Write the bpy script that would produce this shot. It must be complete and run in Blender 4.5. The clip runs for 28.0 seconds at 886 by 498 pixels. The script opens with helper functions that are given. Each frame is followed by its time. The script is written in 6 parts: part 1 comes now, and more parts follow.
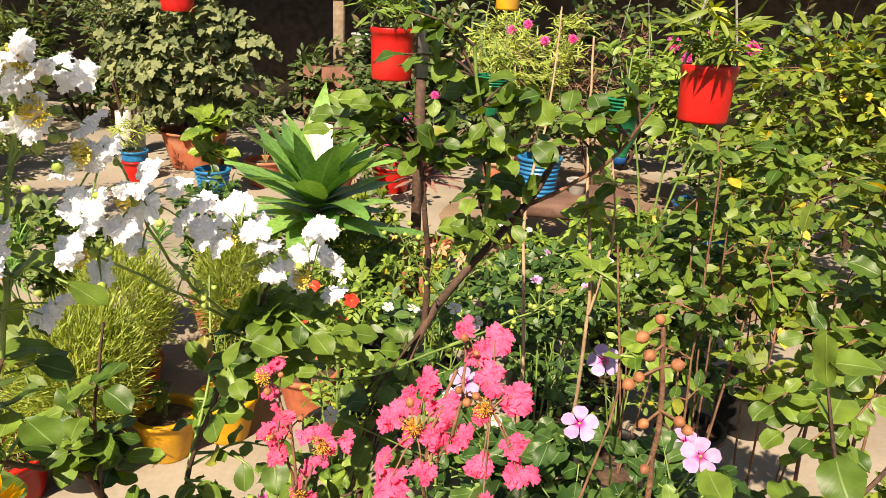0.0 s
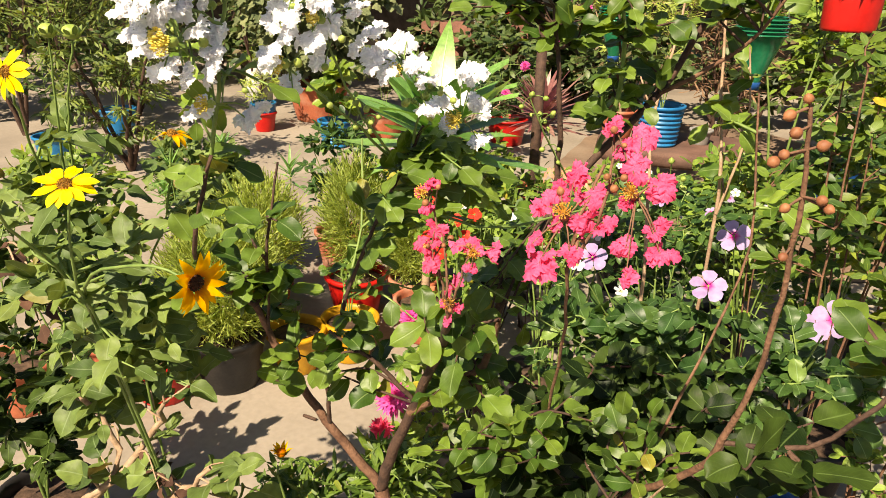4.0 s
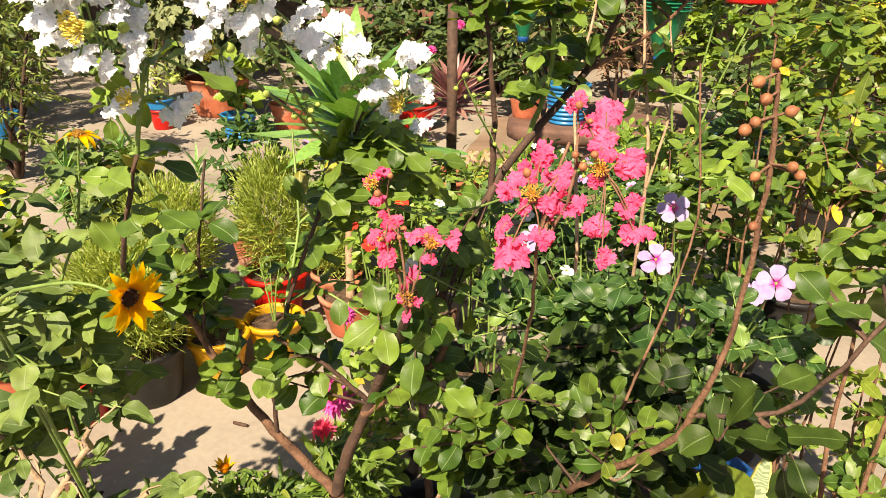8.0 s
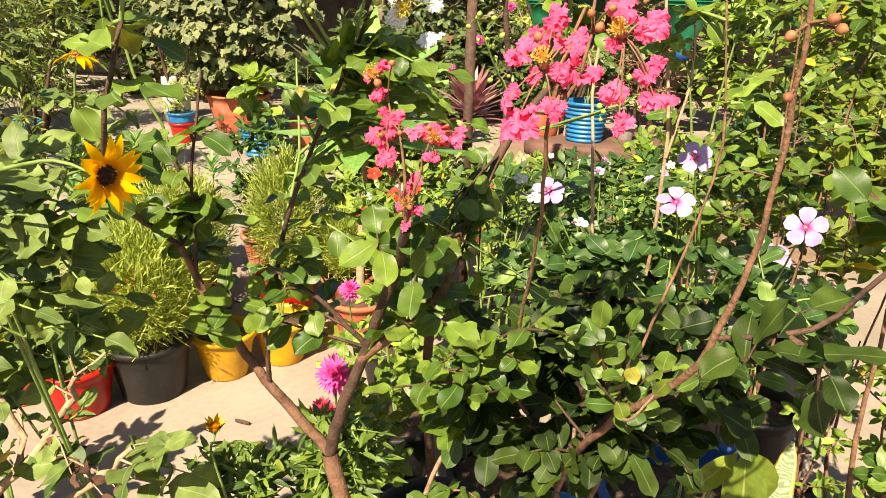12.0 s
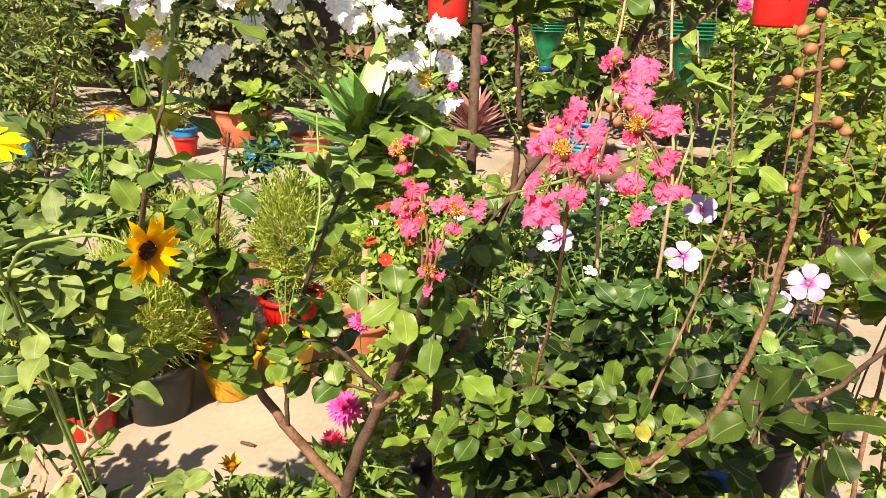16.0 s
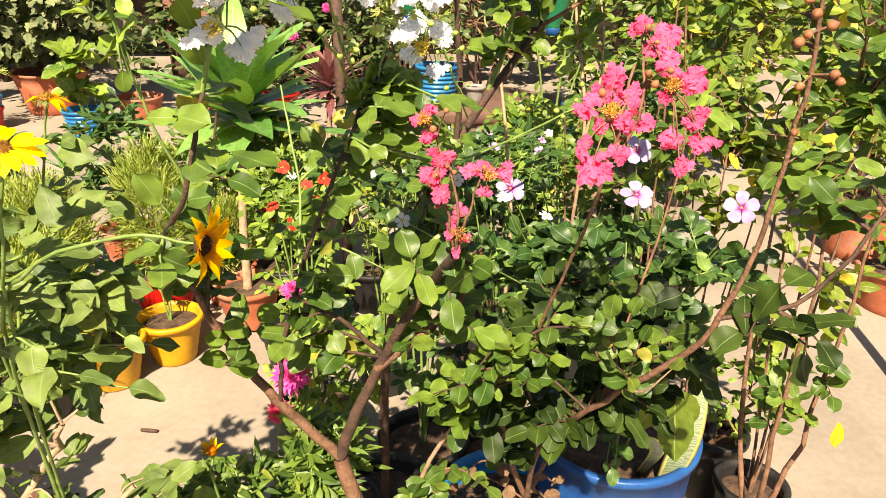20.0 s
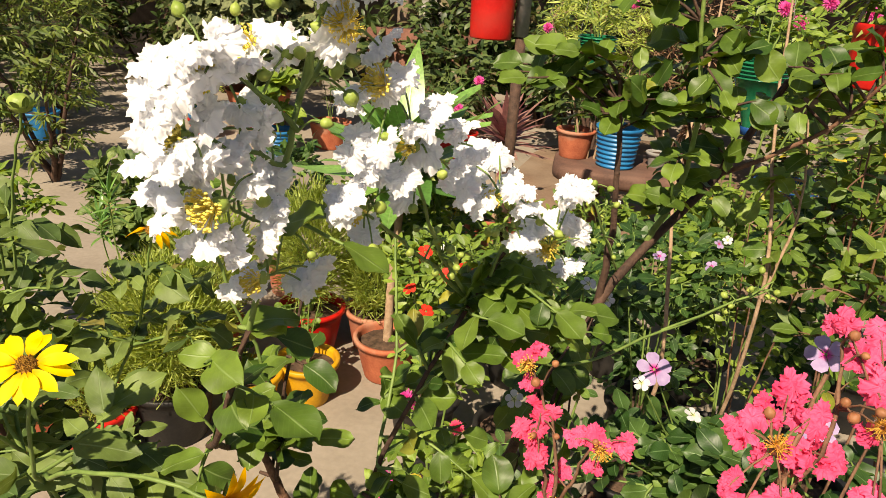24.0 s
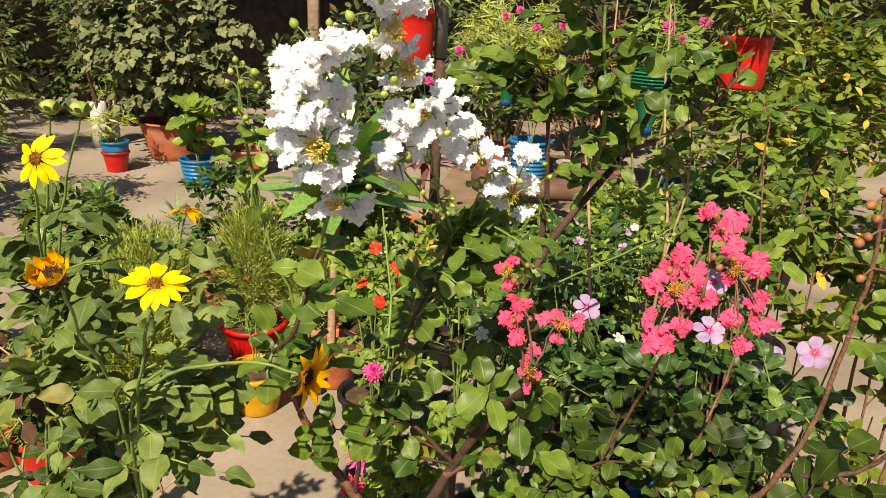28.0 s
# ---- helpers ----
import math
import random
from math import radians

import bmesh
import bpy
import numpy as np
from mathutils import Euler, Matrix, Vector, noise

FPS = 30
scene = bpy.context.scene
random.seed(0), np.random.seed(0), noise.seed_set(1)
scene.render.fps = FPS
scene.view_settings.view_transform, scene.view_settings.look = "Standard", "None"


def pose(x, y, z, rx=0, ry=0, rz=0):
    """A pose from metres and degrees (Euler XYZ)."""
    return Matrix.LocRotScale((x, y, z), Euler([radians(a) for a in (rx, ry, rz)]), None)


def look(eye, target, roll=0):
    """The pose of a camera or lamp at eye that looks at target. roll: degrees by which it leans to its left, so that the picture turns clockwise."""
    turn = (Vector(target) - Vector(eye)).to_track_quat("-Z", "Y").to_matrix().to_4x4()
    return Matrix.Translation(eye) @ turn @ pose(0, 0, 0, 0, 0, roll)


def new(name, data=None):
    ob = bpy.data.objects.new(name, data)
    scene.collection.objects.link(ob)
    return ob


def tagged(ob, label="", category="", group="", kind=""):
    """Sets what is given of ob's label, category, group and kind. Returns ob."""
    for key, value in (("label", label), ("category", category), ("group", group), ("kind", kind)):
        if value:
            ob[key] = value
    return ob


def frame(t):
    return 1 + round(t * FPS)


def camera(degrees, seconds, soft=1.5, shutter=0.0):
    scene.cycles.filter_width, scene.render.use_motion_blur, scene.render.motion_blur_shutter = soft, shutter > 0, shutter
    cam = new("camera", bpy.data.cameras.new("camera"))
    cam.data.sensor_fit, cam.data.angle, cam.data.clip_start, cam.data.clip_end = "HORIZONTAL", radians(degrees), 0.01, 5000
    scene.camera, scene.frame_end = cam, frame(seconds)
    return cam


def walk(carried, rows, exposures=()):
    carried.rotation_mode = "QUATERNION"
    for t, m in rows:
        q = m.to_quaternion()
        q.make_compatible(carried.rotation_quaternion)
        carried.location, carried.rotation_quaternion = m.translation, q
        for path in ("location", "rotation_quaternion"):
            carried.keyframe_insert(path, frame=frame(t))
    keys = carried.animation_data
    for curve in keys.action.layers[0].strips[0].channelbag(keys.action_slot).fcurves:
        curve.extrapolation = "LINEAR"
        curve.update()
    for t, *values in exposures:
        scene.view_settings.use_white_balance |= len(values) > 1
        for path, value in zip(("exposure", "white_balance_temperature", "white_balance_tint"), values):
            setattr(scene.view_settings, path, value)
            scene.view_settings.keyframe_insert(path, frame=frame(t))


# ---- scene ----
cam = camera(64.9, 28.0, soft=0.6)
EXPOSURES = [(0.0, 1.2, 7200, 17), (4.5, 1.12, 7200, 17), (7.0, 1.2, 7200, 17), (10.0, 1.52, 7200, 17), (20.0, 1.52, 7200, 17), (22.5, 1.25, 7200, 17), (25.0, 0.6, 7200, 17), (28.0, 0.75, 7200, 17)]
PATH = [
    (0, (0.176, 0.143, 1.791), (-0.024, 2.02, 1.131), 2.8),
    (0.5, (0.161, 0.102, 1.802), (-0.17, 1.958, 1.136), 2.4),
    (1, (0.123, 0.079, 1.791), (-0.294, 1.915, 1.115), 2.9),
    (1.5, (0.106, 0.057, 1.77), (-0.332, 1.884, 1.087), 2.6),
    (2, (0.113, 0.064, 1.737), (-0.361, 1.878, 1.041), 1.5),
    (2.5, (0.104, 0.045, 1.706), (-0.345, 1.854, 0.978), 3.0),
    (3, (0.116, 0.036, 1.69), (-0.367, 1.829, 0.947), 2.3),
    (3.5, (0.134, 0.037, 1.681), (-0.346, 1.825, 0.926), 2.5),
    (4, (0.163, 0.03, 1.678), (-0.33, 1.813, 0.919), 1.3),
    (4.5, (0.165, 0.023, 1.68), (-0.296, 1.817, 0.926), 1.6),
    (6.5, (0.078, 0.028, 1.689), (-0.112, 1.875, 0.946), 0.4),
    (7, (0.086, 0.041, 1.69), (-0.14, 1.884, 0.947), 0.2),
    (7.5, (0.095, 0.055, 1.677), (-0.121, 1.886, 0.902), 0.8),
    (8, (0.113, 0.056, 1.666), (-0.136, 1.877, 0.877), 0.3),
    (8.5, (0.123, 0.055, 1.642), (-0.143, 1.863, 0.829), 1.7),
    (9, (0.122, 0.054, 1.613), (-0.166, 1.845, 0.769), 2.0),
    (9.5, (0.121, 0.059, 1.591), (-0.15, 1.852, 0.75), 1.7),
    (10, (0.119, 0.066, 1.573), (-0.157, 1.844, 0.701), 1.0),
    (10.5, (0.123, 0.067, 1.558), (-0.17, 1.843, 0.688), 0.6),
    (11, (0.129, 0.063, 1.539), (-0.149, 1.86, 0.707), 1.4),
    (11.5, (0.128, 0.06, 1.53), (-0.164, 1.888, 0.773), 1.0),
    (12, (0.127, 0.06, 1.532), (-0.172, 1.908, 0.828), 1.4),
    (12.5, (0.12, 0.061, 1.542), (-0.159, 1.934, 0.899), 0.8),
    (13, (0.119, 0.066, 1.554), (-0.152, 1.946, 0.93), 0.9),
    (13.5, (0.12, 0.07, 1.559), (-0.175, 1.953, 0.953), 0.8),
    (15.5, (0.114, 0.064, 1.576), (-0.186, 1.925, 0.908), 1.1),
    (16, (0.106, 0.046, 1.594), (-0.192, 1.904, 0.916), 1.7),
    (16.5, (0.098, 0.033, 1.612), (-0.19, 1.88, 0.902), 2.1),
    (17, (0.089, 0.02, 1.616), (-0.186, 1.856, 0.873), 2.8),
    (17.5, (0.08, 0.008, 1.622), (-0.161, 1.839, 0.855), 3.2),
    (18, (0.066, 0.001, 1.616), (-0.082, 1.832, 0.826), 2.8),
    (18.5, (0.045, -0.003, 1.597), (-0.029, 1.832, 0.805), 2.8),
    (19, (0.004, -0.001, 1.592), (-0.021, 1.833, 0.796), 2.2),
    (19.5, (-0.044, 0.005, 1.591), (0.028, 1.841, 0.8), 2.0),
    (20, (-0.085, 0.011, 1.618), (0.078, 1.833, 0.81), 0.9),
    (20.5, (-0.109, 0.012, 1.639), (0.088, 1.819, 0.804), 1.9),
    (21, (-0.094, 0.057, 1.655), (0.016, 1.873, 0.825), 1.5),
    (21.5, (-0.043, 0.135, 1.665), (-0.036, 1.952, 0.83), 1.1),
    (22, (-0.023, 0.193, 1.678), (-0.165, 2.003, 0.838), 2.4),
    (22.5, (-0.023, 0.22, 1.688), (-0.296, 2.02, 0.858), 3.8),
    (24.5, (-0.055, 0.211, 1.758), (-0.364, 2.049, 1.033), 4.0),
    (25, (-0.079, 0.17, 1.773), (-0.35, 2.026, 1.079), 4.0),
    (25.5, (-0.099, 0.13, 1.78), (-0.31, 2.014, 1.144), 3.2),
    (26, (-0.121, 0.086, 1.772), (-0.25, 1.984, 1.154), 2.9),
    (26.5, (-0.135, 0.037, 1.763), (-0.215, 1.942, 1.161), 3.4),
    (27, (-0.136, -0.006, 1.751), (-0.176, 1.899, 1.143), 2.9),
    (27.5, (-0.13, -0.029, 1.739), (-0.136, 1.861, 1.085), 2.8),
    (28, (-0.087, -0.029, 1.733), (-0.164, 1.854, 1.064), 2.9),
]
walk(cam, [(t, look(eye, target, roll)) for t, eye, target, roll in PATH], EXPOSURES)

# ---- light ----
SUN_DIR = Vector((0.15, 0.66, -0.735)).normalized()  # the way the sunlight travels
world = bpy.data.worlds.new("sky")
scene.world = world
world.use_nodes = True
wn, wl = world.node_tree.nodes, world.node_tree.links
sky = wn.new("ShaderNodeTexSky")
sky.sky_type, sky.sun_disc = "NISHITA", False
sky.sun_elevation = math.asin(-SUN_DIR.z)
sky.sun_rotation = math.atan2(-SUN_DIR.x, -SUN_DIR.y)
wn["Background"].inputs["Strength"].default_value = 0.046
wl.new(sky.outputs[0], wn["Background"].inputs["Color"])
sun = new("sun", bpy.data.lights.new("sun", "SUN"))
sun.data.energy, sun.data.angle, sun.data.color = 4.8, radians(0.55), (1.0, 0.90, 0.71)
sun.matrix_world = look((0, 0, 8), Vector((0, 0, 8)) + SUN_DIR)


# ---- materials ----
def material(name):
    m = bpy.data.materials.new(name)
    m.use_nodes = True
    nt = m.node_tree
    return m, nt.nodes, nt.links, nt.nodes["Principled BSDF"]


def ramp(nodes, stops):
    r = nodes.new("ShaderNodeValToRGB")
    els = r.color_ramp.elements
    els[0].position, els[0].color = stops[0][0], (*stops[0][1], 1)
    els[1].position, els[1].color = stops[-1][0], (*stops[-1][1], 1)
    for p, c in stops[1:-1]:
        e = els.new(p)
        e.color = (*c, 1)
    return r


def math_node(nodes, links, op, a, b=None, clamp=False):
    n = nodes.new("ShaderNodeMath")
    n.operation, n.use_clamp = op, clamp
    for k, v in enumerate((a, b)):
        if v is None:
            continue
        if isinstance(v, (int, float)):
            n.inputs[k].default_value = v
        else:
            links.new(v, n.inputs[k])
    return n.outputs[0]


def surface(name, dark, light, scale=8.0, rough=0.7, bump=0.3, metal=0.0, spec=0.4, fine=90.0, spots=None):
    """Matt or glossy stuff with stains at two scales; spots: colour of dirt."""
    m, n, l, p = material(name)
    geo = n.new("ShaderNodeNewGeometry")
    big, small = n.new("ShaderNodeTexNoise"), n.new("ShaderNodeTexNoise")
    big.inputs["Scale"].default_value, small.inputs["Scale"].default_value = scale, fine
    big.inputs["Detail"].default_value, small.inputs["Detail"].default_value = 6, 4
    for t in (big, small):
        l.new(geo.outputs["Position"], t.inputs["Vector"])
    mixed = math_node(n, l, "ADD", math_node(n, l, "MULTIPLY", big.outputs[0], 0.68), math_node(n, l, "MULTIPLY", small.outputs[0], 0.32))
    r = ramp(n, [(0.36, dark), (0.64, light)])
    l.new(mixed, r.inputs[0])
    col = r.outputs[0]
    if spots:
        s = n.new("ShaderNodeTexNoise")
        s.inputs["Scale"].default_value, s.inputs["Detail"].default_value = scale * 0.45, 8
        l.new(geo.outputs["Position"], s.inputs["Vector"])
        sr = ramp(n, [(0.52, (0, 0, 0)), (0.70, (0.75, 0.75, 0.75))])
        l.new(s.outputs[0], sr.inputs[0])
        mx = n.new("ShaderNodeMix")
        mx.data_type = "RGBA"
        l.new(sr.outputs[0], mx.inputs[0])
        l.new(col, mx.inputs[6])
        mx.inputs[7].default_value = (*spots, 1)
        col = mx.outputs[2]
    l.new(col, p.inputs["Base Color"])
    p.inputs["Roughness"].default_value, p.inputs["Metallic"].default_value = rough, metal
    p.inputs["Specular IOR Level"].default_value = spec
    b = n.new("ShaderNodeBump")
    b.inputs["Strength"].default_value, b.inputs["Distance"].default_value = bump, 0.01
    l.new(mixed, b.inputs["Height"])
    l.new(b.outputs[0], p.inputs["Normal"])
    return m


def leaf_material(name, dark, light, rib, glow=0.19, rough=0.45, spec=0.35, odd=None, islands=False, odd_share=0.04, veins=26.0):
    """Leaf skin: a random tone for each leaf, pale midrib, side veins, mottling, some light passing through."""
    m, n, l, p = material(name)
    if islands:
        rnd = n.new("ShaderNodeNewGeometry").outputs["Random Per Island"]
    else:
        rnd = n.new("ShaderNodeObjectInfo").outputs["Random"]
    stops = [(0.0, dark), (1.0 - odd_share - 0.02, light)]
    if odd:
        stops += [(1.0 - odd_share, odd), (1.0, odd)]
    r = ramp(n, stops)
    l.new(rnd, r.inputs[0])
    uv = n.new("ShaderNodeTexCoord")
    sep = n.new("ShaderNodeSeparateXYZ")
    l.new(uv.outputs["UV"], sep.inputs[0])
    across = math_node(n, l, "ABSOLUTE", math_node(n, l, "SUBTRACT", sep.outputs[0], 0.5))
    mid = math_node(n, l, "SUBTRACT", 1.0, math_node(n, l, "MULTIPLY", across, 26.0), True)
    wave = math_node(n, l, "SINE", math_node(n, l, "SUBTRACT", math_node(n, l, "MULTIPLY", sep.outputs[1], veins * 2), math_node(n, l, "MULTIPLY", across, veins * 1.4)))
    side = math_node(n, l, "POWER", math_node(n, l, "MAXIMUM", wave, 0.0), 6.0)
    vein = math_node(n, l, "MAXIMUM", math_node(n, l, "MULTIPLY", mid, 0.5), math_node(n, l, "MULTIPLY", side, 0.045))
    geo = n.new("ShaderNodeNewGeometry")
    mott = n.new("ShaderNodeTexNoise")
    mott.inputs["Scale"].default_value, mott.inputs["Detail"].default_value = 55, 5
    l.new(geo.outputs["Position"], mott.inputs["Vector"])
    hsv = n.new("ShaderNodeHueSaturation")
    hsv.inputs["Hue"].default_value = 0.491
    l.new(r.outputs[0], hsv.inputs["Color"])
    l.new(math_node(n, l, "ADD", math_node(n, l, "MULTIPLY", mott.outputs[0], 1.3), 0.35), hsv.inputs["Value"])
    mx = n.new("ShaderNodeMix")
    mx.data_type = "RGBA"
    l.new(vein, mx.inputs[0])
    l.new(hsv.outputs[0], mx.inputs[6])
    mx.inputs[7].default_value = (*rib, 1)
    l.new(mx.outputs[2], p.inputs["Base Color"])
    p.inputs["Roughness"].default_value = rough
    p.inputs["Specular IOR Level"].default_value = spec
    b = n.new("ShaderNodeBump")
    b.inputs["Strength"].default_value, b.inputs["Distance"].default_value = 0.35, 0.002
    l.new(math_node(n, l, "ADD", vein, math_node(n, l, "MULTIPLY", mott.outputs[0], 0.5)), b.inputs["Height"])
    l.new(b.outputs[0], p.inputs["Normal"])
    tr = n.new("ShaderNodeBsdfTranslucent")
    bright = n.new("ShaderNodeHueSaturation")
    bright.inputs["Hue"].default_value, bright.inputs["Saturation"].default_value, bright.inputs["Value"].default_value = 0.475, 1.15, 1.9
    l.new(mx.outputs[2], bright.inputs["Color"])
    l.new(bright.outputs[0], tr.inputs["Color"])
    mix = n.new("ShaderNodeMixShader")
    mix.inputs[0].default_value = glow
    l.new(p.outputs[0], mix.inputs[1])
    l.new(tr.outputs[0], mix.inputs[2])
    l.new(mix.outputs[0], n["Material Output"].inputs["Surface"])
    return m


def leaf_pair(name, dark, light, rib, **more):
    return leaf_material(name, dark, light, rib, **more), leaf_material(name + "_mass", dark, light, rib, islands=True, **more)


def petal_material(name, dark, light, glow=0.35, edge=None, rough=0.6):
    """Petal skin: tones by place, soft veins along the petal, light passing through."""
    m, n, l, p = material(name)
    geo = n.new("ShaderNodeNewGeometry")
    noise_t = n.new("ShaderNodeTexNoise")
    noise_t.inputs["Scale"].default_value, noise_t.inputs["Detail"].default_value = 70, 5
    l.new(geo.outputs["Position"], noise_t.inputs["Vector"])
    r = ramp(n, [(0.3, dark), (0.7, light)])
    l.new(noise_t.outputs[0], r.inputs[0])
    col = r.outputs[0]
    if edge:
        uv = n.new("ShaderNodeTexCoord")
        sep = n.new("ShaderNodeSeparateXYZ")
        l.new(uv.outputs["UV"], sep.inputs[0])
        er = ramp(n, [(0.10, (1, 1, 1)), (0.34, (0, 0, 0))])
        l.new(sep.outputs[1], er.inputs[0])
        mx = n.new("ShaderNodeMix")
        mx.data_type = "RGBA"
        l.new(er.outputs[0], mx.inputs[0])
        l.new(col, mx.inputs[6])
        mx.inputs[7].default_value = (*edge, 1)
        col = mx.outputs[2]
    l.new(col, p.inputs["Base Color"])
    p.inputs["Roughness"].default_value = rough
    p.inputs["Specular IOR Level"].default_value = 0.2
    tr = n.new("ShaderNodeBsdfTranslucent")
    l.new(col, tr.inputs["Color"])
    mix = n.new("ShaderNodeMixShader")
    mix.inputs[0].default_value = glow
    l.new(p.outputs[0], mix.inputs[1])
    l.new(tr.outputs[0], mix.inputs[2])
    l.new(mix.outputs[0], n["Material Output"].inputs["Surface"])
    return m


CONCRETE = surface("concrete", (0.215, 0.183, 0.142), (0.305, 0.265, 0.21), 1.6, 0.9, 0.35, fine=35, spots=(0.155, 0.13, 0.10))
# brown ground colour that also holds the shade round the slab
SHADE_BROWN = surface("shade_brown_ground", (0.13, 0.085, 0.055), (0.23, 0.155, 0.10), 2.2, 0.95, 0.6, fine=40, spots=(0.26, 0.20, 0.14))
SOIL = surface("soil", (0.03, 0.018, 0.010), (0.11, 0.065, 0.04), 30, 0.95, 1.0)
YELLOW_TIN = surface("yellow_paint", (0.44, 0.215, 0.004), (0.60, 0.32, 0.010), 14, 0.5, 0.15, spots=(0.30, 0.16, 0.03))
RED_PLASTIC = surface("red_plastic", (0.38, 0.007, 0.005), (0.53, 0.014, 0.009), 12, 0.4, 0.1, spots=(0.36, 0.03, 0.02))
BLACK_PLASTIC = surface("black_plastic", (0.008, 0.008, 0.008), (0.022, 0.020, 0.018), 14, 0.55, 0.2)
BLUE_PLASTIC = surface("blue_plastic", (0.006, 0.12, 0.30), (0.012, 0.19, 0.42), 12, 0.42, 0.1, spots=(0.03, 0.12, 0.20))
DEEP_BLUE = surface("deep_blue_plastic", (0.006, 0.05, 0.19), (0.012, 0.09, 0.29), 12, 0.4, 0.1)
GREEN_PLASTIC = surface("green_plastic", (0.004, 0.10, 0.045), (0.01, 0.19, 0.085), 14, 0.22, 0.08, spec=0.6)
TERRACOTTA = surface("terracotta", (0.30, 0.075, 0.035), (0.46, 0.14, 0.065), 12, 0.85, 0.35, spots=(0.42, 0.25, 0.17))
PLASTER = surface("yard_plaster", (0.30, 0.26, 0.21), (0.44, 0.39, 0.32), 1.2, 0.92, 0.4, fine=30, spots=(0.20, 0.17, 0.14))
STONE = surface("brown_stone", (0.085, 0.045, 0.032), (0.16, 0.085, 0.06), 6, 0.85, 0.4, spots=(0.12, 0.08, 0.06))
WHITE_PLASTIC = surface("white_plastic", (0.42, 0.42, 0.40), (0.60, 0.60, 0.57), 9, 0.5, 0.1, spots=(0.38, 0.36, 0.32))
GREY_PAINT = surface("grey_paint", (0.20, 0.20, 0.19), (0.30, 0.29, 0.27), 10, 0.75, 0.25, spots=(0.14, 0.11, 0.09))
BARK = surface("young_bark", (0.095, 0.046, 0.026), (0.235, 0.125, 0.072), 40, 0.8, 0.6, fine=220)
DARK_BARK = surface("dark_bark", (0.035, 0.02, 0.014), (0.10, 0.055, 0.035), 40, 0.8, 0.6, fine=220)
TAN_BARK = surface("tan_bark", (0.26, 0.17, 0.10), (0.44, 0.31, 0.20), 40, 0.85, 0.5, fine=220)
GREEN_STEM = surface("green_stem", (0.10, 0.17, 0.035), (0.20, 0.29, 0.07), 40, 0.55, 0.3)
BUD_GREEN = surface("green_bud", (0.17, 0.26, 0.035), (0.34, 0.42, 0.09), 60, 0.5, 0.3)
BUD_RED = surface("rusty_seed_pod", (0.17, 0.062, 0.028), (0.34, 0.145, 0.060), 60, 0.6, 0.3)
DISK_DARK = surface("withered_disk", (0.035, 0.016, 0.008), (0.13, 0.055, 0.022), 320, 0.9, 1.0, fine=600)
STAMEN = surface("yellow_stamen", (0.78, 0.60, 0.06), (0.92, 0.80, 0.20), 120, 0.7, 0.3)
STAMEN_RED = surface("orange_stamen", (0.62, 0.30, 0.04), (0.85, 0.55, 0.10), 120, 0.7, 0.3)
DISK_BROWN = surface("brown_disk", (0.22, 0.085, 0.012), (0.62, 0.34, 0.04), 320, 0.85, 1.0, fine=600)
BRICK = surface("brick", (0.10, 0.045, 0.03), (0.20, 0.09, 0.06), 9, 0.9, 0.4, spots=(0.10, 0.06, 0.045))
# back wall plaster, the shade under the shelter put into its dark colour
MORTAR = surface("shade_dark_plaster", (0.045, 0.035, 0.028), (0.10, 0.08, 0.065), 9, 0.95, 0.4)
POST_GREEN = surface("dark_green_paint", (0.010, 0.035, 0.025), (0.03, 0.075, 0.055), 14, 0.6, 0.2)
WOOD = surface("weathered_wood", (0.13, 0.09, 0.06), (0.24, 0.18, 0.12), 18, 0.85, 0.4)

MYRTLE = leaf_pair("myrtle_leaf", (0.026, 0.073, 0.009), (0.125, 0.212, 0.028), (0.24, 0.34, 0.12), odd=(0.22, 0.22, 0.03), odd_share=0.004, rough=0.45, spec=0.38)
PALE = leaf_pair("pale_leaf", (0.054, 0.125, 0.013), (0.192, 0.298, 0.042), (0.30, 0.40, 0.15), odd=(0.36, 0.32, 0.03), odd_share=0.005)
LIME = leaf_pair("yellow_green_leaf", (0.031, 0.078, 0.009), (0.184, 0.259, 0.031), (0.40, 0.45, 0.14), odd=(0.50, 0.42, 0.04), odd_share=0.035, glow=0.26)
GREYGREEN = leaf_pair("sunflower_leaf", (0.043, 0.090, 0.020), (0.150, 0.224, 0.051), (0.25, 0.34, 0.16), odd=(0.20, 0.17, 0.04), odd_share=0.006, rough=0.55)
# dark leaf green for low, inner foliage; its shade is put into the colour
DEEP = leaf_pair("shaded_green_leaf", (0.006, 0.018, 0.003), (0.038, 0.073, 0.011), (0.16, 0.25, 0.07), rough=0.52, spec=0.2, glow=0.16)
GLOSSY = leaf_pair("glossy_leaf", (0.017, 0.057, 0.012), (0.061, 0.130, 0.027), (0.22, 0.36, 0.15), odd=(0.14, 0.24, 0.05), rough=0.42, spec=0.35)
FERNY = leaf_pair("feathery_leaf", (0.180, 0.270, 0.048), (0.384, 0.480, 0.120), (0.26, 0.34, 0.09), glow=0.35)
# bush leaf green lowered to hold the shade at the yard's back
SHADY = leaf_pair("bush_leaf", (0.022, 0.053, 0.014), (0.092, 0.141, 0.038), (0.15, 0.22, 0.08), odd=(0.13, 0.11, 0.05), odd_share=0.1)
NEEM = leaf_pair("neem_leaf", (0.045, 0.095, 0.018), (0.171, 0.234, 0.050), (0.20, 0.27, 0.08), glow=0.25)
DUSTY = leaf_pair("dusty_lobed_leaf", (0.055, 0.088, 0.034), (0.187, 0.220, 0.093), (0.28, 0.28, 0.16), glow=0.15, rough=0.75)
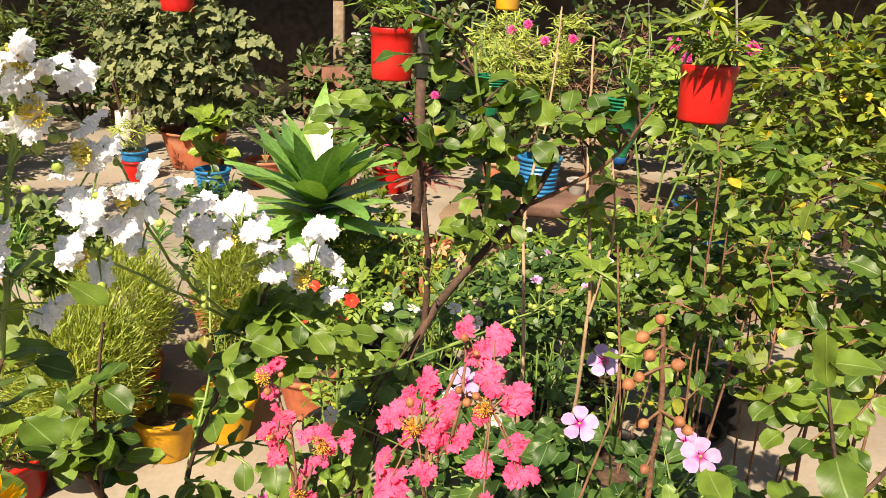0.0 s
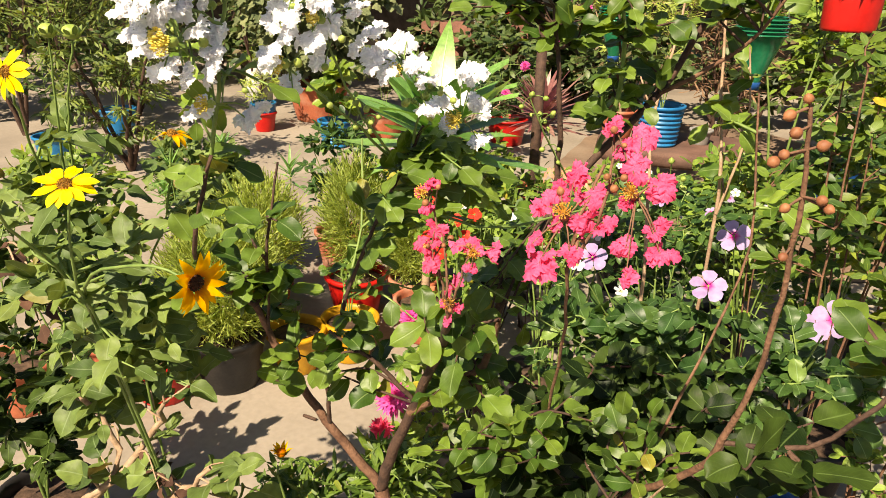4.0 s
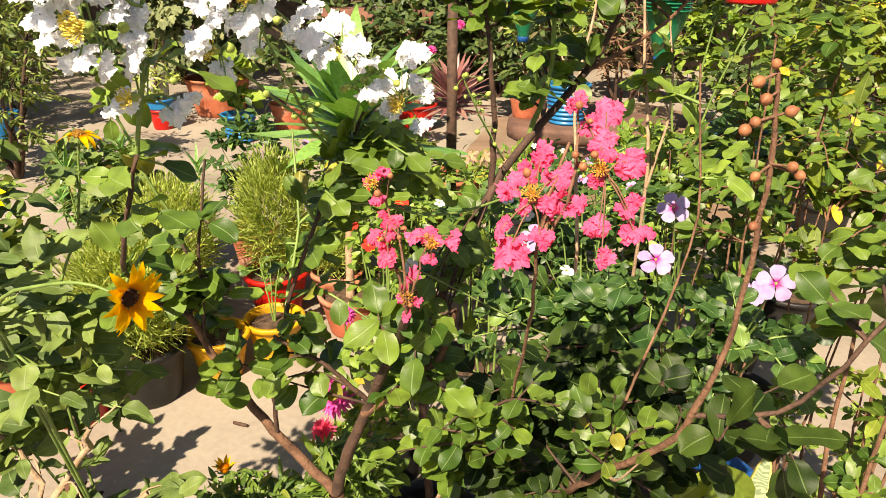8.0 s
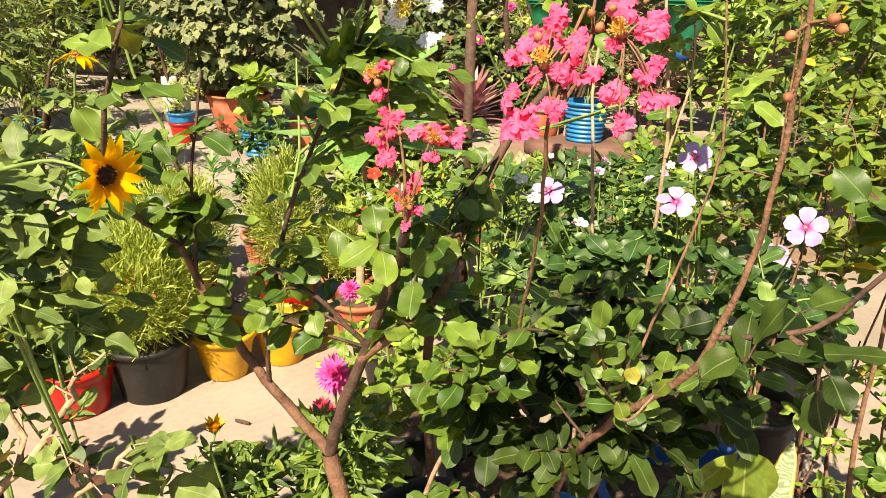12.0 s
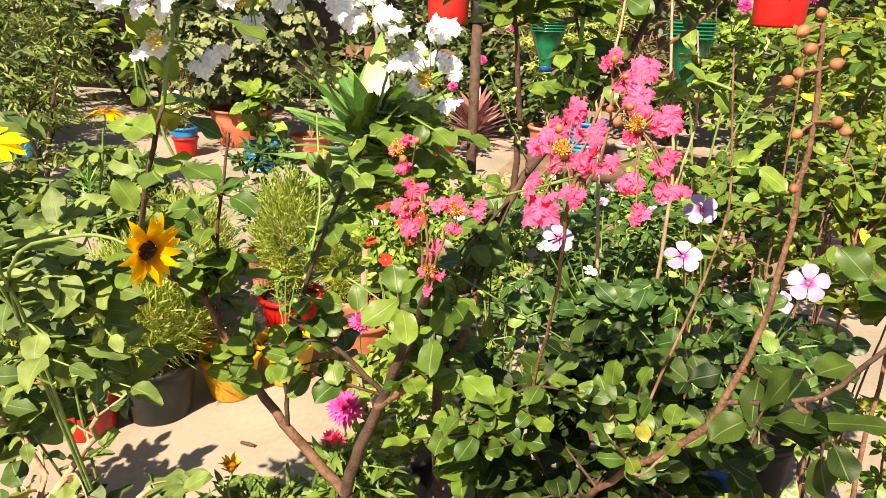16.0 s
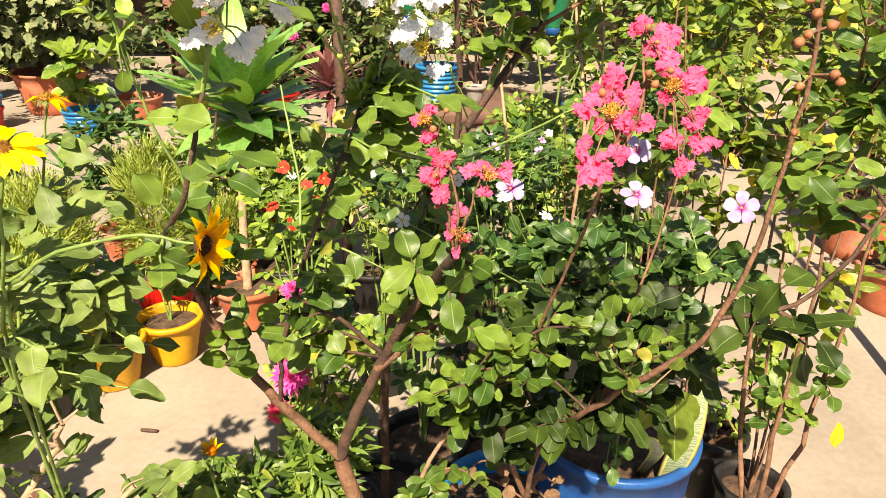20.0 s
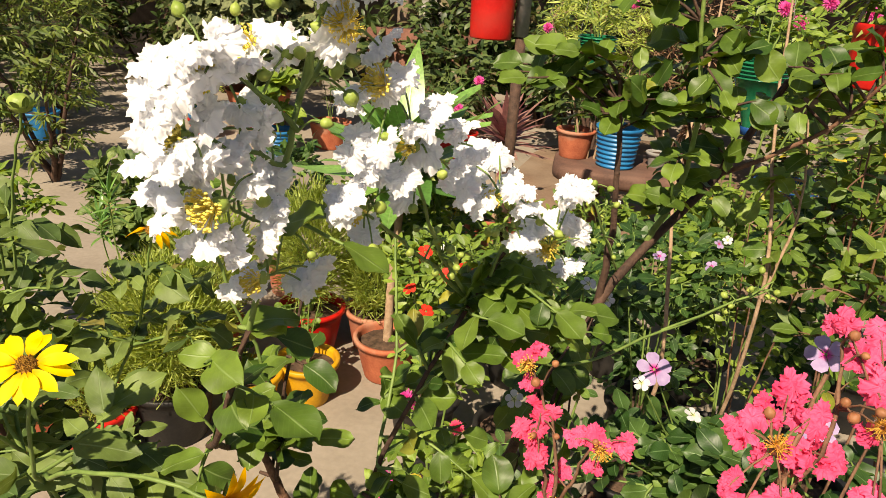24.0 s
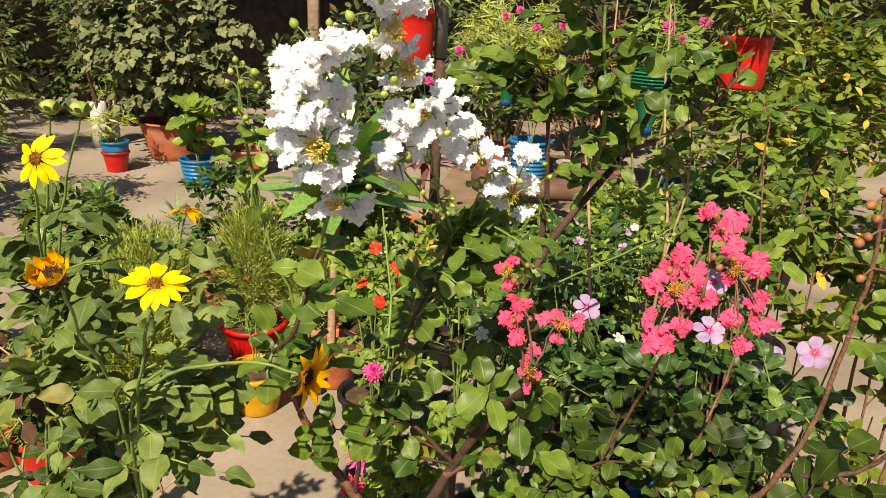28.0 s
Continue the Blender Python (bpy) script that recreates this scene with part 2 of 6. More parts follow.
LANCE = leaf_pair("lance_leaf", (0.072, 0.202, 0.046), (0.169, 0.351, 0.078), (0.28, 0.40, 0.15), rough=0.32, spec=0.5)
DRY = leaf_pair("dry_leaf", (0.105, 0.060, 0.030), (0.240, 0.158, 0.083), (0.30, 0.22, 0.13), glow=0.15, rough=0.85)
WITHERED = leaf_pair("withered_leaf", (0.030, 0.016, 0.010), (0.105, 0.055, 0.030), (0.10, 0.06, 0.035), glow=0.08, rough=0.9)
CRIMSON = leaf_pair("striped_crimson_leaf", (0.160, 0.046, 0.050), (0.336, 0.208, 0.154), (0.30, 0.22, 0.14), rough=0.4)
WHITE_PETAL = petal_material("white_petal", (0.91, 0.92, 0.94), (0.975, 0.98, 0.985), 0.48)
PINK_PETAL = petal_material("pink_petal", (0.84, 0.068, 0.185), (0.95, 0.165, 0.335), 0.38)
ROSE_PETAL = petal_material("rose_red_petal", (0.84, 0.06, 0.16), (0.95, 0.16, 0.30), 0.38)
MAGENTA_PETAL = petal_material("magenta_petal", (0.72, 0.05, 0.34), (0.90, 0.20, 0.52), 0.4)
SUN_PETAL = petal_material("yellow_petal", (0.88, 0.58, 0.0), (0.96, 0.74, 0.012), 0.3, edge=(0.82, 0.42, 0.0))
DEEP_SUN = petal_material("golden_petal", (0.84, 0.38, 0.0), (0.95, 0.56, 0.0), 0.35, edge=(0.60, 0.18, 0.0))
VINCA_PETAL = petal_material("lilac_white_petal", (0.33, 0.23, 0.44), (0.47, 0.37, 0.57), 0.25, edge=(0.60, 0.02, 0.26))
WHITE_VINCA = petal_material("white_vinca_petal", (0.58, 0.58, 0.60), (0.70, 0.70, 0.72), 0.3, edge=(0.75, 0.72, 0.35))
SCARLET = petal_material("scarlet_petal", (0.70, 0.02, 0.01), (0.85, 0.06, 0.03), 0.3)
CORAL = petal_material("faded_coral_petal", (0.55, 0.22, 0.12), (0.74, 0.40, 0.26), 0.3)


# ---- building blocks ----
RNG = np.random.default_rng(7)
LEFT_OUT = 0.36  # the open walking space in front of the plants is kept clear


def mesh_ob(name, bm, mat, parent=None, label=""):
    me = bpy.data.meshes.new(name)
    bm.to_mesh(me)
    bm.free()
    for m in mat if isinstance(mat, (list, tuple)) else [mat]:
        me.materials.append(m)
    for f in me.polygons:
        f.use_smooth = True
    ob = new(name, me)
    if parent is not None:
        hang(ob, parent)
    if label:
        ob["label"] = label
    return ob


WORLD = {}


def hang(ob, parent):
    """Parents ob so that its own pose stays in the world's metres."""
    ob.parent = parent
    ob.matrix_parent_inverse = WORLD.get(parent.name, Matrix.Identity(4)).inverted()


def part(name, bm, mat, parent, label=""):
    return mesh_ob(name, bm, mat, parent, label)


def root(name, place, label, category, group=""):
    ob = new(name)
    ob.empty_display_size = 0.1
    ob.location = place
    WORLD[ob.name] = Matrix.Translation(place)
    return tagged(ob, label, category, group)


def array_mesh(name, verts, quads, uvs, mats, index=None):
    me = bpy.data.meshes.new(name)
    nq = len(quads)
    me.vertices.add(len(verts))
    me.vertices.foreach_set("co", np.ascontiguousarray(verts, np.float32).ravel())
    me.loops.add(nq * 4)
    me.loops.foreach_set("vertex_index", np.ascontiguousarray(quads, np.int32).ravel())
    me.polygons.add(nq)
    me.polygons.foreach_set("loop_start", np.arange(0, nq * 4, 4, dtype=np.int32))
    me.polygons.foreach_set("use_smooth", np.ones(nq, bool))
    for m in mats if isinstance(mats, (list, tuple)) else [mats]:
        me.materials.append(m)
    if index is not None:
        me.polygons.foreach_set("material_index", np.asarray(index, np.int32))
    if uvs is not None:
        layer = me.uv_layers.new(name="UVMap")
        layer.data.foreach_set("uv", np.ascontiguousarray(uvs[np.asarray(quads).ravel()], np.float32).ravel())
    me.update(calc_edges=True)
    return me


def sheet(length, width, shape, rows=6, cols=2, fold=0.18, curl=0.25, wave=0.0, seed=0, teeth=0.0):
    """A leaf or petal along +y, facing +z: vertices, quads, uvs. shape(v) gives the half width share at v."""
    rng = np.random.default_rng(seed)
    v = np.linspace(0, 1, rows + 1)
    u = np.linspace(-1, 1, cols + 1)
    half = np.array([shape(a) for a in v]) * width / 2
    if teeth:
        half = half * (1 + teeth * (np.arange(rows + 1) % 2 - 0.5))
    x = half[:, None] * u[None]
    ang = curl * v
    y = np.cumsum(np.r_[0, np.cos(ang[1:])]) * length / rows
    z = -np.cumsum(np.r_[0, np.sin(ang[1:])]) * length / rows
    ph = rng.uniform(0, 6.28, 3)
    zz = z[:, None] + fold * np.abs(x) + wave * width * np.abs(u)[None] * np.sin(v[:, None] * 9 + u[None] * 2 + ph[0])
    yy = np.repeat(y[:, None], cols + 1, 1) + 0.02 * length * np.sin(3 * v[:, None] + ph[1]) * u[None]
    xx = x + 0.05 * length * np.sin(2.2 * v + ph[2])[:, None] * v[:, None]
    verts = np.stack([xx, yy, zz], -1).reshape(-1, 3)
    uv = np.stack(np.broadcast_arrays((u[None] + 1) / 2, v[:, None]), -1).reshape(-1, 2)
    n = cols + 1
    quads = [(r * n + c, r * n + c + 1, (r + 1) * n + c + 1, (r + 1) * n + c) for r in range(rows) for c in range(cols)]
    return verts, np.array(quads), uv


def oval(p=0.55, blunt=0.75):
    return lambda v: max(0.02, math.sin(math.pi * min(1, v ** (0.69 / -math.log(p)))) ** blunt)


def lance(v):
    return max(0.02, math.sin(math.pi * v ** 0.75) ** 0.9)


def heart(v):
    return max(0.02, (math.sin(math.pi * v ** 0.45) ** 0.8))


def strap(v):
    return max(0.03, min(1.0, v * 6 + 0.35) * (1 - v ** 5))


def lobed(v):
    return max(0.02, (math.sin(math.pi * v ** 0.6) ** 0.7) * (0.45 + 0.55 * abs(math.sin(v * 8.6))))


def notch(v):
    return max(0.03, math.sin(min(1.0, v * 1.25) * math.pi * 0.55) ** 1.2 * (1 - max(0, v - 0.8) * 2.6))


LEAVES = {}


def leaf_kit(key, length, width, shape, **more):
    """Four templates of one kind of leaf, each as arrays."""
    LEAVES[key] = [sheet(length * a, width * b, shape, seed=k, curl=c, fold=f, **more) for k, (a, b, c, f) in enumerate(
        [(1, 1, 0.22, 0.16), (0.9, 1.05, 0.42, 0.24), (1.1, 0.95, 0.10, 0.10), (0.95, 0.9, 0.6, 0.20)])]


leaf_kit("myrtle", 0.045, 0.032, oval(0.54, 0.52), rows=9, cols=4, wave=0.08)
leaf_kit("vinca", 0.046, 0.024, oval(0.55, 0.7), rows=6, wave=0.03)
leaf_kit("heart", 0.058, 0.035, oval(0.40, 0.78), rows=8, cols=4, wave=0.10, teeth=0.05)
leaf_kit("broad", 0.062, 0.044, oval(0.42, 0.62), rows=9, cols=4, wave=0.09)
leaf_kit("small", 0.036, 0.016, oval(0.5, 0.8), rows=4)
leaf_kit("slim", 0.046, 0.012, lance, rows=4)
leaf_kit("narrow", 0.085, 0.013, lance, rows=5)
leaf_kit("tuft", 0.110, 0.014, lance, rows=5)
leaf_kit("needle", 0.078, 0.0036, strap, rows=4, cols=1, wave=0.8)
leaf_kit("lance", 0.46, 0.135, lance, rows=10, wave=0.04)
leaf_kit("broad_strap", 0.30, 0.055, lance, rows=7)
leaf_kit("lobed", 0.16, 0.17, lobed, rows=10, wave=0.05)
leaf_kit("bush", 0.10, 0.045, oval(0.5, 0.8), rows=4)
leaf_kit("feather", 0.085, 0.022, lance, rows=3)
leaf_kit("citrus", 0.064, 0.030, oval(0.5, 0.75), rows=5, wave=0.05)

KIT_MESH = {}


def kit_meshes(key, mat):
    if (key, mat.name) not in KIT_MESH:
        KIT_MESH[key, mat.name] = [array_mesh("leaf", v, q, uv, mat) for v, q, uv in LEAVES[key]]
    return KIT_MESH[key, mat.name]


def unit(v):
    v = np.asarray(v, float)
    return v / (np.linalg.norm(v, axis=-1, keepdims=True) + 1e-9)


def frames(places, along, up):
    """Rows of 4 x 4 poses whose y runs along, and whose z is near up."""
    y = unit(along)
    x = unit(np.cross(y, up))
    z = np.cross(x, y)
    m = np.zeros((len(y), 4, 4))
    m[:, :3, 0], m[:, :3, 1], m[:, :3, 2], m[:, :3, 3], m[:, 3, 3] = x, y, z, places, 1
    return m


def joined(name, key, poses, sizes, mat, parent, kind="stuff"):
    """Many leaves as one mesh."""
    if not len(poses):
        return None
    pick = RNG.integers(0, 4, len(poses))
    vs, qs, us, base = [], [], [], 0
    for k in range(4):
        v, q, uv = LEAVES[key][k]
        some = pick == k
        if not some.any():
            continue
        m, s = poses[some], sizes[some]
        w = np.einsum("nij,vj->nvi", m[:, :3, :3] * s[:, None, None], v) + m[:, None, :3, 3]
        n = len(m)
        vs.append(w.reshape(-1, 3))
        qs.append((q[None] + (np.arange(n) * len(v))[:, None, None]).reshape(-1, 4) + base)
        us.append(np.tile(uv, (n, 1)))
        base += n * len(v)
    ob = new(name, array_mesh(name, np.concatenate(vs), np.concatenate(qs), np.concatenate(us), mat))
    if parent is not None:
        hang(ob, parent)
    if kind:
        ob["kind"] = kind
    return ob


def leaf_objects(key, poses, sizes, mat, parent, cap=260, name="leaf"):
    """The first leaves as objects of their own, the rest as one mesh."""
    meshes = kit_meshes(key, mat[0])
    order = RNG.permutation(len(poses))
    for k, i in enumerate(order[:cap]):
        ob = new(name, meshes[k % 4])
        hang(ob, parent)
        m = poses[i].copy()
        m[:3, :3] *= sizes[i]
        ob.matrix_basis = Matrix(m.tolist())
    rest = order[cap:]
    joined("foliage", key, poses[rest], sizes[rest], mat[1], parent)


def tube(points, radii, sides=6):
    """A tapered tube through points: vertices and quads, as arrays."""
    p = np.asarray(points, float)
    r = np.interp(np.linspace(0, 1, len(p)), np.linspace(0, 1, len(radii)), radii)
    t = unit(np.gradient(p, axis=0))
    side = np.cross(t, (0.31, 0.17, 0.93))
    side = unit(side)
    other = np.cross(t, side)
    a = np.arange(sides) * 2 * math.pi / sides
    ring = p[:, None] + r[:, None, None] * (np.cos(a)[None, :, None] * side[:, None] + np.sin(a)[None, :, None] * other[:, None])
    n = len(p)
    q = [(i * sides + k, i * sides + (k + 1) % sides, (i + 1) * sides + (k + 1) % sides, (i + 1) * sides + k) for i in range(n - 1) for k in range(sides)]
    return ring.reshape(-1, 3), np.array(q)


def merge(pieces):
    vs, qs, base = [], [], 0
    for v, q in pieces:
        vs.append(v)
        qs.append(q + base)
        base += len(v)
    return np.concatenate(vs), np.concatenate(qs)


def bend(points, n=14, wobble=0.0):
    """A smooth line through points (Catmull-Rom)."""
    p = np.asarray(points, float)
    if len(p) == 2:
        p = np.array([p[0], p[0] * 0.5 + p[1] * 0.5, p[1]])
    q = np.concatenate([[2 * p[0] - p[1]], p, [2 * p[-1] - p[-2]]])
    out = []
    for s in np.linspace(0, len(p) - 1.0001, n):
        i, u = int(s), s % 1
        a, b, c, d = q[i:i + 4]
        out.append(0.5 * (2 * b + (c - a) * u + (2 * a - 5 * b + 4 * c - d) * u * u + (3 * b - a - 3 * c + d) * u ** 3))
    out = np.array(out)
    if wobble:
        out[1:-1] += RNG.normal(0, wobble, out[1:-1].shape)
    return out


def stem(name, points, radii, mat, parent, n=16, wobble=0.0011, sides=7, label=""):
    line = bend(points, n, wobble)
    v, q = tube(line, radii, sides)
    ob = new(name, array_mesh(name, v, q, None, mat))
    hang(ob, parent)
    if label:
        ob["label"] = label
    return line


def clear_of_walk(p):
    """Which places keep out of the open walking space."""
    d = np.asarray(p)
    near = np.clip(d, (-0.16, -0.04, 1.37), (0.19, 0.24, 1.81))
    return np.linalg.norm(d - near, axis=1) > LEFT_OUT


def twigs(lines, centre, radii, count, leaves, spread=0.75, start=0.3, seed_up=0.2, shell=0.5, hang_down=0.0):
    """Twigs from the nearest stems to places in a rounded mass; gives tubes and leaf poses."""
    pool = np.concatenate(lines)
    tubes_, places, along, up = [], [], [], []
    for _ in range(count):
        d = unit(RNG.normal(size=3))
        end = np.asarray(centre) + d * np.asarray(radii) * RNG.uniform(shell, 1.0) ** 0.6
        cost = np.linalg.norm(pool - end, axis=1) + 0.5 * np.maximum(0, pool[:, 2] - end[2] + 0.02) + RNG.uniform(0, 0.04, len(pool))
        a = pool[np.argmin(cost)]
        mid = a * 0.5 + end * 0.5 + (0, 0, 0.12 * np.linalg.norm(end - a)) + RNG.normal(0, 0.01, 3)
        line = bend([a, mid, end], 8)
        length = np.linalg.norm(end - a)
        tubes_.append(tube(line, (0.0022 + 0.004 * min(length, 0.4), 0.0011), 4))
        tan = unit(np.gradient(line, axis=0))
        sgn = 1
        for s in np.linspace(start, 1.0, leaves):
            x = s * 7
            i = min(6, int(x))
            pt = line[i] + (line[i + 1] - line[i]) * (x - i)
            tt = tan[min(7, i + 1)]
            side = unit(np.cross(tt, (0, 0, 1)) + RNG.normal(0, 0.35, 3)) * sgn
            sgn = -sgn
            dirn = unit(tt * (1 - spread) + side * spread + (0, 0, seed_up * RNG.uniform(-0.6, 1.2) - hang_down) + RNG.normal(0, 0.16, 3))
            if s > 0.98:
                dirn = unit(tt + (0, 0, -hang_down))
            places.append(pt)
            along.append(dirn)
            up.append(unit(np.array((-0.25, -0.45, 1.0)) + RNG.normal(0, 0.38, 3)))
    return tubes_, np.array(places), np.array(along), np.array(up)


def foliage(parent, lines, masses, key, mat, bark, cap=260, size=(0.75, 1.15), **more):
    """Twigs and leaves of a plant. masses: rows of centre, radii, twigs, leaves a twig."""
    tb, pl, al, upw = [], [], [], []
    for centre, radii, count, leaves in masses:
        a, b, c, d = twigs(lines, centre, radii, count, leaves, **more)
        tb += a
        pl.append(b), al.append(c), upw.append(d)
    pl, al, upw = np.concatenate(pl), np.concatenate(al), np.concatenate(upw)
    keep = clear_of_walk(pl)
    v, q = merge(tb)
    ob = tagged(new("branchwork", array_mesh("branchwork", v, q, None, bark)), kind="stuff")
    hang(ob, parent)
    poses = frames(pl[keep], al[keep], upw[keep])
    leaf_objects(key, poses, RNG.uniform(*size, len(poses)), mat, parent, cap)


def lathe(profile, seg=36, place=(0, 0, 0), tilt=None):
    """A turned body: bmesh of rings (radius, height)."""
    bm = bmesh.new()
    rings = []
    for r, z in profile:
        if r <= 1e-5:
            rings.append([bm.verts.new((0, 0, z))])
        else:
            rings.append([bm.verts.new((r * math.cos(2 * math.pi * k / seg), r * math.sin(2 * math.pi * k / seg), z)) for k in range(seg)])
    for a, b in zip(rings, rings[1:]):
        for k in range(seg):
            j = (k + 1) % seg
            if len(a) == 1 and len(b) > 1:
                bm.faces.new((a[0], b[j], b[k]))
            elif len(b) == 1 and len(a) > 1:
                bm.faces.new((a[k], a[j], b[0]))
            elif len(a) > 1:
                bm.faces.new((a[k], a[j], b[j], b[k]))
    m = Matrix.Translation(place) @ (tilt or Matrix.Identity(4))
    bmesh.ops.transform(bm, matrix=m, verts=bm.verts)
    return bm


def soil_disc(r, place):
    bm = lathe([(0, 0.012), (r * 0.4, 0.010), (r * 0.8, 0.004), (r, -0.004)], 24)
    for v in bm.verts:
        v.co.z += 0.006 * noise.noise(v.co * 40)
        v.co += Vector(place)
    return bm


def pot(name, place, r_top, r_bot, h, mat, label, category="plant pot", group="", lip=0.012, ribs=0, wall=0.006, handle=False, fill=0.82):
    """A pot or bucket with a wall's thickness, a lip, ribs where it has them, and soil."""
    ob = root(name, place, label, category, group)
    prof = [(0, 0), (r_bot * 0.97, 0), (r_bot, 0.006)]
    steps = 40 if ribs else 6
    for k in range(1, steps + 1):
        f = k / steps
        r = r_bot + (r_top - r_bot) * f
        if ribs:
            r += 0.006 * math.sin(f * ribs * 2 * math.pi)
        prof.append((r, 0.006 + (h - 0.03) * f))
    prof += [(r_top + lip, h - 0.022), (r_top + lip, h - 0.003), (r_top + lip * 0.6, h), (r_top - wall, h), (r_top - wall - 0.002, h - 0.02), (r_bot - wall + (r_top - r_bot) * fill, h * fill - 0.01)]
    part("body", lathe(prof, 40, place), mat, ob)
    rs = (r_bot + (r_top - r_bot) * fill) - wall * 0.8
    part("soil", soil_disc(rs, (place[0], place[1], place[2] + h * fill)), SOIL, ob)
    if handle:
        pts = [(place[0] + (r_top + lip) * math.cos(a), place[1] - 0.25 * r_top * math.sin(a), place[2] + h - 0.02 - 0.35 * r_top * math.sin(a)) for a in np.linspace(0, math.pi, 9)]
        v, q = tube(pts, (0.002, 0.002), 5)
        w = new("wire_handle", array_mesh("wire_handle", v, q, None, GREY_PAINT))
        hang(w, ob)
    return ob


# ---- the setting ----
def ground():
    bm = bmesh.new()
    n = 90
    xs = np.concatenate([[-400, -60, -20], np.linspace(-10, 6, n), [20, 60, 400]])
    ys = np.concatenate([[-400, -60, -12], np.linspace(-3, 12, n), [30, 90, 400]])
    grid = [[bm.verts.new((x, y, 0.006 * (noise.noise((x * 0.9, y * 0.9, 0)) - 0.3) if -9 < x < 5 and -2 < y < 11 else 0.0)) for x in xs] for y in ys]
    for j in range(len(ys) - 1):
        for i in range(len(xs) - 1):
            bm.faces.new((grid[j][i], grid[j][i + 1], grid[j + 1][i + 1], grid[j + 1][i]))
    return tagged(mesh_ob("ground", bm, CONCRETE), "pale worn concrete yard floor, sunlit", "floor", kind="structure")


ground()


def shade_bed():
    """Brown ground round the low stone slab; the shade that falls there is put into its colour."""
    bm = bmesh.new()
    edge = []
    for k in range(64):
        a = 2 * math.pi * k / 64
        r = 1 + 0.10 * noise.noise((math.cos(a) * 2, math.sin(a) * 2, 3.0)) + 0.03 * noise.noise((math.cos(a) * 9, math.sin(a) * 9, 1.0))
        edge.append((0.95 + 1.45 * r * math.cos(a), 6.35 + 2.2 * r * math.sin(a)))
    rims = [[bm.verts.new((0.95 + (x - 0.95) * f, 6.35 + (y - 6.35) * f, z + 0.006 * noise.noise((x * 4 * f, y * 4 * f, 0)))) for x, y in edge] for f, z in ((1.0, 0.006), (0.985, 0.018), (0.7, 0.022), (0.35, 0.024))]
    for a, b in zip(rims, rims[1:]):
        for k in range(64):
            bm.faces.new((a[k], a[(k + 1) % 64], b[(k + 1) % 64], b[k]))
    bm.faces.new(rims[-1])
    return tagged(mesh_ob("ground_bed", bm, SHADE_BROWN), "brown ground round the stone slab, shade put into its colour", "ground", kind="structure")


shade_bed()


def box(bm, x0, y0, z0, x1, y1, z1):
    r = bmesh.ops.create_cube(bm, size=1, matrix=Matrix.Translation(((x0 + x1) / 2, (y0 + y1) / 2, (z0 + z1) / 2)) @ Matrix.Diagonal((x1 - x0, y1 - y0, z1 - z0, 1)))
    return r["verts"]


def shed():
    """The shaded shelter behind the plants: brick wall, slab roof added to shade it, posts."""
    bm = bmesh.new()
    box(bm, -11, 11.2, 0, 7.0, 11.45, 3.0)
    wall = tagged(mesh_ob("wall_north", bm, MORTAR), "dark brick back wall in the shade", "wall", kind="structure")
    # roof slab added to throw shade along the whole back wall
    bm = bmesh.new()
    box(bm, -11, 9.52, 2.35, 7.0, 11.2, 2.47)
    bmesh.ops.bevel(bm, geom=bm.edges[:], offset=0.012, segments=2, affect="EDGES")
    tagged(mesh_ob("roof_slab", bm, CONCRETE), "concrete roof slab added to keep the back wall in shade", "roof", kind="structure")
    bm = bmesh.new()
    box(bm, -11, 9.30, 1.80, -1.1, 9.5, 1.92)
    bmesh.ops.bevel(bm, geom=bm.edges[:], offset=0.012, segments=2, affect="EDGES")
    tagged(mesh_ob("trim", bm, CONCRETE), "pale concrete beam along the shelter's front", "beam", kind="structure")
    for x in (-8.6, -5.5, -2.3, -0.75):
        bm = bmesh.new()
        box(bm, x - 0.07, 9.33, 0, x + 0.07, 9.47, 1.80)
        bmesh.ops.bevel(bm, geom=bm.edges[:], offset=0.01, segments=1, affect="EDGES")
        tagged(mesh_ob("shelter_post", bm, WOOD), "weathered post holding up the shelter slab", "post", "shelter posts")
    return wall


shed()


def yard_wall(name, a, b):
    """A plain plastered yard wall outside the view."""
    bm = bmesh.new()
    box(bm, min(a[0], b[0]), min(a[1], b[1]), 0, max(a[0], b[0]), max(a[1], b[1]), 2.0)
    bmesh.ops.bevel(bm, geom=bm.edges[:], offset=0.015, segments=2, affect="EDGES")
    tagged(mesh_ob(name, bm, PLASTER), "plain weathered plaster yard wall", "wall", kind="structure")


yard_wall("wall_south", (-11.25, -4.2), (7.0, -4.0))
yard_wall("wall_west", (-11.25, -4.0), (-11.0, 11.45))
yard_wall("wall_east", (7.0, -4.2), (7.25, 11.45))


# ---- flowers ----
def petal_ring(count, length, width, shape, lift, mats, rows=4, cols=2, seed=0, wave=0.1, curl=0.3, start=0.0, fold=0.1, vary=0.12):
    """Petals round +z as arrays."""
    vs, qs, us, base = [], [], [], 0
    rng = np.random.default_rng(seed)
    for k in range(count):
        v, q, uv = sheet(length * rng.uniform(1 - vary, 1 + vary), width * rng.uniform(0.9, 1.1), shape, rows, cols, fold, curl + rng.uniform(-0.15, 0.15), wave, seed * 50 + k)
        a, b = 2 * math.pi * (k + rng.uniform(-0.18, 0.18)) / count, lift + rng.uniform(-0.12, 0.12)
        v = v + (0, start, 0)
        m = np.array(Euler((b, 0, a)).to_matrix())
        vs.append(v @ m.T), qs.append(q + base), us.append(uv)
        base += len(v)
    return np.concatenate(vs), np.concatenate(qs), np.concatenate(us)


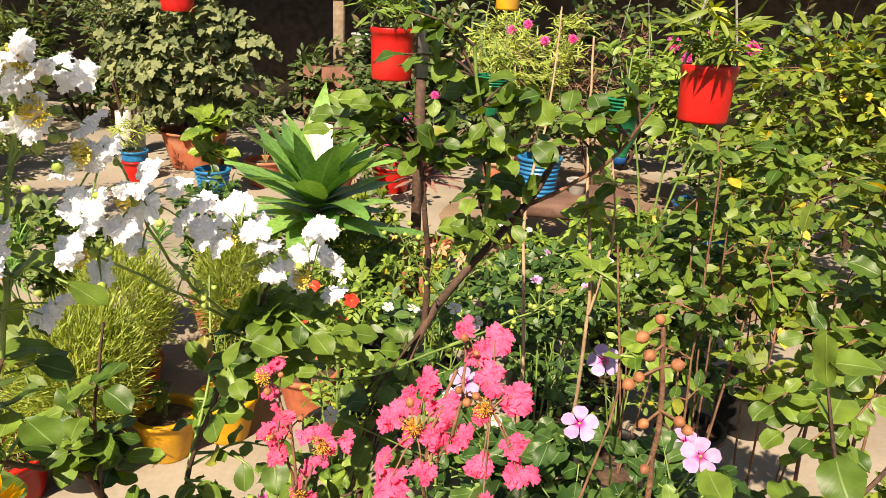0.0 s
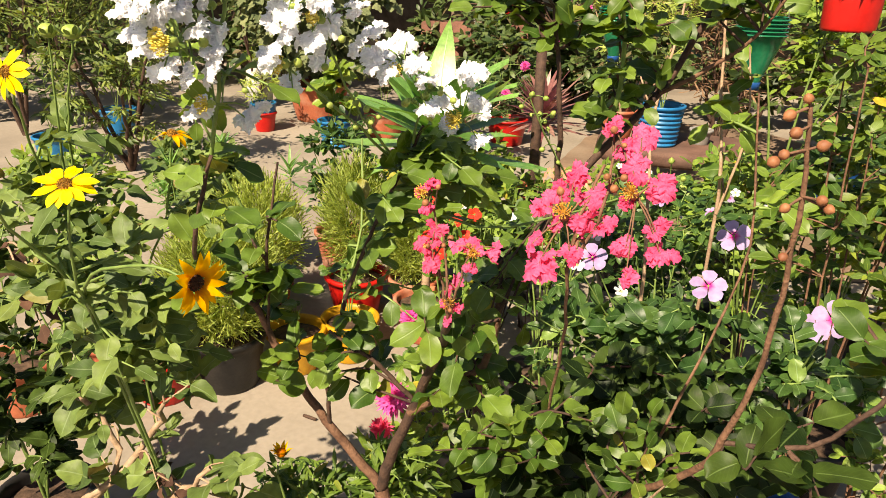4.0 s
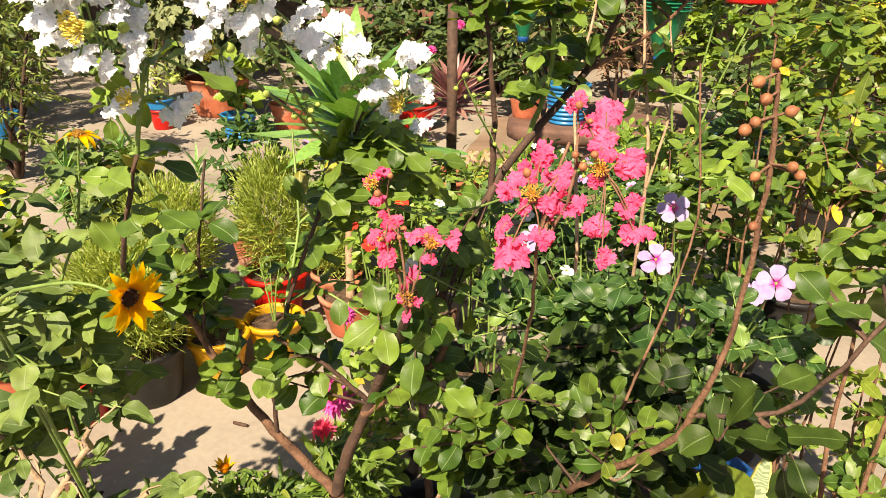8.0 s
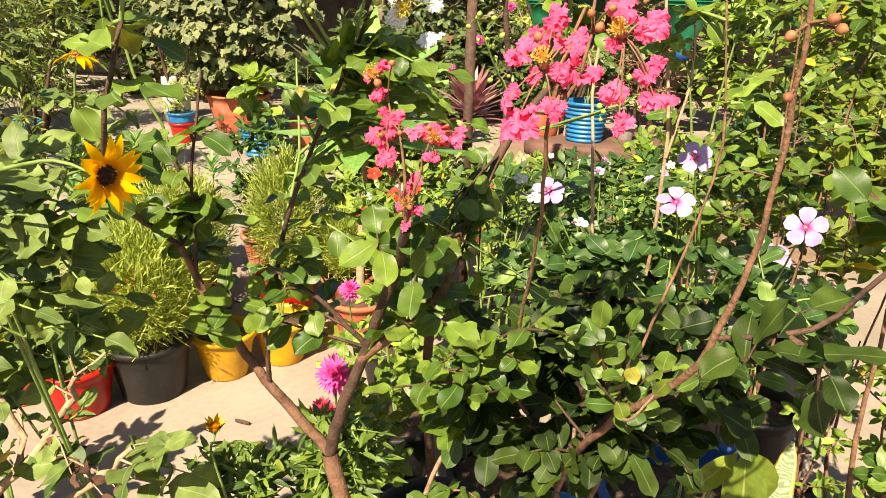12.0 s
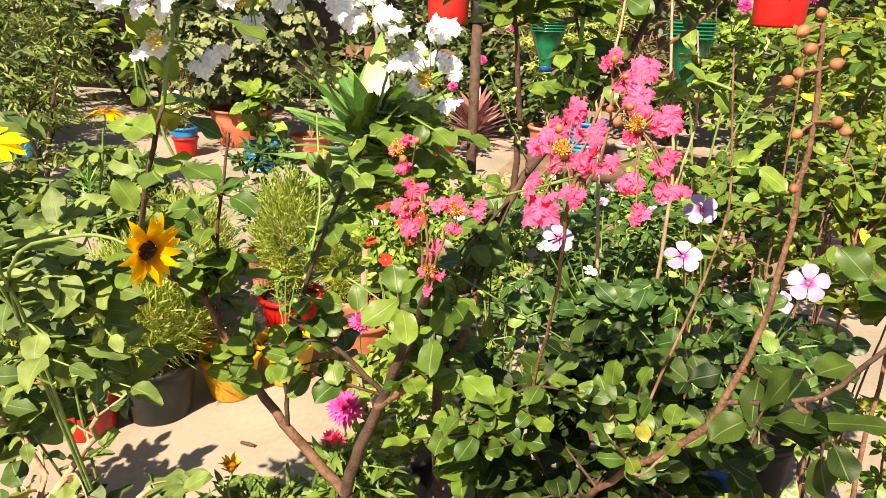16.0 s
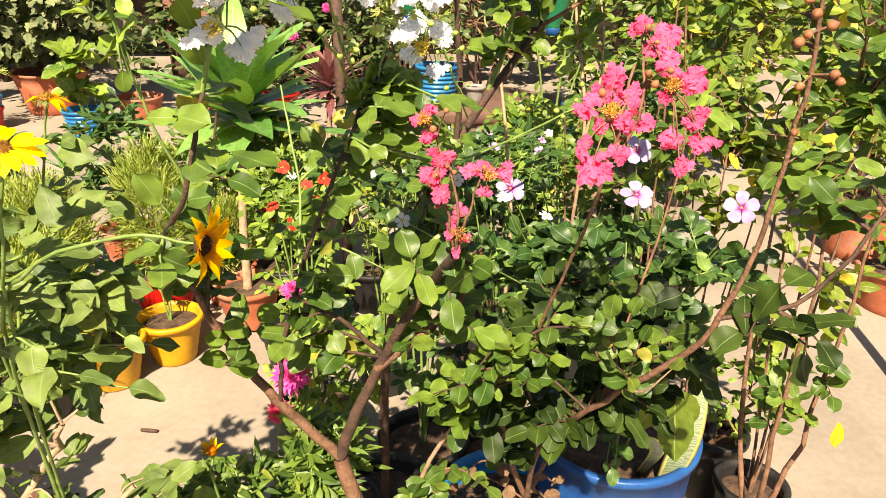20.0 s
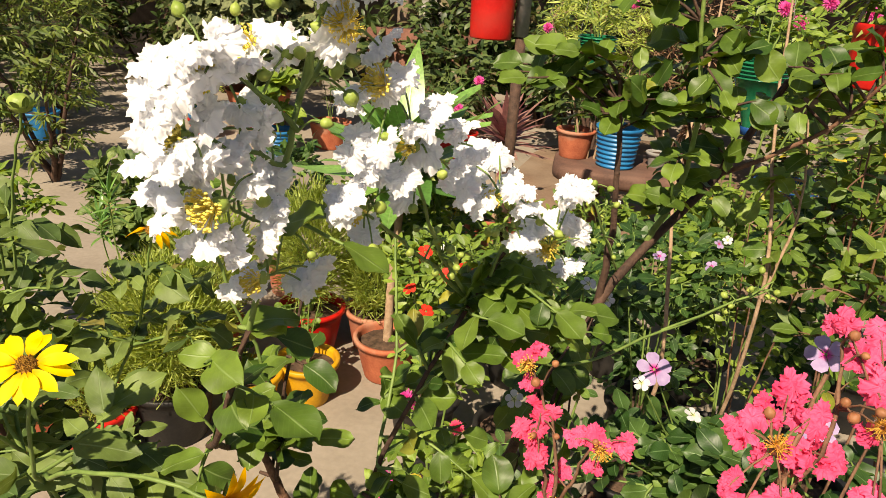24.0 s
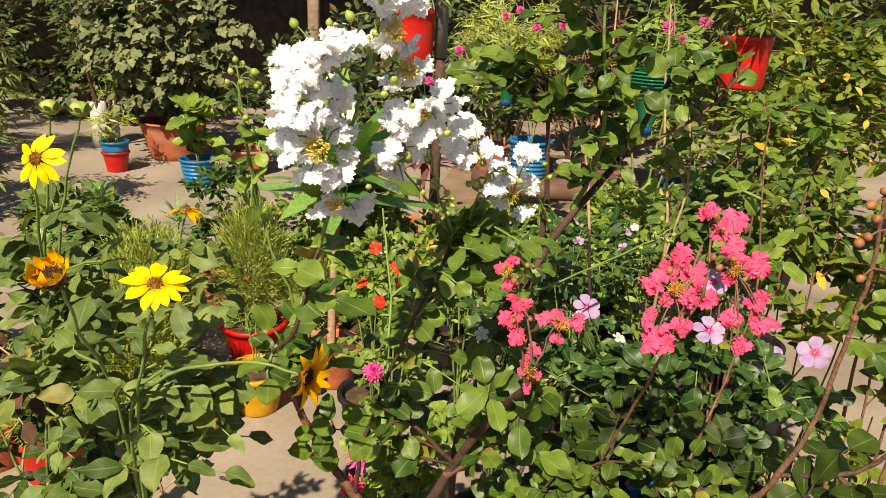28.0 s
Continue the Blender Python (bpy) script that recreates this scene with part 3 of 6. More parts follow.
def crumpled_blade(seed, mat, radius, crumple=0.38):
    """The blade of one crape myrtle petal: a crumpled, frilled round of thin tissue facing +z."""
    rng = np.random.default_rng(seed)
    ph = rng.uniform(0, 6.28, 12)
    rings, seg = 10, 64
    th = np.arange(seg) * 2 * math.pi / seg
    rho = np.linspace(0.03, 1.0, rings)[:, None]
    edge = 1 + 0.12 * np.sin(3 * th + ph[0]) + 0.08 * np.sin(8 * th + ph[1]) + 0.07 * np.sin(15 * th + ph[2]) + 0.06 * np.sin(23 * th + ph[3])
    x = rho * edge * np.cos(th) + 0.07 * np.sin(5 * rho + 2 * np.sin(th) + ph[9])
    y = rho * edge * np.sin(th) * 0.88 + 0.07 * np.sin(6 * rho + 2 * np.cos(th) + ph[10])
    z = crumple * rho ** 1.5 * (0.42 * np.sin(3 * th + ph[4]) + 0.42 * np.sin(5 * th + ph[5]) + 0.34 * np.sin(10 * th + 2 * rho + ph[6]) + 0.22 * np.sin(19 * th + ph[7]))
    z = z + 0.11 * rho * np.sin(9 * rho + 4 * np.cos(th + ph[8])) - 0.30 * rho ** 2
    pts = np.stack(np.broadcast_arrays(x, y, z), -1).reshape(-1, 3) * radius
    quads = [(r * seg + c, r * seg + (c + 1) % seg, (r + 1) * seg + (c + 1) % seg, (r + 1) * seg + c) for r in range(rings - 1) for c in range(seg)]
    return array_mesh("petal", pts, quads, np.zeros((len(pts), 2)), mat)


def floret_core(stamen, calyx, big=1.0, tuft=1.0, threads=26):
    """The green cup of a flower with its tuft of thread-like stamens."""
    rng = np.random.default_rng(threads)
    n = 8
    a = np.arange(n) * 2 * math.pi / n
    rings = [(0.0008, -0.009), (0.0036, -0.0065), (0.0042, -0.003), (0.0030, 0.0), (0.0004, 0.0008)]
    v = [np.stack([r * np.cos(a), r * np.sin(a), np.full(n, z)], -1) for r, z in rings]
    q = [(i * n + k, i * n + (k + 1) % n, (i + 1) * n + (k + 1) % n, (i + 1) * n + k) for i in range(len(rings) - 1) for k in range(n)]
    index = [1] * len(q)
    base = n * len(rings)
    for k in range(threads):
        b, t = k * 2.39996, rng.uniform(0.1, 1.0) ** 0.7
        tip = np.array((0.0085 * t * math.cos(b), 0.0085 * t * math.sin(b), 0.0105 - 0.005 * t + rng.uniform(-0.001, 0.001))) * tuft
        foot = np.array((0.0015 * math.cos(b), 0.0015 * math.sin(b), 0.0004))
        for lo, hi, r0, r1 in ((foot, tip, 0.00028, 0.00028), (tip - (0, 0, 0.0003), tip + (0, 0, 0.0013), 0.0009, 0.0005)):
            for p, r in ((lo, r0), (hi, r1)):
                v.append(p + np.array([(r, 0, 0), (-r / 2, r * 0.87, 0), (-r / 2, -r * 0.87, 0)]))
            q += [(base + j, base + (j + 1) % 3, base + 3 + (j + 1) % 3, base + 3 + j) for j in range(3)]
            index += [0] * 3
            base += 6
    return array_mesh("floret", np.concatenate(v) * big, q, None, [stamen, calyx], index)


# stamen tufts, petal blades, blades at each claw's end
WHITE_FLORETS = ([floret_core(STAMEN, BUD_GREEN, 1.25, 1.15, 80), floret_core(STAMEN, BUD_GREEN, 1.1, 1.0, 50)], [crumpled_blade(k, WHITE_PETAL, 0.0122, 0.25) for k in range(8)], 4)
PINK_FLORETS = ([floret_core(STAMEN_RED, BUD_RED, 1.0, 1.0, 44), floret_core(STAMEN_RED, BUD_RED, 0.9, 0.9, 30)], [crumpled_blade(k + 10, PINK_PETAL, 0.0098) for k in range(8)], 5)
ROSE_FLORETS = ([floret_core(STAMEN_RED, BUD_RED, 0.7, 0.5, 8)], [crumpled_blade(k + 20, ROSE_PETAL, 0.0095) for k in range(4)], 4)


def facing(place, normal, turn=0.0, size=1.0):
    q = Vector(normal).to_track_quat("Z", "Y").to_matrix().to_4x4()
    return Matrix.Translation(place) @ q @ pose(0, 0, 0, 0, 0, turn) @ Matrix.Scale(size, 4)


def ball(r, seg=8, rings=6, squash=1.0, point=0.0):
    prof = []
    for k in range(rings + 1):
        a = -math.pi / 2 + math.pi * k / rings
        prof.append((max(0.0, r * math.cos(a)), r * squash * math.sin(a) + (point * r if k == rings else 0)))
    prof[0] = (0, prof[0][1])
    prof[-1] = (0, prof[-1][1])
    return lathe(prof, seg)


def mesh_of(bm, name, mats):
    me = bpy.data.meshes.new(name)
    bm.to_mesh(me)
    bm.free()
    for m in mats:
        me.materials.append(m)
    for f in me.polygons:
        f.use_smooth = True
    return me


BUD_MESH = mesh_of(ball(0.0052, 8, 6, 1.05, 0.35), "bud", [BUD_GREEN])
POD_MESH = mesh_of(ball(0.0056, 10, 6, 1.0, 0.3), "seed_pod", [BUD_RED])


def panicle(plant, spine, spots, florets, bark, buds=6, bud_mesh=None, name="panicle", bud_size=(0.55, 0.95), reach=0.03, hearts=None):
    """A flower cluster: a branching stalk, its flowers, its round buds. spots: rows of petal place and size; hearts: the flowers' centres."""
    line = bend(spine, 10, 0.001)
    v, q = tube(line, (0.0019, 0.0011), 5)
    stalk = new(name, array_mesh(name, v, q, None, bark))
    hang(stalk, plant)

    def stalklet(a, p, label, parent, back=None):
        v, q = tube(bend([a, (a + p) / 2 + (0, 0, 0.004), p], 5), (0.0009, 0.0007), 4)
        ob = new(label, array_mesh(label, v, q, None, bark))
        if back is None:
            hang(ob, parent)
        else:
            ob.parent, ob.matrix_parent_inverse = parent, back

    def nearest(p):
        return line[np.argmin(np.linalg.norm(line - p, axis=1) + RNG.uniform(0, 0.012, len(line)))]

    cores, blades, layers = florets
    if spots and hearts is None:
        hearts = [np.mean([p for p, _ in spots], axis=0)]
    flowers = []
    for k, h in enumerate(hearts or ()):
        h = np.asarray(h, float)
        d = unit(RNG.normal(0, 0.2, 3) + (-0.15, -0.85, 0.35))
        stalklet(nearest(h), h - d * 0.008, "stalk", plant)
        ob = new("floret", cores[k % len(cores)])
        hang(ob, plant)
        ob.matrix_basis = facing(h + d * 0.010, d, float(RNG.uniform(0, 360)), 1.0)
        flowers.append((h, ob, ob.matrix_basis.inverted()))
    for p, big in spots:
        p = np.asarray(p, float)
        h, ob, back = flowers[int(np.argmin([np.linalg.norm(f[0] - p) for f in flowers]))]
        stalklet(h, p, "claw", ob, back)
        n0 = unit(RNG.normal(0, 0.28, 3) + (-0.32, -0.68, 0.66))
        for layer in range(layers):
            n = unit(n0 + RNG.normal(0, 0.40, 3) * (layer > 0))
            shift = np.cross(n0, unit(RNG.normal(size=3))) * 0.0100 * big * (layer > 0)
            pt = new("petal", blades[int(RNG.integers(0, len(blades)))])
            pt.parent, pt.matrix_parent_inverse = ob, back
            pt.matrix_basis = facing(p + shift, n, float(RNG.uniform(0, 360)), big * float(RNG.uniform(0.88, 1.12)) * (0.85 if layer else 1.0))
    for k in range(buds):
        c = line[int(RNG.integers(3, len(line)))]
        p = c + unit(RNG.normal(size=3) + (0, -0.3, 0.5)) * reach * RNG.uniform(0.5, 1.15)
        stalklet(nearest(p), p, "stalk", plant)
        ob = new("bud", bud_mesh or BUD_MESH)
        ob.parent = stalk
        ob.matrix_basis = facing(p, unit(p - c) + (0, 0, 0.2), 0, float(RNG.uniform(*bud_size)) * (0.75 if bud_mesh else 1.0))
    return stalk


SUN_PETALS = [array_mesh("petal", *sheet(0.028, 0.0120, oval(0.55, 0.7), 6, 2, 0.22, c, 0.03, s), SUN_PETAL) for s, c in ((1, 0.25), (2, 0.55), (3, 0.1))]
DEEP_PETALS = [array_mesh("petal", *sheet(0.030, 0.0105, lance, 6, 2, 0.25, c, 0.05, s), DEEP_SUN) for s, c in ((4, 0.7), (5, 1.0), (6, 0.4))]
OLD_PETALS = [array_mesh("petal", *sheet(0.022, 0.0090, lance, 6, 2, 0.5, c, 0.16, s), DEEP_SUN) for s, c in ((7, -1.6), (8, -2.0), (9, -1.3))]


def sunflower(plant, place, normal, size=1.0, petals=SUN_PETALS, count=14, lift=0.1, turn=0.0, disk=0.0080, gap=None, disk_mat=None):
    """A flower head: a domed brown disk with florets, its ray petals, green bracts behind."""
    m = facing(place, normal, turn, size)
    bm = lathe([(0, 0.0045), (disk * 0.5, 0.0042), (disk * 0.85, 0.0022), (disk, -0.001), (disk * 0.9, -0.004), (0.003, -0.008), (0, -0.008)], 18)
    for v in bm.verts:
        if v.co.z > 0:
            v.co.z += 0.001 * noise.noise(v.co * 900)
    rng = np.random.default_rng(3)
    for k in range(70):
        a, r = k * 2.39996, disk * 0.97 * math.sqrt((k + 0.5) / 70)
        bmesh.ops.create_cone(bm, segments=4, radius1=0.0008, radius2=0.0003, depth=0.0032, matrix=Matrix.Translation((r * math.cos(a), r * math.sin(a), 0.0052 - 0.004 * (r / disk) ** 2 + rng.uniform(-0.0004, 0.0006))))
    bmesh.ops.transform(bm, matrix=m, verts=bm.verts)
    head = part("flower_head", bm, disk_mat or DISK_BROWN, plant, "brown seed disk with yellow rays")
    for k in range(count):
        if gap and gap[0] <= k < gap[1]:
            continue
        ob = new("petal", petals[k % 3])
        ob.parent = head
        a = 360 * k / count + float(RNG.uniform(-7, 7))
        ob.matrix_basis = m @ pose(0, 0, 0, 0, 0, a) @ Matrix.Translation((0, disk * 0.85, 0.0005 * (k % 2))) @ pose(0, 0, 0, math.degrees(lift) + float(RNG.uniform(-9, 9)), 0, 0) @ Matrix.Scale(float(RNG.uniform(0.88, 1.1)), 4)
    for k in range(9):
        ob = new("bract", kit_meshes("small", GREYGREEN[0])[k % 4])
        ob.parent = head
        ob.matrix_basis = m @ pose(0, 0, -0.004, 0, 0, 40 * k) @ Matrix.Translation((0, 0.005, 0)) @ pose(0, 0, 0, -8, 0, 0) @ Matrix.Scale(0.38, 4)
    return head


VINCA_PETALS = [array_mesh("petal", *sheet(0.0235, 0.0205, notch, 5, 4, 0.05, c, 0.04, s), VINCA_PETAL) for s, c in ((1, 0.1), (2, 0.3))]
WHITE_VP = [array_mesh("petal", *sheet(0.0225, 0.019, notch, 5, 4, 0.05, c, 0.04, s), WHITE_VINCA) for s, c in ((1, 0.1), (2, 0.3))]
SCARLET_P = [array_mesh("petal", *sheet(0.014, 0.014, notch, 4, 2, 0.05, c, 0.04, s), SCARLET) for s, c in ((1, 0.1), (2, 0.3))]
CORAL_P = [array_mesh("petal", *sheet(0.022, 0.009, lance, 4, 2, 0.05, c, 0.2, s), CORAL) for s, c in ((1, 0.6), (2, 1.1))]
EYE_MESH = mesh_of(lathe([(0, 0.0012), (0.0018, 0.001), (0.0026, -0.0005), (0.0012, -0.006), (0.001, -0.02), (0, -0.02)], 8), "flower", [GREEN_STEM])


def open_flower(plant, place, normal, petals, count=5, size=1.0, turn=0.0, lift=0.08, name="flower"):
    """A flat flower of a few petals on a thin tube."""
    head = new(name, EYE_MESH)
    hang(head, plant)
    m = facing(place, normal, turn, size)
    head.matrix_basis = m
    for k in range(count):
        ob = new("petal", petals[k % len(petals)])
        ob.parent = head
        ob.matrix_basis = pose(0, 0, 0, 0, 0, 360 * k / count) @ Matrix.Translation((0, 0.0012, 0.0006 + 0.0003 * (k % 2))) @ pose(0, 0, 0, math.degrees(lift) + float(RNG.uniform(-8, 8)), 8, 0)
    return head


def pompon_mesh(name, mat, seed, r=0.034):
    """A double zinnia: rings of narrow petals from flat to upright."""
    vs, qs, us, base = [], [], [], 0
    for ring, (n, lift, length, z) in enumerate([(18, -0.25, 1.0, -0.006), (18, 0.05, 0.98, -0.002), (16, 0.3, 0.88, 0.002), (14, 0.55, 0.72, 0.005), (10, 0.85, 0.52, 0.008), (7, 1.2, 0.36, 0.010)]):
        v, q, uv = petal_ring(n, r * length, 0.0095, lance, lift, None, 4, 2, seed + ring, 0.12, -0.25, 0.002, 0.3)
        vs.append(v + (0, 0, z)), qs.append(q + base), us.append(uv)
        base += len(v)
    return array_mesh(name, np.concatenate(vs), np.concatenate(qs), np.concatenate(us), mat)


POMPON = [pompon_mesh("flower", MAGENTA_PETAL, s * 10) for s in range(2)]
POMPON_ROSE = [pompon_mesh("flower", ROSE_PETAL, 40 + s * 10, 0.028) for s in range(1)]


# ---- pink crape myrtle ----
pot("plant_pot", (-0.10, 0.95, 0.0), 0.15, 0.11, 0.26, BLACK_PLASTIC, "black plastic pot holding the pink crape myrtle")
pink = root("crape_myrtle", (-0.10, 0.95, 0.215), "crape myrtle with pink and white flower clusters on bare brown limbs", "shrub", "crape myrtles")
trunk = stem("trunk", [(-0.10, 0.95, 0.20), (-0.115, 0.90, 0.5), (-0.13, 0.855, 0.76), (-0.16, 0.86, 0.90)], (0.015, 0.012), BARK, pink, 18)
limb_l = stem("limb", [(-0.16, 0.86, 0.90), (-0.24, 0.85, 1.01), (-0.30, 0.83, 1.13), (-0.33, 0.815, 1.22)], (0.0085, 0.0045), BARK, pink, 18)
limb_r = stem("limb", [(-0.16, 0.86, 0.90), (-0.13, 0.84, 1.0), (-0.09, 0.82, 1.10), (-0.04, 0.76, 1.23), (-0.012, 0.69, 1.31)], (0.0095, 0.005), DARK_BARK, pink, 18)
limb_b = stem("limb", [(-0.10, 0.825, 1.08), (-0.03, 0.81, 1.15), (0.01, 0.80, 1.20), (0.03, 0.77, 1.28)], (0.007, 0.004), BARK, pink, 12)
limb_c = stem("limb", [(-0.105, 0.93, 0.35), (-0.07, 0.96, 0.6), (-0.03, 0.93, 0.8), (0.03, 0.86, 0.98)], (0.006, 0.003), TAN_BARK, pink, 12)
tw_a = stem("limb", [(-0.09, 0.82, 1.10), (-0.14, 0.80, 1.17), (-0.20, 0.78, 1.22)], (0.004, 0.002), DARK_BARK, pink, 10)
foliage(pink, [limb_r[6:], limb_b, tw_a], [((-0.17, 0.80, 1.15), (0.08, 0.05, 0.05), 4, 5), ((-0.02, 0.79, 1.16), (0.06, 0.06, 0.07), 5, 6), ((-0.02, 0.74, 1.27), (0.05, 0.04, 0.05), 4, 5)], "myrtle", MYRTLE, DARK_BARK, 90)
foliage(pink, [limb_l[8:]], [((-0.30, 0.81, 1.13), (0.05, 0.04, 0.05), 3, 3)], "myrtle", MYRTLE, DARK_BARK, 40)
foliage(pink, [limb_c], [((0.03, 0.86, 1.0), (0.07, 0.05, 0.05), 8, 8), ((0.03, 0.92, 0.72), (0.09, 0.07, 0.12), 8, 8)], "myrtle", MYRTLE, BARK, 90, size=(0.7, 1.0))
panicle(pink, [(-0.012, 0.69, 1.31), (-0.01, 0.675, 1.36), (-0.02, 0.69, 1.41), (-0.04, 0.70, 1.445)], [((-0.046, 0.705, 1.457), 0.8), ((-0.042, 0.699, 1.439), 0.7), ((-0.035, 0.709, 1.463), 0.55)], PINK_FLORETS, BARK, 2, POD_MESH)
# same pink flowers; the reddish tone of their shade is put into the petals
panicle(pink, [(-0.012, 0.69, 1.31), (-0.02, 0.69, 1.36), (-0.03, 0.692, 1.41)], [((-0.029, 0.691, 1.416), 1), ((-0.035, 0.685, 1.402), 1), ((-0.027, 0.679, 1.386), 0.95)], ROSE_FLORETS, BARK, 5, POD_MESH)
panicle(pink, [(-0.012, 0.69, 1.31), (0.0, 0.68, 1.36), (0.013, 0.68, 1.40)], [((0.015, 0.679, 1.407), 1), ((-0.001, 0.677, 1.407), 0.7), ((0.038, 0.682, 1.409), 0.85), ((0.017, 0.671, 1.388), 0.55)], PINK_FLORETS, BARK, 2, POD_MESH)
panicle(pink, [(-0.012, 0.69, 1.31), (-0.010, 0.68, 1.33), (-0.010, 0.675, 1.355)], [((-0.009, 0.698, 1.354), 0.75), ((-0.017, 0.691, 1.337), 0.65), ((-0.004, 0.690, 1.331), 0.6), ((-0.011, 0.683, 1.317), 0.5)], PINK_FLORETS, BARK, 1, POD_MESH)
stem("limb", [(0.03, 0.86, 0.98), (0.09, 0.78, 1.12), (0.115, 0.67, 1.33), (0.12, 0.605, 1.45), (0.14, 0.63, 1.52)], (0.0022, 0.0014), BARK, pink, 20)
panicle(pink, [(0.13, 0.605, 1.45), (0.145, 0.61, 1.49), (0.145, 0.635, 1.54)], [((0.143, 0.640, 1.555), 0.8), ((0.168, 0.639, 1.544), 0.9), ((0.154, 0.634, 1.536), 0.8), ((0.164, 0.615, 1.521), 1), ((0.185, 0.614, 1.510), 0.95), ((0.164, 0.605, 1.496), 0.6), ((0.188, 0.594, 1.477), 0.85), ((0.166, 0.586, 1.463), 0.8), ((0.194, 0.588, 1.460), 0.95), ((0.169, 0.571, 1.442), 0.75)], PINK_FLORETS, BARK, 5, POD_MESH)
panicle(pink, [(0.125, 0.605, 1.45), (0.12, 0.61, 1.47), (0.11, 0.605, 1.48)], [((0.117, 0.618, 1.508), 0.95), ((0.103, 0.612, 1.497), 0.9), ((0.095, 0.606, 1.485), 0.85), ((0.126, 0.607, 1.478), 1.1), ((0.148, 0.608, 1.474), 0.85), ((0.132, 0.615, 1.496), 0.8), ((0.106, 0.601, 1.470), 0.6), ((0.096, 0.585, 1.440), 1.2), ((0.120, 0.593, 1.451), 0.75), ((0.088, 0.590, 1.455), 0.7)], PINK_FLORETS, BARK, 3, POD_MESH)

# ---- its white-flowering left limb ----
white = pink
w1 = stem("limb", [(-0.33, 0.815, 1.22), (-0.335, 0.75, 1.275), (-0.305, 0.67, 1.345), (-0.26, 0.60, 1.41), (-0.235, 0.61, 1.50)], (0.0036, 0.0022), DARK_BARK, white, 22)
w1b = stem("limb", [(-0.235, 0.61, 1.50), (-0.205, 0.597, 1.60), (-0.192, 0.597, 1.66), (-0.180, 0.60, 1.705), (-0.172, 0.603, 1.735)], (0.0022, 0.0015), GREEN_STEM, white, 14)
w2 = stem("limb", [(-0.24, 0.85, 1.01), (-0.22, 0.82, 1.14), (-0.17, 0.80, 1.30), (-0.11, 0.81, 1.44), (-0.08, 0.81, 1.50)], (0.0036, 0.0018), DARK_BARK, white, 24)
w4 = stem("limb", [(-0.315, 0.82, 1.18), (-0.29, 0.79, 1.32), (-0.27, 0.80, 1.44)], (0.0025, 0.0015), DARK_BARK, white, 10)
w5 = stem("limb", [(-0.19, 0.80, 1.24), (-0.20, 0.90, 1.34), (-0.22, 0.96, 1.44)], (0.0022, 0.0014), GREEN_STEM, white, 10)
w6 = stem("limb", [(-0.30, 0.79, 1.32), (-0.34, 0.76, 1.48), (-0.35, 0.73, 1.64)], (0.0020, 0.0012), GREEN_STEM, white, 12)
foliage(white, [w1[8:], w1b[:6]], [((-0.25, 0.61, 1.47), (0.05, 0.04, 0.04), 3, 4), ((-0.20, 0.62, 1.56), (0.05, 0.04, 0.03), 2, 3), ((-0.29, 0.66, 1.36), (0.05, 0.04, 0.04), 3, 3)], "myrtle", MYRTLE, GREEN_STEM, 60, size=(0.6, 1.0))
foliage(white, [w2[8:], w5], [((-0.11, 0.80, 1.41), (0.07, 0.05, 0.07), 9, 5), ((-0.17, 0.86, 1.34), (0.07, 0.06, 0.07), 5, 5), ((-0.05, 0.82, 1.45), (0.06, 0.05, 0.03), 6, 6), ((-0.14, 0.82, 1.24), (0.06, 0.05, 0.06), 5, 5)], "myrtle", MYRTLE, GREEN_STEM, 190, size=(0.5, 0.95))
foliage(white, [w4, limb_l[8:]], [((-0.28, 0.79, 1.33), (0.05, 0.04, 0.08), 6, 5), ((-0.33, 0.82, 1.24), (0.06, 0.05, 0.06), 6, 5)], "myrtle", MYRTLE, DARK_BARK, 60, size=(0.6, 1.05))
foliage(white, [w6[3:]], [((-0.34, 0.75, 1.55), (0.03, 0.03, 0.06), 4, 4)], "myrtle", PALE, GREEN_STEM, 20, size=(0.45, 0.75))
foliage(white, [w2[12:]], [((-0.08, 0.88, 1.43), (0.06, 0.05, 0.05), 9, 6), ((-0.03, 0.91, 1.38), (0.06, 0.05, 0.05), 7, 6)], "myrtle", PALE, GREEN_STEM, 100, size=(0.45, 0.85))
panicle(white, [(-0.34, 0.76, 1.50), (-0.35, 0.74, 1.60), (-0.35, 0.73, 1.655)], [], WHITE_FLORETS, GREEN_STEM, 12, reach=0.022)
panicle(white, [(-0.192, 0.597, 1.66), (-0.180, 0.60, 1.705), (-0.172, 0.603, 1.735)], [((-0.192, 0.587, 1.748), 0.95), ((-0.176, 0.571, 1.745), 0.87), ((-0.167, 0.588, 1.751), 0.93), ((-0.156, 0.610, 1.742), 0.88), ((-0.176, 0.584, 1.732), 0.96), ((-0.162, 0.593, 1.734), 0.95), ((-0.154, 0.628, 1.733), 1.01)], WHITE_FLORETS, GREEN_STEM, 7, hearts=[(-0.172, 0.605, 1.738)])
panicle(white, [(-0.192, 0.597, 1.66), (-0.180, 0.61, 1.69), (-0.168, 0.615, 1.70)], [((-0.170, 0.600, 1.710), 0.92), ((-0.174, 0.600, 1.701), 1.04), ((-0.157, 0.642, 1.692), 0.97)], WHITE_FLORETS, GREEN_STEM, 7, hearts=[(-0.168, 0.612, 1.703)])
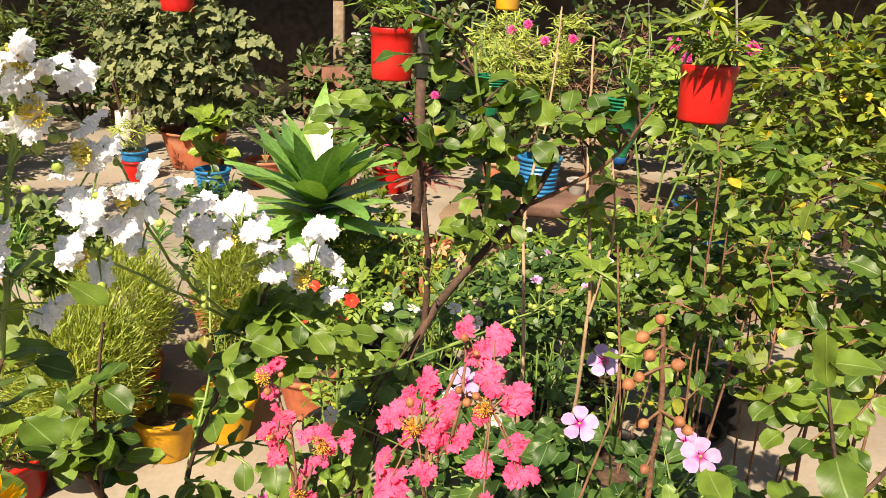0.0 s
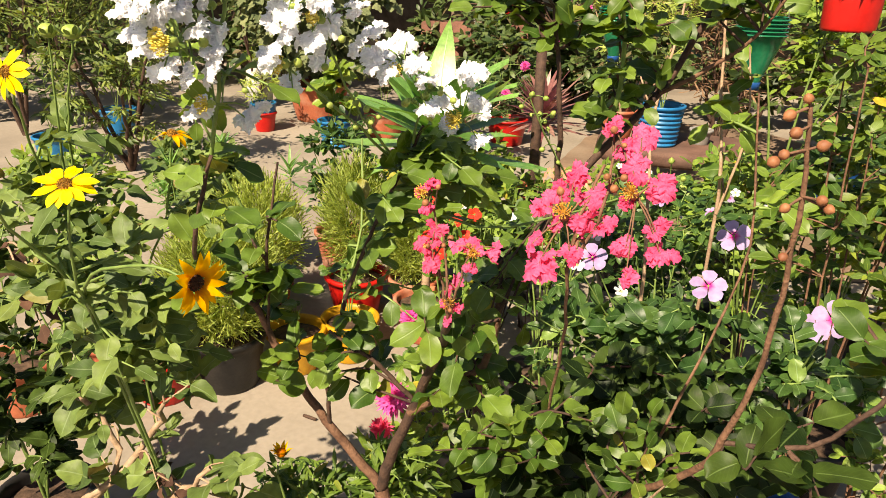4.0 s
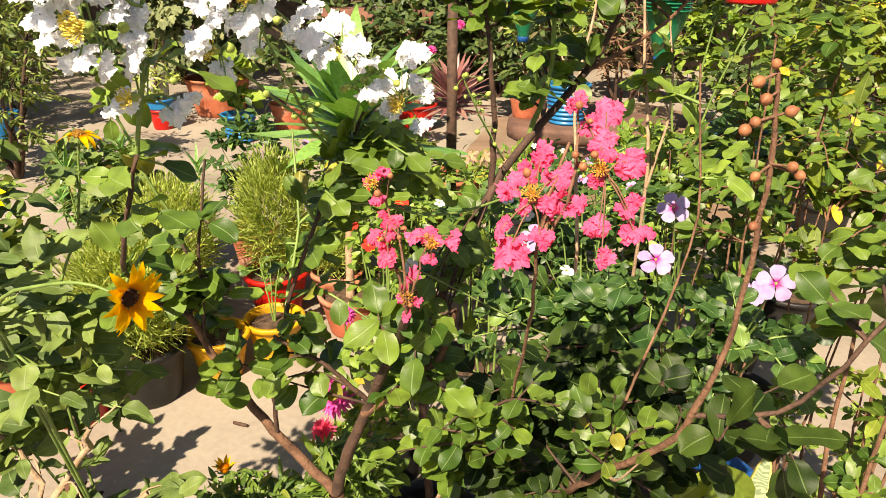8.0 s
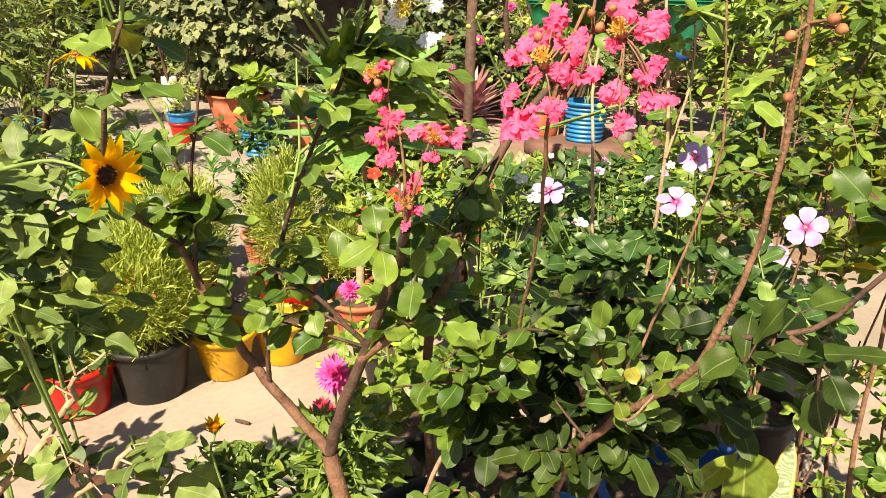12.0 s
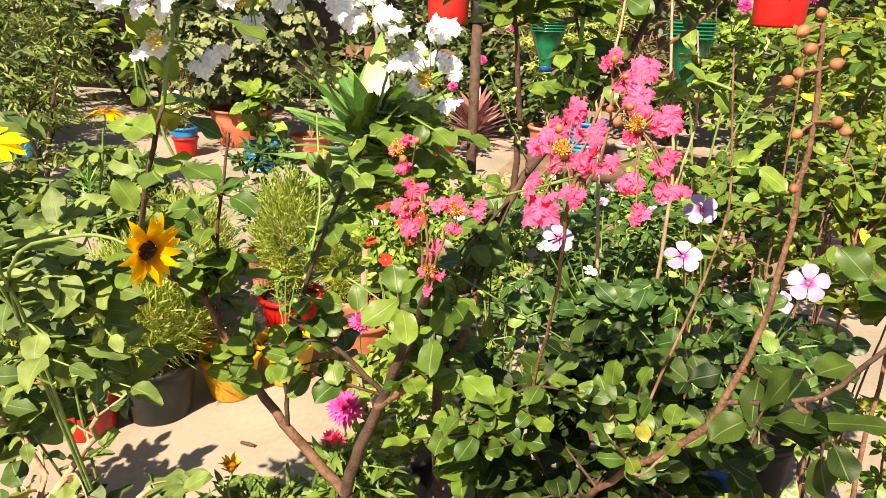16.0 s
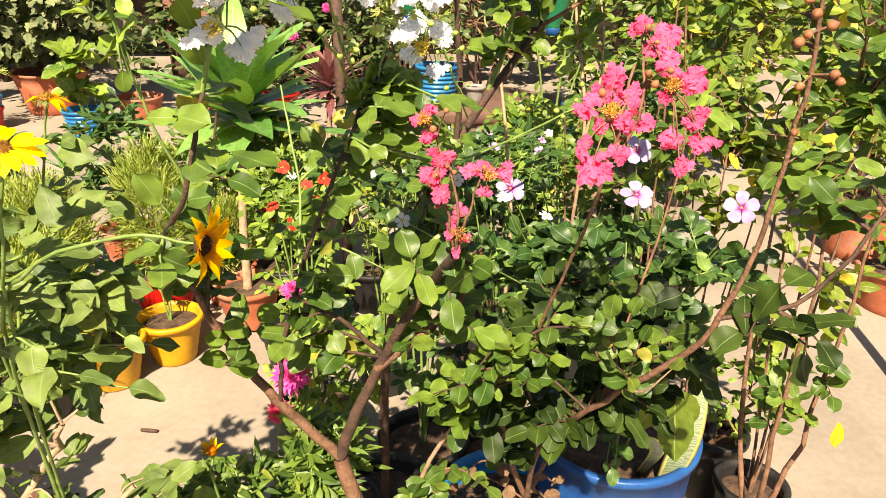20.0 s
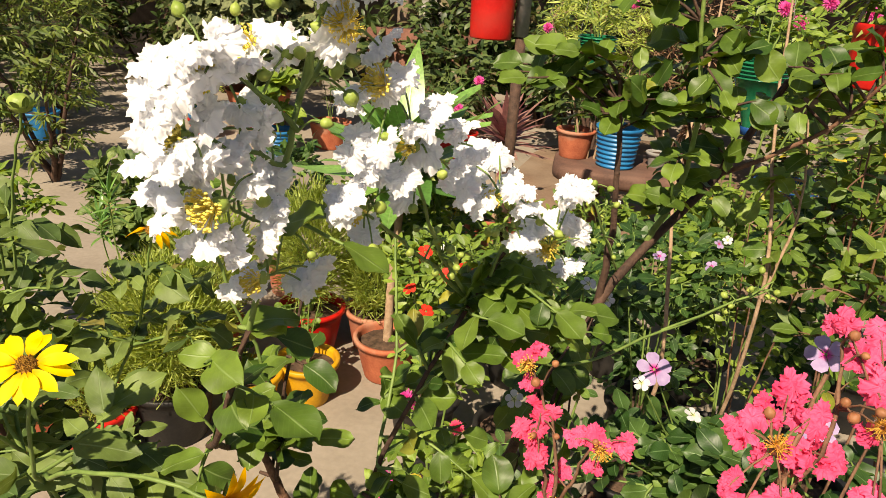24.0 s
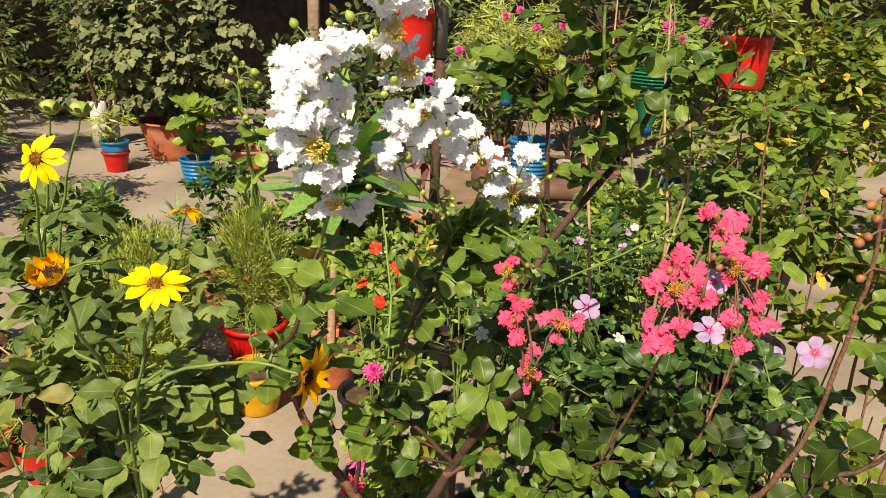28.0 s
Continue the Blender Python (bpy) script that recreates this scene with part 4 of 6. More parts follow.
panicle(white, [(-0.192, 0.597, 1.645), (-0.205, 0.575, 1.67), (-0.222, 0.555, 1.685)], [((-0.202, 0.572, 1.701), 1.04), ((-0.198, 0.590, 1.690), 0.88), ((-0.207, 0.536, 1.698), 0.95), ((-0.204, 0.555, 1.687), 1.04), ((-0.217, 0.529, 1.695), 0.89), ((-0.232, 0.532, 1.690), 0.98), ((-0.243, 0.539, 1.684), 0.97), ((-0.214, 0.535, 1.684), 1.04), ((-0.225, 0.531, 1.678), 0.99), ((-0.213, 0.569, 1.660), 0.89)], WHITE_FLORETS, GREEN_STEM, 6, hearts=[(-0.222, 0.560, 1.683), (-0.204, 0.580, 1.690)])
panicle(white, [(-0.197, 0.597, 1.62), (-0.21, 0.575, 1.635), (-0.23, 0.555, 1.645)], [((-0.238, 0.527, 1.666), 1.00), ((-0.240, 0.524, 1.658), 0.94), ((-0.219, 0.540, 1.659), 0.88), ((-0.207, 0.578, 1.648), 1.04), ((-0.244, 0.526, 1.643), 0.93), ((-0.232, 0.523, 1.642), 0.86), ((-0.222, 0.540, 1.640), 0.96), ((-0.214, 0.561, 1.637), 0.91), ((-0.210, 0.592, 1.620), 0.92)], WHITE_FLORETS, GREEN_STEM, 7, hearts=[(-0.232, 0.550, 1.645)])
panicle(white, [(-0.20, 0.60, 1.58), (-0.21, 0.585, 1.59), (-0.222, 0.572, 1.60)], [((-0.231, 0.544, 1.621), 0.94), ((-0.233, 0.539, 1.608), 0.93), ((-0.226, 0.544, 1.592), 1.01), ((-0.216, 0.556, 1.588), 0.93), ((-0.205, 0.575, 1.590), 1.03), ((-0.202, 0.581, 1.606), 0.87), ((-0.208, 0.569, 1.625), 0.97), ((-0.217, 0.549, 1.636), 0.95), ((-0.246, 0.537, 1.622), 0.99), ((-0.243, 0.533, 1.607), 0.99), ((-0.202, 0.623, 1.536), 0.98), ((-0.196, 0.633, 1.542), 0.95), ((-0.221, 0.576, 1.554), 0.98)], WHITE_FLORETS, GREEN_STEM, 5, hearts=[(-0.214, 0.548, 1.613), (-0.208, 0.585, 1.555)])
panicle(white, [(-0.11, 0.78, 1.47), (-0.13, 0.71, 1.55), (-0.14, 0.665, 1.64)], [((-0.167, 0.627, 1.663), 0.97), ((-0.156, 0.636, 1.667), 0.90), ((-0.146, 0.644, 1.675), 0.93), ((-0.127, 0.664, 1.653), 0.87), ((-0.134, 0.653, 1.643), 0.95), ((-0.115, 0.688, 1.636), 0.97), ((-0.105, 0.719, 1.618), 0.97), ((-0.170, 0.630, 1.631), 0.88), ((-0.153, 0.630, 1.634), 0.91), ((-0.144, 0.652, 1.612), 0.95), ((-0.129, 0.668, 1.622), 1.00), ((-0.118, 0.701, 1.603), 0.91)], WHITE_FLORETS, GREEN_STEM, 12, hearts=[(-0.147, 0.646, 1.668), (-0.136, 0.670, 1.625)])
panicle(white, [(-0.11, 0.79, 1.46), (-0.14, 0.71, 1.53), (-0.165, 0.65, 1.58)], [((-0.164, 0.636, 1.613), 0.93), ((-0.150, 0.671, 1.593), 1.01), ((-0.173, 0.621, 1.592), 0.98), ((-0.167, 0.652, 1.568), 0.91), ((-0.168, 0.622, 1.602), 1.03)], WHITE_FLORETS, GREEN_STEM, 6, hearts=[(-0.166, 0.648, 1.585)])
panicle(white, [(-0.09, 0.80, 1.48), (-0.075, 0.79, 1.53), (-0.06, 0.79, 1.55)], [((-0.110, 0.720, 1.584), 0.96), ((-0.096, 0.733, 1.575), 0.92), ((-0.072, 0.755, 1.582), 0.97), ((-0.062, 0.764, 1.563), 0.98), ((-0.034, 0.799, 1.562), 0.87), ((-0.023, 0.822, 1.563), 1.04), ((-0.047, 0.789, 1.541), 0.92), ((-0.065, 0.772, 1.530), 1.00), ((-0.023, 0.850, 1.480), 0.95), ((-0.056, 0.836, 1.524), 0.90), ((-0.032, 0.838, 1.532), 0.95), ((-0.014, 0.832, 1.515), 0.88), ((-0.052, 0.822, 1.500), 0.85), ((-0.108, 0.768, 1.590), 0.92), ((-0.090, 0.778, 1.598), 0.88), ((-0.084, 0.790, 1.575), 0.95), ((-0.118, 0.775, 1.572), 0.86)], WHITE_FLORETS, GREEN_STEM, 14, hearts=[(-0.038, 0.820, 1.507), (-0.085, 0.752, 1.575)])
stem("stem", [(-0.11, 0.81, 1.40), (0.0, 0.87, 1.36), (0.10, 0.98, 1.36), (0.24, 1.08, 1.39)], (0.0020, 0.0014), GREEN_STEM, white, 16)
panicle(white, [(0.10, 0.98, 1.36), (0.2, 1.05, 1.385), (0.24, 1.08, 1.40)], [], WHITE_FLORETS, GREEN_STEM, 10, bud_size=(0.6, 0.9))

# ---- crape myrtle in seed, in the blue tub ----
pot("plant_tub", (0.21, 1.33, 0.0), 0.17, 0.14, 0.36, BLUE_PLASTIC, "blue plastic tub with dark soil", "plant tub", "blue tubs")
seedy = root("crape_myrtle", (0.22, 1.30, 0.296), "crape myrtle in seed, rusty round pods on long brown branches", "shrub", "crape myrtles")
r1 = stem("trunk", [(0.22, 1.30, 0.285), (0.19, 1.10, 0.55), (0.17, 0.95, 0.82), (0.20, 0.77, 1.05), (0.27, 0.68, 1.19), (0.29, 0.65, 1.28)], (0.0060, 0.0034), BARK, seedy, 24)
r2 = stem("limb", [(0.29, 0.65, 1.28), (0.30, 0.64, 1.35), (0.30, 0.63, 1.43), (0.295, 0.61, 1.52), (0.285, 0.605, 1.585)], (0.0031, 0.0018), BARK, seedy, 16)
r3 = stem("limb", [(0.28, 0.665, 1.235), (0.36, 0.64, 1.27), (0.42, 0.63, 1.37), (0.50, 0.66, 1.47)], (0.0030, 0.0018), DARK_BARK, seedy, 14)
r4 = stem("limb", [(0.19, 1.08, 0.58), (0.12, 1.0, 0.8), (0.10, 0.92, 1.0), (0.14, 0.90, 1.15)], (0.006, 0.003), BARK, seedy, 14)
r5 = stem("limb", [(0.21, 0.80, 1.02), (0.26, 0.84, 1.18), (0.31, 0.88, 1.36), (0.29, 0.89, 1.55)], (0.0024, 0.0012), BARK, seedy, 14)
r6 = stem("limb", [(0.20, 1.2, 0.4), (0.24, 1.1, 0.7), (0.28, 1.0, 0.95), (0.34, 0.92, 1.1)], (0.006, 0.003), BARK, seedy, 14)
for spot in ((0.26, 0.58, 1.55), (0.28, 0.60, 1.595), (0.31, 0.58, 1.52), (0.285, 0.60, 1.46), (0.32, 0.58, 1.51), (0.25, 0.58, 1.54), (0.262, 0.592, 1.575), (0.27, 0.585, 1.565), (0.305, 0.60, 1.56), (0.275, 0.60, 1.50)):
    near = r2[np.argmin(np.linalg.norm(r2 - spot, axis=1))]
    spot = tuple(near + (np.array(spot) - near) * 0.62)
    v, q = tube(bend([near, (near + np.array(spot)) / 2, spot], 5), (0.0014, 0.001), 5)
    hang(st := new("stalk", array_mesh("stalk", v, q, None, BARK)), seedy)
    pod = new("seed_pod", POD_MESH)
    pod.parent = st
    pod.matrix_basis = facing(spot, unit(np.array(spot) - near), 0, float(RNG.uniform(0.66, 0.92)))
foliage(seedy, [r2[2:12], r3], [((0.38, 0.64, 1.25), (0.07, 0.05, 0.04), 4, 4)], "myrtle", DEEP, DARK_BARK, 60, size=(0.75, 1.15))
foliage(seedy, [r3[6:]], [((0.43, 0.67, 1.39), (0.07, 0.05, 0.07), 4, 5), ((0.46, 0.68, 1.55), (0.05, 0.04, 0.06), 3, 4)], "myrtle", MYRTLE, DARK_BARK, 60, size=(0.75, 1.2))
# inner leaves take the darker green, with shade put into their colour
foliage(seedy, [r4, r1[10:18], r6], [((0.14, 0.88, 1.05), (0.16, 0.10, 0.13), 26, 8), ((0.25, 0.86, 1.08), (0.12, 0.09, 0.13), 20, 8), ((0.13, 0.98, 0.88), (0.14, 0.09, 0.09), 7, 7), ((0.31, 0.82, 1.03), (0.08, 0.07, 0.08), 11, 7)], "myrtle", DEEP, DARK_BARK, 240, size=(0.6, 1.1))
r7 = stem("limb", [(0.172, 0.96, 0.80), (0.13, 0.86, 0.98), (0.09, 0.77, 1.10), (0.05, 0.73, 1.17)], (0.0034, 0.0016), DARK_BARK, seedy, 12)
foliage(seedy, [r7[4:], r1[10:16]], [((0.03, 0.74, 1.13), (0.09, 0.05, 0.05), 9, 6), ((0.14, 0.73, 1.18), (0.08, 0.05, 0.05), 9, 6), ((0.23, 0.74, 1.15), (0.07, 0.05, 0.05), 6, 5)], "myrtle", MYRTLE, DARK_BARK, 110, size=(0.5, 0.85))
foliage(seedy, [r5[4:]], [((0.31, 0.90, 1.46), (0.04, 0.04, 0.10), 4, 5)], "myrtle", PALE, GREEN_STEM, 60, size=(0.55, 0.85))
foliage(seedy, [r1[13:16]], [((0.245, 0.655, 1.175), (0.02, 0.01, 0.015), 1, 2)], "myrtle", LIME, TAN_BARK, 4, size=(0.5, 0.6))

foliage(seedy, [r4[:8], r6[:8]], [((0.06, 1.06, 0.62), (0.12, 0.07, 0.12), 5, 3), ((0.30, 1.10, 0.62), (0.10, 0.06, 0.10), 2, 3)], "myrtle", DRY, BARK, 40, size=(0.45, 0.9))

# ---- periwinkle ----
pot("plant_tub", (0.50, 1.45, 0.0), 0.21, 0.185, 0.47, DEEP_BLUE, "large blue plastic tub, scuffed rim", "plant tub", "blue tubs")
peri = root("periwinkle", (0.52, 1.43, 0.386), "periwinkle bush with lilac-white flowers and glossy leaves", "flowering plant")
pl = [stem("stem", [(0.50, 1.42, 0.376), (0.42, 1.25, 0.75), (x, y, z)], (0.005, 0.002), GREEN_STEM, peri, 14) for x, y, z in ((0.30, 1.0, 1.2), (0.34, 1.08, 1.24), (0.44, 0.98, 1.18), (0.24, 1.05, 1.15), (0.52, 1.1, 1.1), (0.14, 1.08, 1.12))]
foliage(peri, [k[6:] for k in pl], [((0.30, 1.04, 1.12), (0.17, 0.10, 0.11), 36, 9), ((0.46, 1.02, 1.08), (0.13, 0.10, 0.12), 13, 9), ((0.14, 1.10, 1.08), (0.13, 0.09, 0.11), 22, 8), ((0.31, 1.13, 0.90), (0.13, 0.09, 0.10), 9, 7), ((0.40, 1.16, 0.58), (0.05, 0.04, 0.04), 3, 5)], "myrtle", GLOSSY, GREEN_STEM, 280, size=(0.55, 1.0))
for (x, y, z), nrm, kind in (((0.319, 1.067, 1.316), (-0.2, -0.75, 0.6), 0), ((0.281, 0.945, 1.284), (-0.1, -0.5, 0.85), 0), ((0.432, 0.924, 1.269), (-0.25, -0.9, 0.35), 0), ((0.10, 1.04, 1.25), (0, -0.5, 0.9), 1), ((0.17, 1.03, 1.22), (0.2, -0.3, 0.9), 1), ((-0.06, 0.97, 1.24), (0, -0.8, 0.6), 1), ((0.12, 1.08, 1.25), (0.1, -0.6, 0.8), 0), ((0.47, 1.12, 1.16), (0.2, -0.5, 0.8), 0)):
    line = pl[int(np.argmin([np.linalg.norm(k[-1] - (x, y, z)) for k in pl]))]
    v, q = tube(bend([line[-3], ((line[-3] + (x, y, z)) / 2), (x, y, z)], 6), (0.0016, 0.0012), 4)
    hang(new("stalk", array_mesh("stalk", v, q, None, GREEN_STEM)), peri)
    open_flower(peri, (x, y, z), nrm, WHITE_VP if kind else VINCA_PETALS, 5, 0.5 if kind else 1.0, float(RNG.uniform(0, 72)))

# ---- snake plant ----
snake = root("snake_plant", (0.60, 1.36, 0.386), "snake plant with yellow-edged banded upright leaves", "potted plant")


def blade(points, width, parent):
    """A thick upright leaf with a green middle and pale margins."""
    line = bend(points, 16)
    bm = bmesh.new()
    rows = []
    for k, p in enumerate(line):
        f = k / (len(line) - 1)
        w = width / 2 * max(0.06, math.sin(math.pi * (0.16 + 0.84 * f)) ** 0.55)
        side = Vector((0.92, -0.25, 0.1)).normalized()
        back = Vector((0.25, 0.9, 0.1)).normalized()
        rows.append([bm.verts.new(Vector(p) + side * w * s - back * (0.006 * (1 - s * s)) + back * t) for s, t in ((-1, 0), (-0.72, 0), (0, 0), (0.72, 0), (1, 0), (0.72, 0.006), (0, 0.007), (-0.72, 0.006))])
    for a, b in zip(rows, rows[1:]):
        for k in range(8):
            f = bm.faces.new((a[k], a[(k + 1) % 8], b[(k + 1) % 8], b[k]))
            f.material_index = 1 if k in (0, 3, 4, 7) else 0
    return part("leaf", bm, [BAND, MARGIN], parent)


BAND, bn, bl, bp = material("banded_leaf")
wv = bn.new("ShaderNodeTexWave")
wv.bands_direction = "Z"
wv.inputs["Scale"].default_value, wv.inputs["Distortion"].default_value, wv.inputs["Detail"].default_value = 30, 14, 5
bg = bn.new("ShaderNodeNewGeometry")
bl.new(bg.outputs["Position"], wv.inputs["Vector"])
br = ramp(bn, [(0.3, (0.20, 0.27, 0.14)), (0.75, (0.36, 0.44, 0.27))])
bl.new(wv.outputs[0], br.inputs[0])
bl.new(br.outputs[0], bp.inputs["Base Color"])
bp.inputs["Roughness"].default_value = 0.4
MARGIN = surface("yellow_margin", (0.58, 0.55, 0.14), (0.72, 0.68, 0.25), 30, 0.4, 0.1)
blade([(0.60, 1.32, 0.385), (0.597, 1.272, 0.50), (0.593, 1.235, 0.62), (0.592, 1.215, 0.775)], 0.068, snake)
blade([(0.62, 1.36, 0.385), (0.625, 1.32, 0.50), (0.615, 1.29, 0.62)], 0.045, snake)
blade([(0.55, 1.36, 0.385), (0.525, 1.24, 0.55), (0.47, 1.16, 0.655), (0.415, 1.12, 0.70)], 0.034, snake)
peace = root("broad_leaf_plant", (0.50, 1.39, 0.386), "drooping broad light-green leaves beside the snake plant", "potted plant")
stem("stem", [(0.50, 1.39, 0.376), (0.49, 1.28, 0.62), (0.49, 1.15, 0.80)], (0.004, 0.002), GREEN_STEM, peace, 10)
ps = frames(np.array([(0.49, 1.14, 0.80), (0.50, 1.15, 0.79), (0.48, 1.15, 0.78)]), np.array([(0.1, -0.35, -1.0), (0.5, -0.2, -0.9), (-0.6, -0.2, -0.7)]), np.array([(0, -1, 0.4)] * 3))
for k, p in enumerate(ps):
    ob = new("leaf", kit_meshes("citrus", LIME[0])[k])
    hang(ob, peace)
    p[:3, :3] *= (2.6, 2.0, 1.6)[k]
    ob.matrix_basis = Matrix(p.tolist())

# ---- sunflowers ----
for n, (px_, py_) in enumerate(((-0.62, 0.98), (-0.88, 1.02))):
    pot("plant_pot", (px_, py_, 0.0), 0.14, 0.10, 0.24, RED_PLASTIC if n else BLACK_PLASTIC, "red plastic pot under the sunflowers" if n else "black plastic pot under the sunflowers")
sunA = root("sunflower", (-0.62, 0.98, 0.19), "branching sunflower plant with small yellow flowers", "sunflower", "sunflowers")
sa = [stem("stem", [(-0.62, 0.98, 0.18), (-0.60, 0.92, 0.6), *pts], (0.0029, 0.0014), GREEN_STEM, sunA, 22) for pts in (
    [(-0.50, 0.72, 1.15), (-0.43, 0.61, 1.34), (-0.395, 0.59, 1.455)],
    [(-0.52, 0.72, 1.20), (-0.47, 0.58, 1.40), (-0.434, 0.50, 1.495)],
    [(-0.50, 0.70, 1.20), (-0.40, 0.60, 1.345), (-0.31, 0.575, 1.385), (-0.245, 0.572, 1.378)],
    [(-0.58, 0.86, 1.10), (-0.53, 0.90, 1.30), (-0.49, 0.89, 1.43)],
    [(-0.70, 0.86, 1.0), (-0.68, 0.80, 1.2)])]
sunflower(sunA, (-0.389, 0.579, 1.462), (0.18, -0.42, 0.88), 0.90, SUN_PETALS, 14, 0.08)
sunflower(sunA, (-0.239, 0.566, 1.380), (0.93, -0.36, -0.05), 0.95, DEEP_PETALS, 17, 0.75, disk=0.0098, disk_mat=DISK_DARK)
sunflower(sunA, (-0.434, 0.491, 1.501), (0.0, -0.5, 0.86), 0.85, OLD_PETALS, 13, 0.35, disk=0.013, disk_mat=DISK_DARK)
sunflower(sunA, (-0.49, 0.89, 1.44), (0.1, -0.15, 1.0), 0.9, DEEP_PETALS, 11, -0.2, gap=(3, 6))
foliage(sunA, [k[10:] for k in sa], [((-0.46, 0.68, 1.30), (0.10, 0.07, 0.09), 10, 6), ((-0.56, 0.80, 1.22), (0.16, 0.12, 0.13), 16, 6), ((-0.42, 0.68, 1.24), (0.07, 0.05, 0.07), 6, 5), ((-0.60, 0.86, 1.04), (0.14, 0.10, 0.12), 9, 6), ((-0.50, 0.88, 1.30), (0.11, 0.08, 0.09), 8, 5), ((-0.44, 0.74, 1.18), (0.08, 0.07, 0.07), 6, 5)], "heart", GREYGREEN, GREEN_STEM, 290, size=(0.45, 0.95))
sunB = root("sunflower", (-0.88, 1.02, 0.19), "taller sunflower plant with buds and a yellow flower", "sunflower", "sunflowers")
sb = [stem("stem", [(-0.88, 1.02, 0.18), (-0.84, 0.98, 0.7), *pts], (0.0030, 0.0014), GREEN_STEM, sunB, 22) for pts in (
    [(-0.70, 0.86, 1.25), (-0.62, 0.76, 1.46), (-0.578, 0.715, 1.54)],
    [(-0.76, 0.95, 1.2), (-0.68, 0.88, 1.45), (-0.64, 0.85, 1.575)],
    [(-0.74, 0.93, 1.2), (-0.65, 0.87, 1.45), (-0.60, 0.85, 1.575)],
    [(-0.90, 0.98, 1.0), (-0.94, 0.94, 1.25)])]
sunflower(sunB, (-0.576, 0.710, 1.546), (-0.25, -0.9, 0.35), 0.95, SUN_PETALS, 12, -0.15)
for spot in ((-0.64, 0.85, 1.58), (-0.60, 0.85, 1.58)):
    bud = mesh_ob("flower_bud", ball(0.013, 10, 7, 0.8), BUD_GREEN, sunB)
    bud.matrix_basis = Matrix.Translation(spot)
    for k in range(9):
        ob = new("bract", kit_meshes("small", GREYGREEN[0])[k % 4])
        ob.parent = bud
        ob.matrix_basis = pose(0, 0, 0, 0, 0, 40 * k) @ Matrix.Translation((0, 0.010, -0.006)) @ pose(0, 0, 0, 60, 0, 0) @ Matrix.Scale(0.5, 4)
foliage(sunB, [k[8:] for k in sb], [((-0.66, 0.86, 1.38), (0.12, 0.09, 0.12), 13, 6), ((-0.82, 0.98, 1.22), (0.18, 0.12, 0.15), 22, 6), ((-0.66, 0.84, 1.18), (0.13, 0.10, 0.10), 10, 6)], "heart", GREYGREEN, GREEN_STEM, 240, size=(0.5, 1.0))

# lower leaves take the darker green that holds the canopy's shade
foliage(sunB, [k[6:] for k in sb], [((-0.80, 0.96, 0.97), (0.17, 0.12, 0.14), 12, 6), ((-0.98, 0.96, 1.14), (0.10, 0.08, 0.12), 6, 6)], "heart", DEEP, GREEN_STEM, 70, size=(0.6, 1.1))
foliage(sunB, [sb[3][10:]], [((-0.70, 0.80, 1.16), (0.04, 0.03, 0.05), 4, 4)], "broad", WITHERED, TAN_BARK, 16, size=(0.35, 0.6))

# ---- pale-leaved shrub low on the left ----
pot("plant_pot", (-1.02, 0.62, 0.0), 0.13, 0.10, 0.22, RED_PLASTIC, "red pot below the pale-leaved shrub")
hib = root("hibiscus", (-1.02, 0.62, 0.18), "hibiscus shrub with broad pale-green leaves on knobbly twigs", "shrub")
hb = [stem("stem", [(-1.02, 0.62, 0.17), (-0.88, 0.74, 0.58), *pts], (0.011, 0.004), TAN_BARK, hib, 16, 0.004) for pts in (
    [(-0.62, 0.86, 0.85), (-0.55, 0.86, 0.98)], [(-0.66, 0.84, 0.82), (-0.72, 0.84, 1.0)], [(-0.57, 0.82, 0.78), (-0.46, 0.84, 0.88)])]
foliage(hib, [k[8:] for k in hb], [((-0.58, 0.86, 0.98), (0.12, 0.07, 0.09), 6, 4), ((-0.48, 0.85, 0.84), (0.11, 0.07, 0.09), 6, 4), ((-0.70, 0.84, 0.90), (0.10, 0.07, 0.10), 6, 4), ((-0.62, 0.80, 0.72), (0.10, 0.06, 0.06), 3, 4)], "broad", GREYGREEN, TAN_BARK, 160, size=(0.7, 1.25))
foliage(hib, [hb[0][10:]], [((-0.53, 0.82, 0.82), (0.05, 0.04, 0.05), 4, 5)], "broad", WITHERED, TAN_BARK, 20, size=(0.25, 0.45))

# ---- dark crape myrtle behind the flowers ----
pot("plant_pot", (-0.10, 1.45, 0.0), 0.16, 0.12, 0.27, BLACK_PLASTIC, "black plastic pot holding a dark-stemmed crape myrtle")
dark = root("crape_myrtle", (-0.10, 1.45, 0.225), "leafy crape myrtle with a dark leaning trunk and unopened buds", "shrub", "crape myrtles")
d1 = stem("trunk", [(-0.10, 1.45, 0.21), (-0.09, 1.25, 0.8), (-0.04, 1.13, 1.10), (0.06, 1.20, 1.32), (0.19, 1.28, 1.48), (0.26, 1.30, 1.62)], (0.011, 0.005), DARK_BARK, dark, 26)
d2 = stem("limb", [(0.04, 1.19, 1.29), (0.04, 1.17, 1.45), (0.02, 1.15, 1.62)], (0.006, 0.003), DARK_BARK, dark, 12)
d3 = stem("limb", [(0.10, 1.23, 1.38), (0.13, 1.19, 1.52), (0.10, 1.14, 1.74)], (0.005, 0.0025), GREEN_STEM, dark, 12)
d4 = stem("limb", [(0.19, 1.28, 1.48), (0.30, 1.24, 1.56), (0.36, 1.2, 1.66)], (0.004, 0.002), BARK, dark, 10)
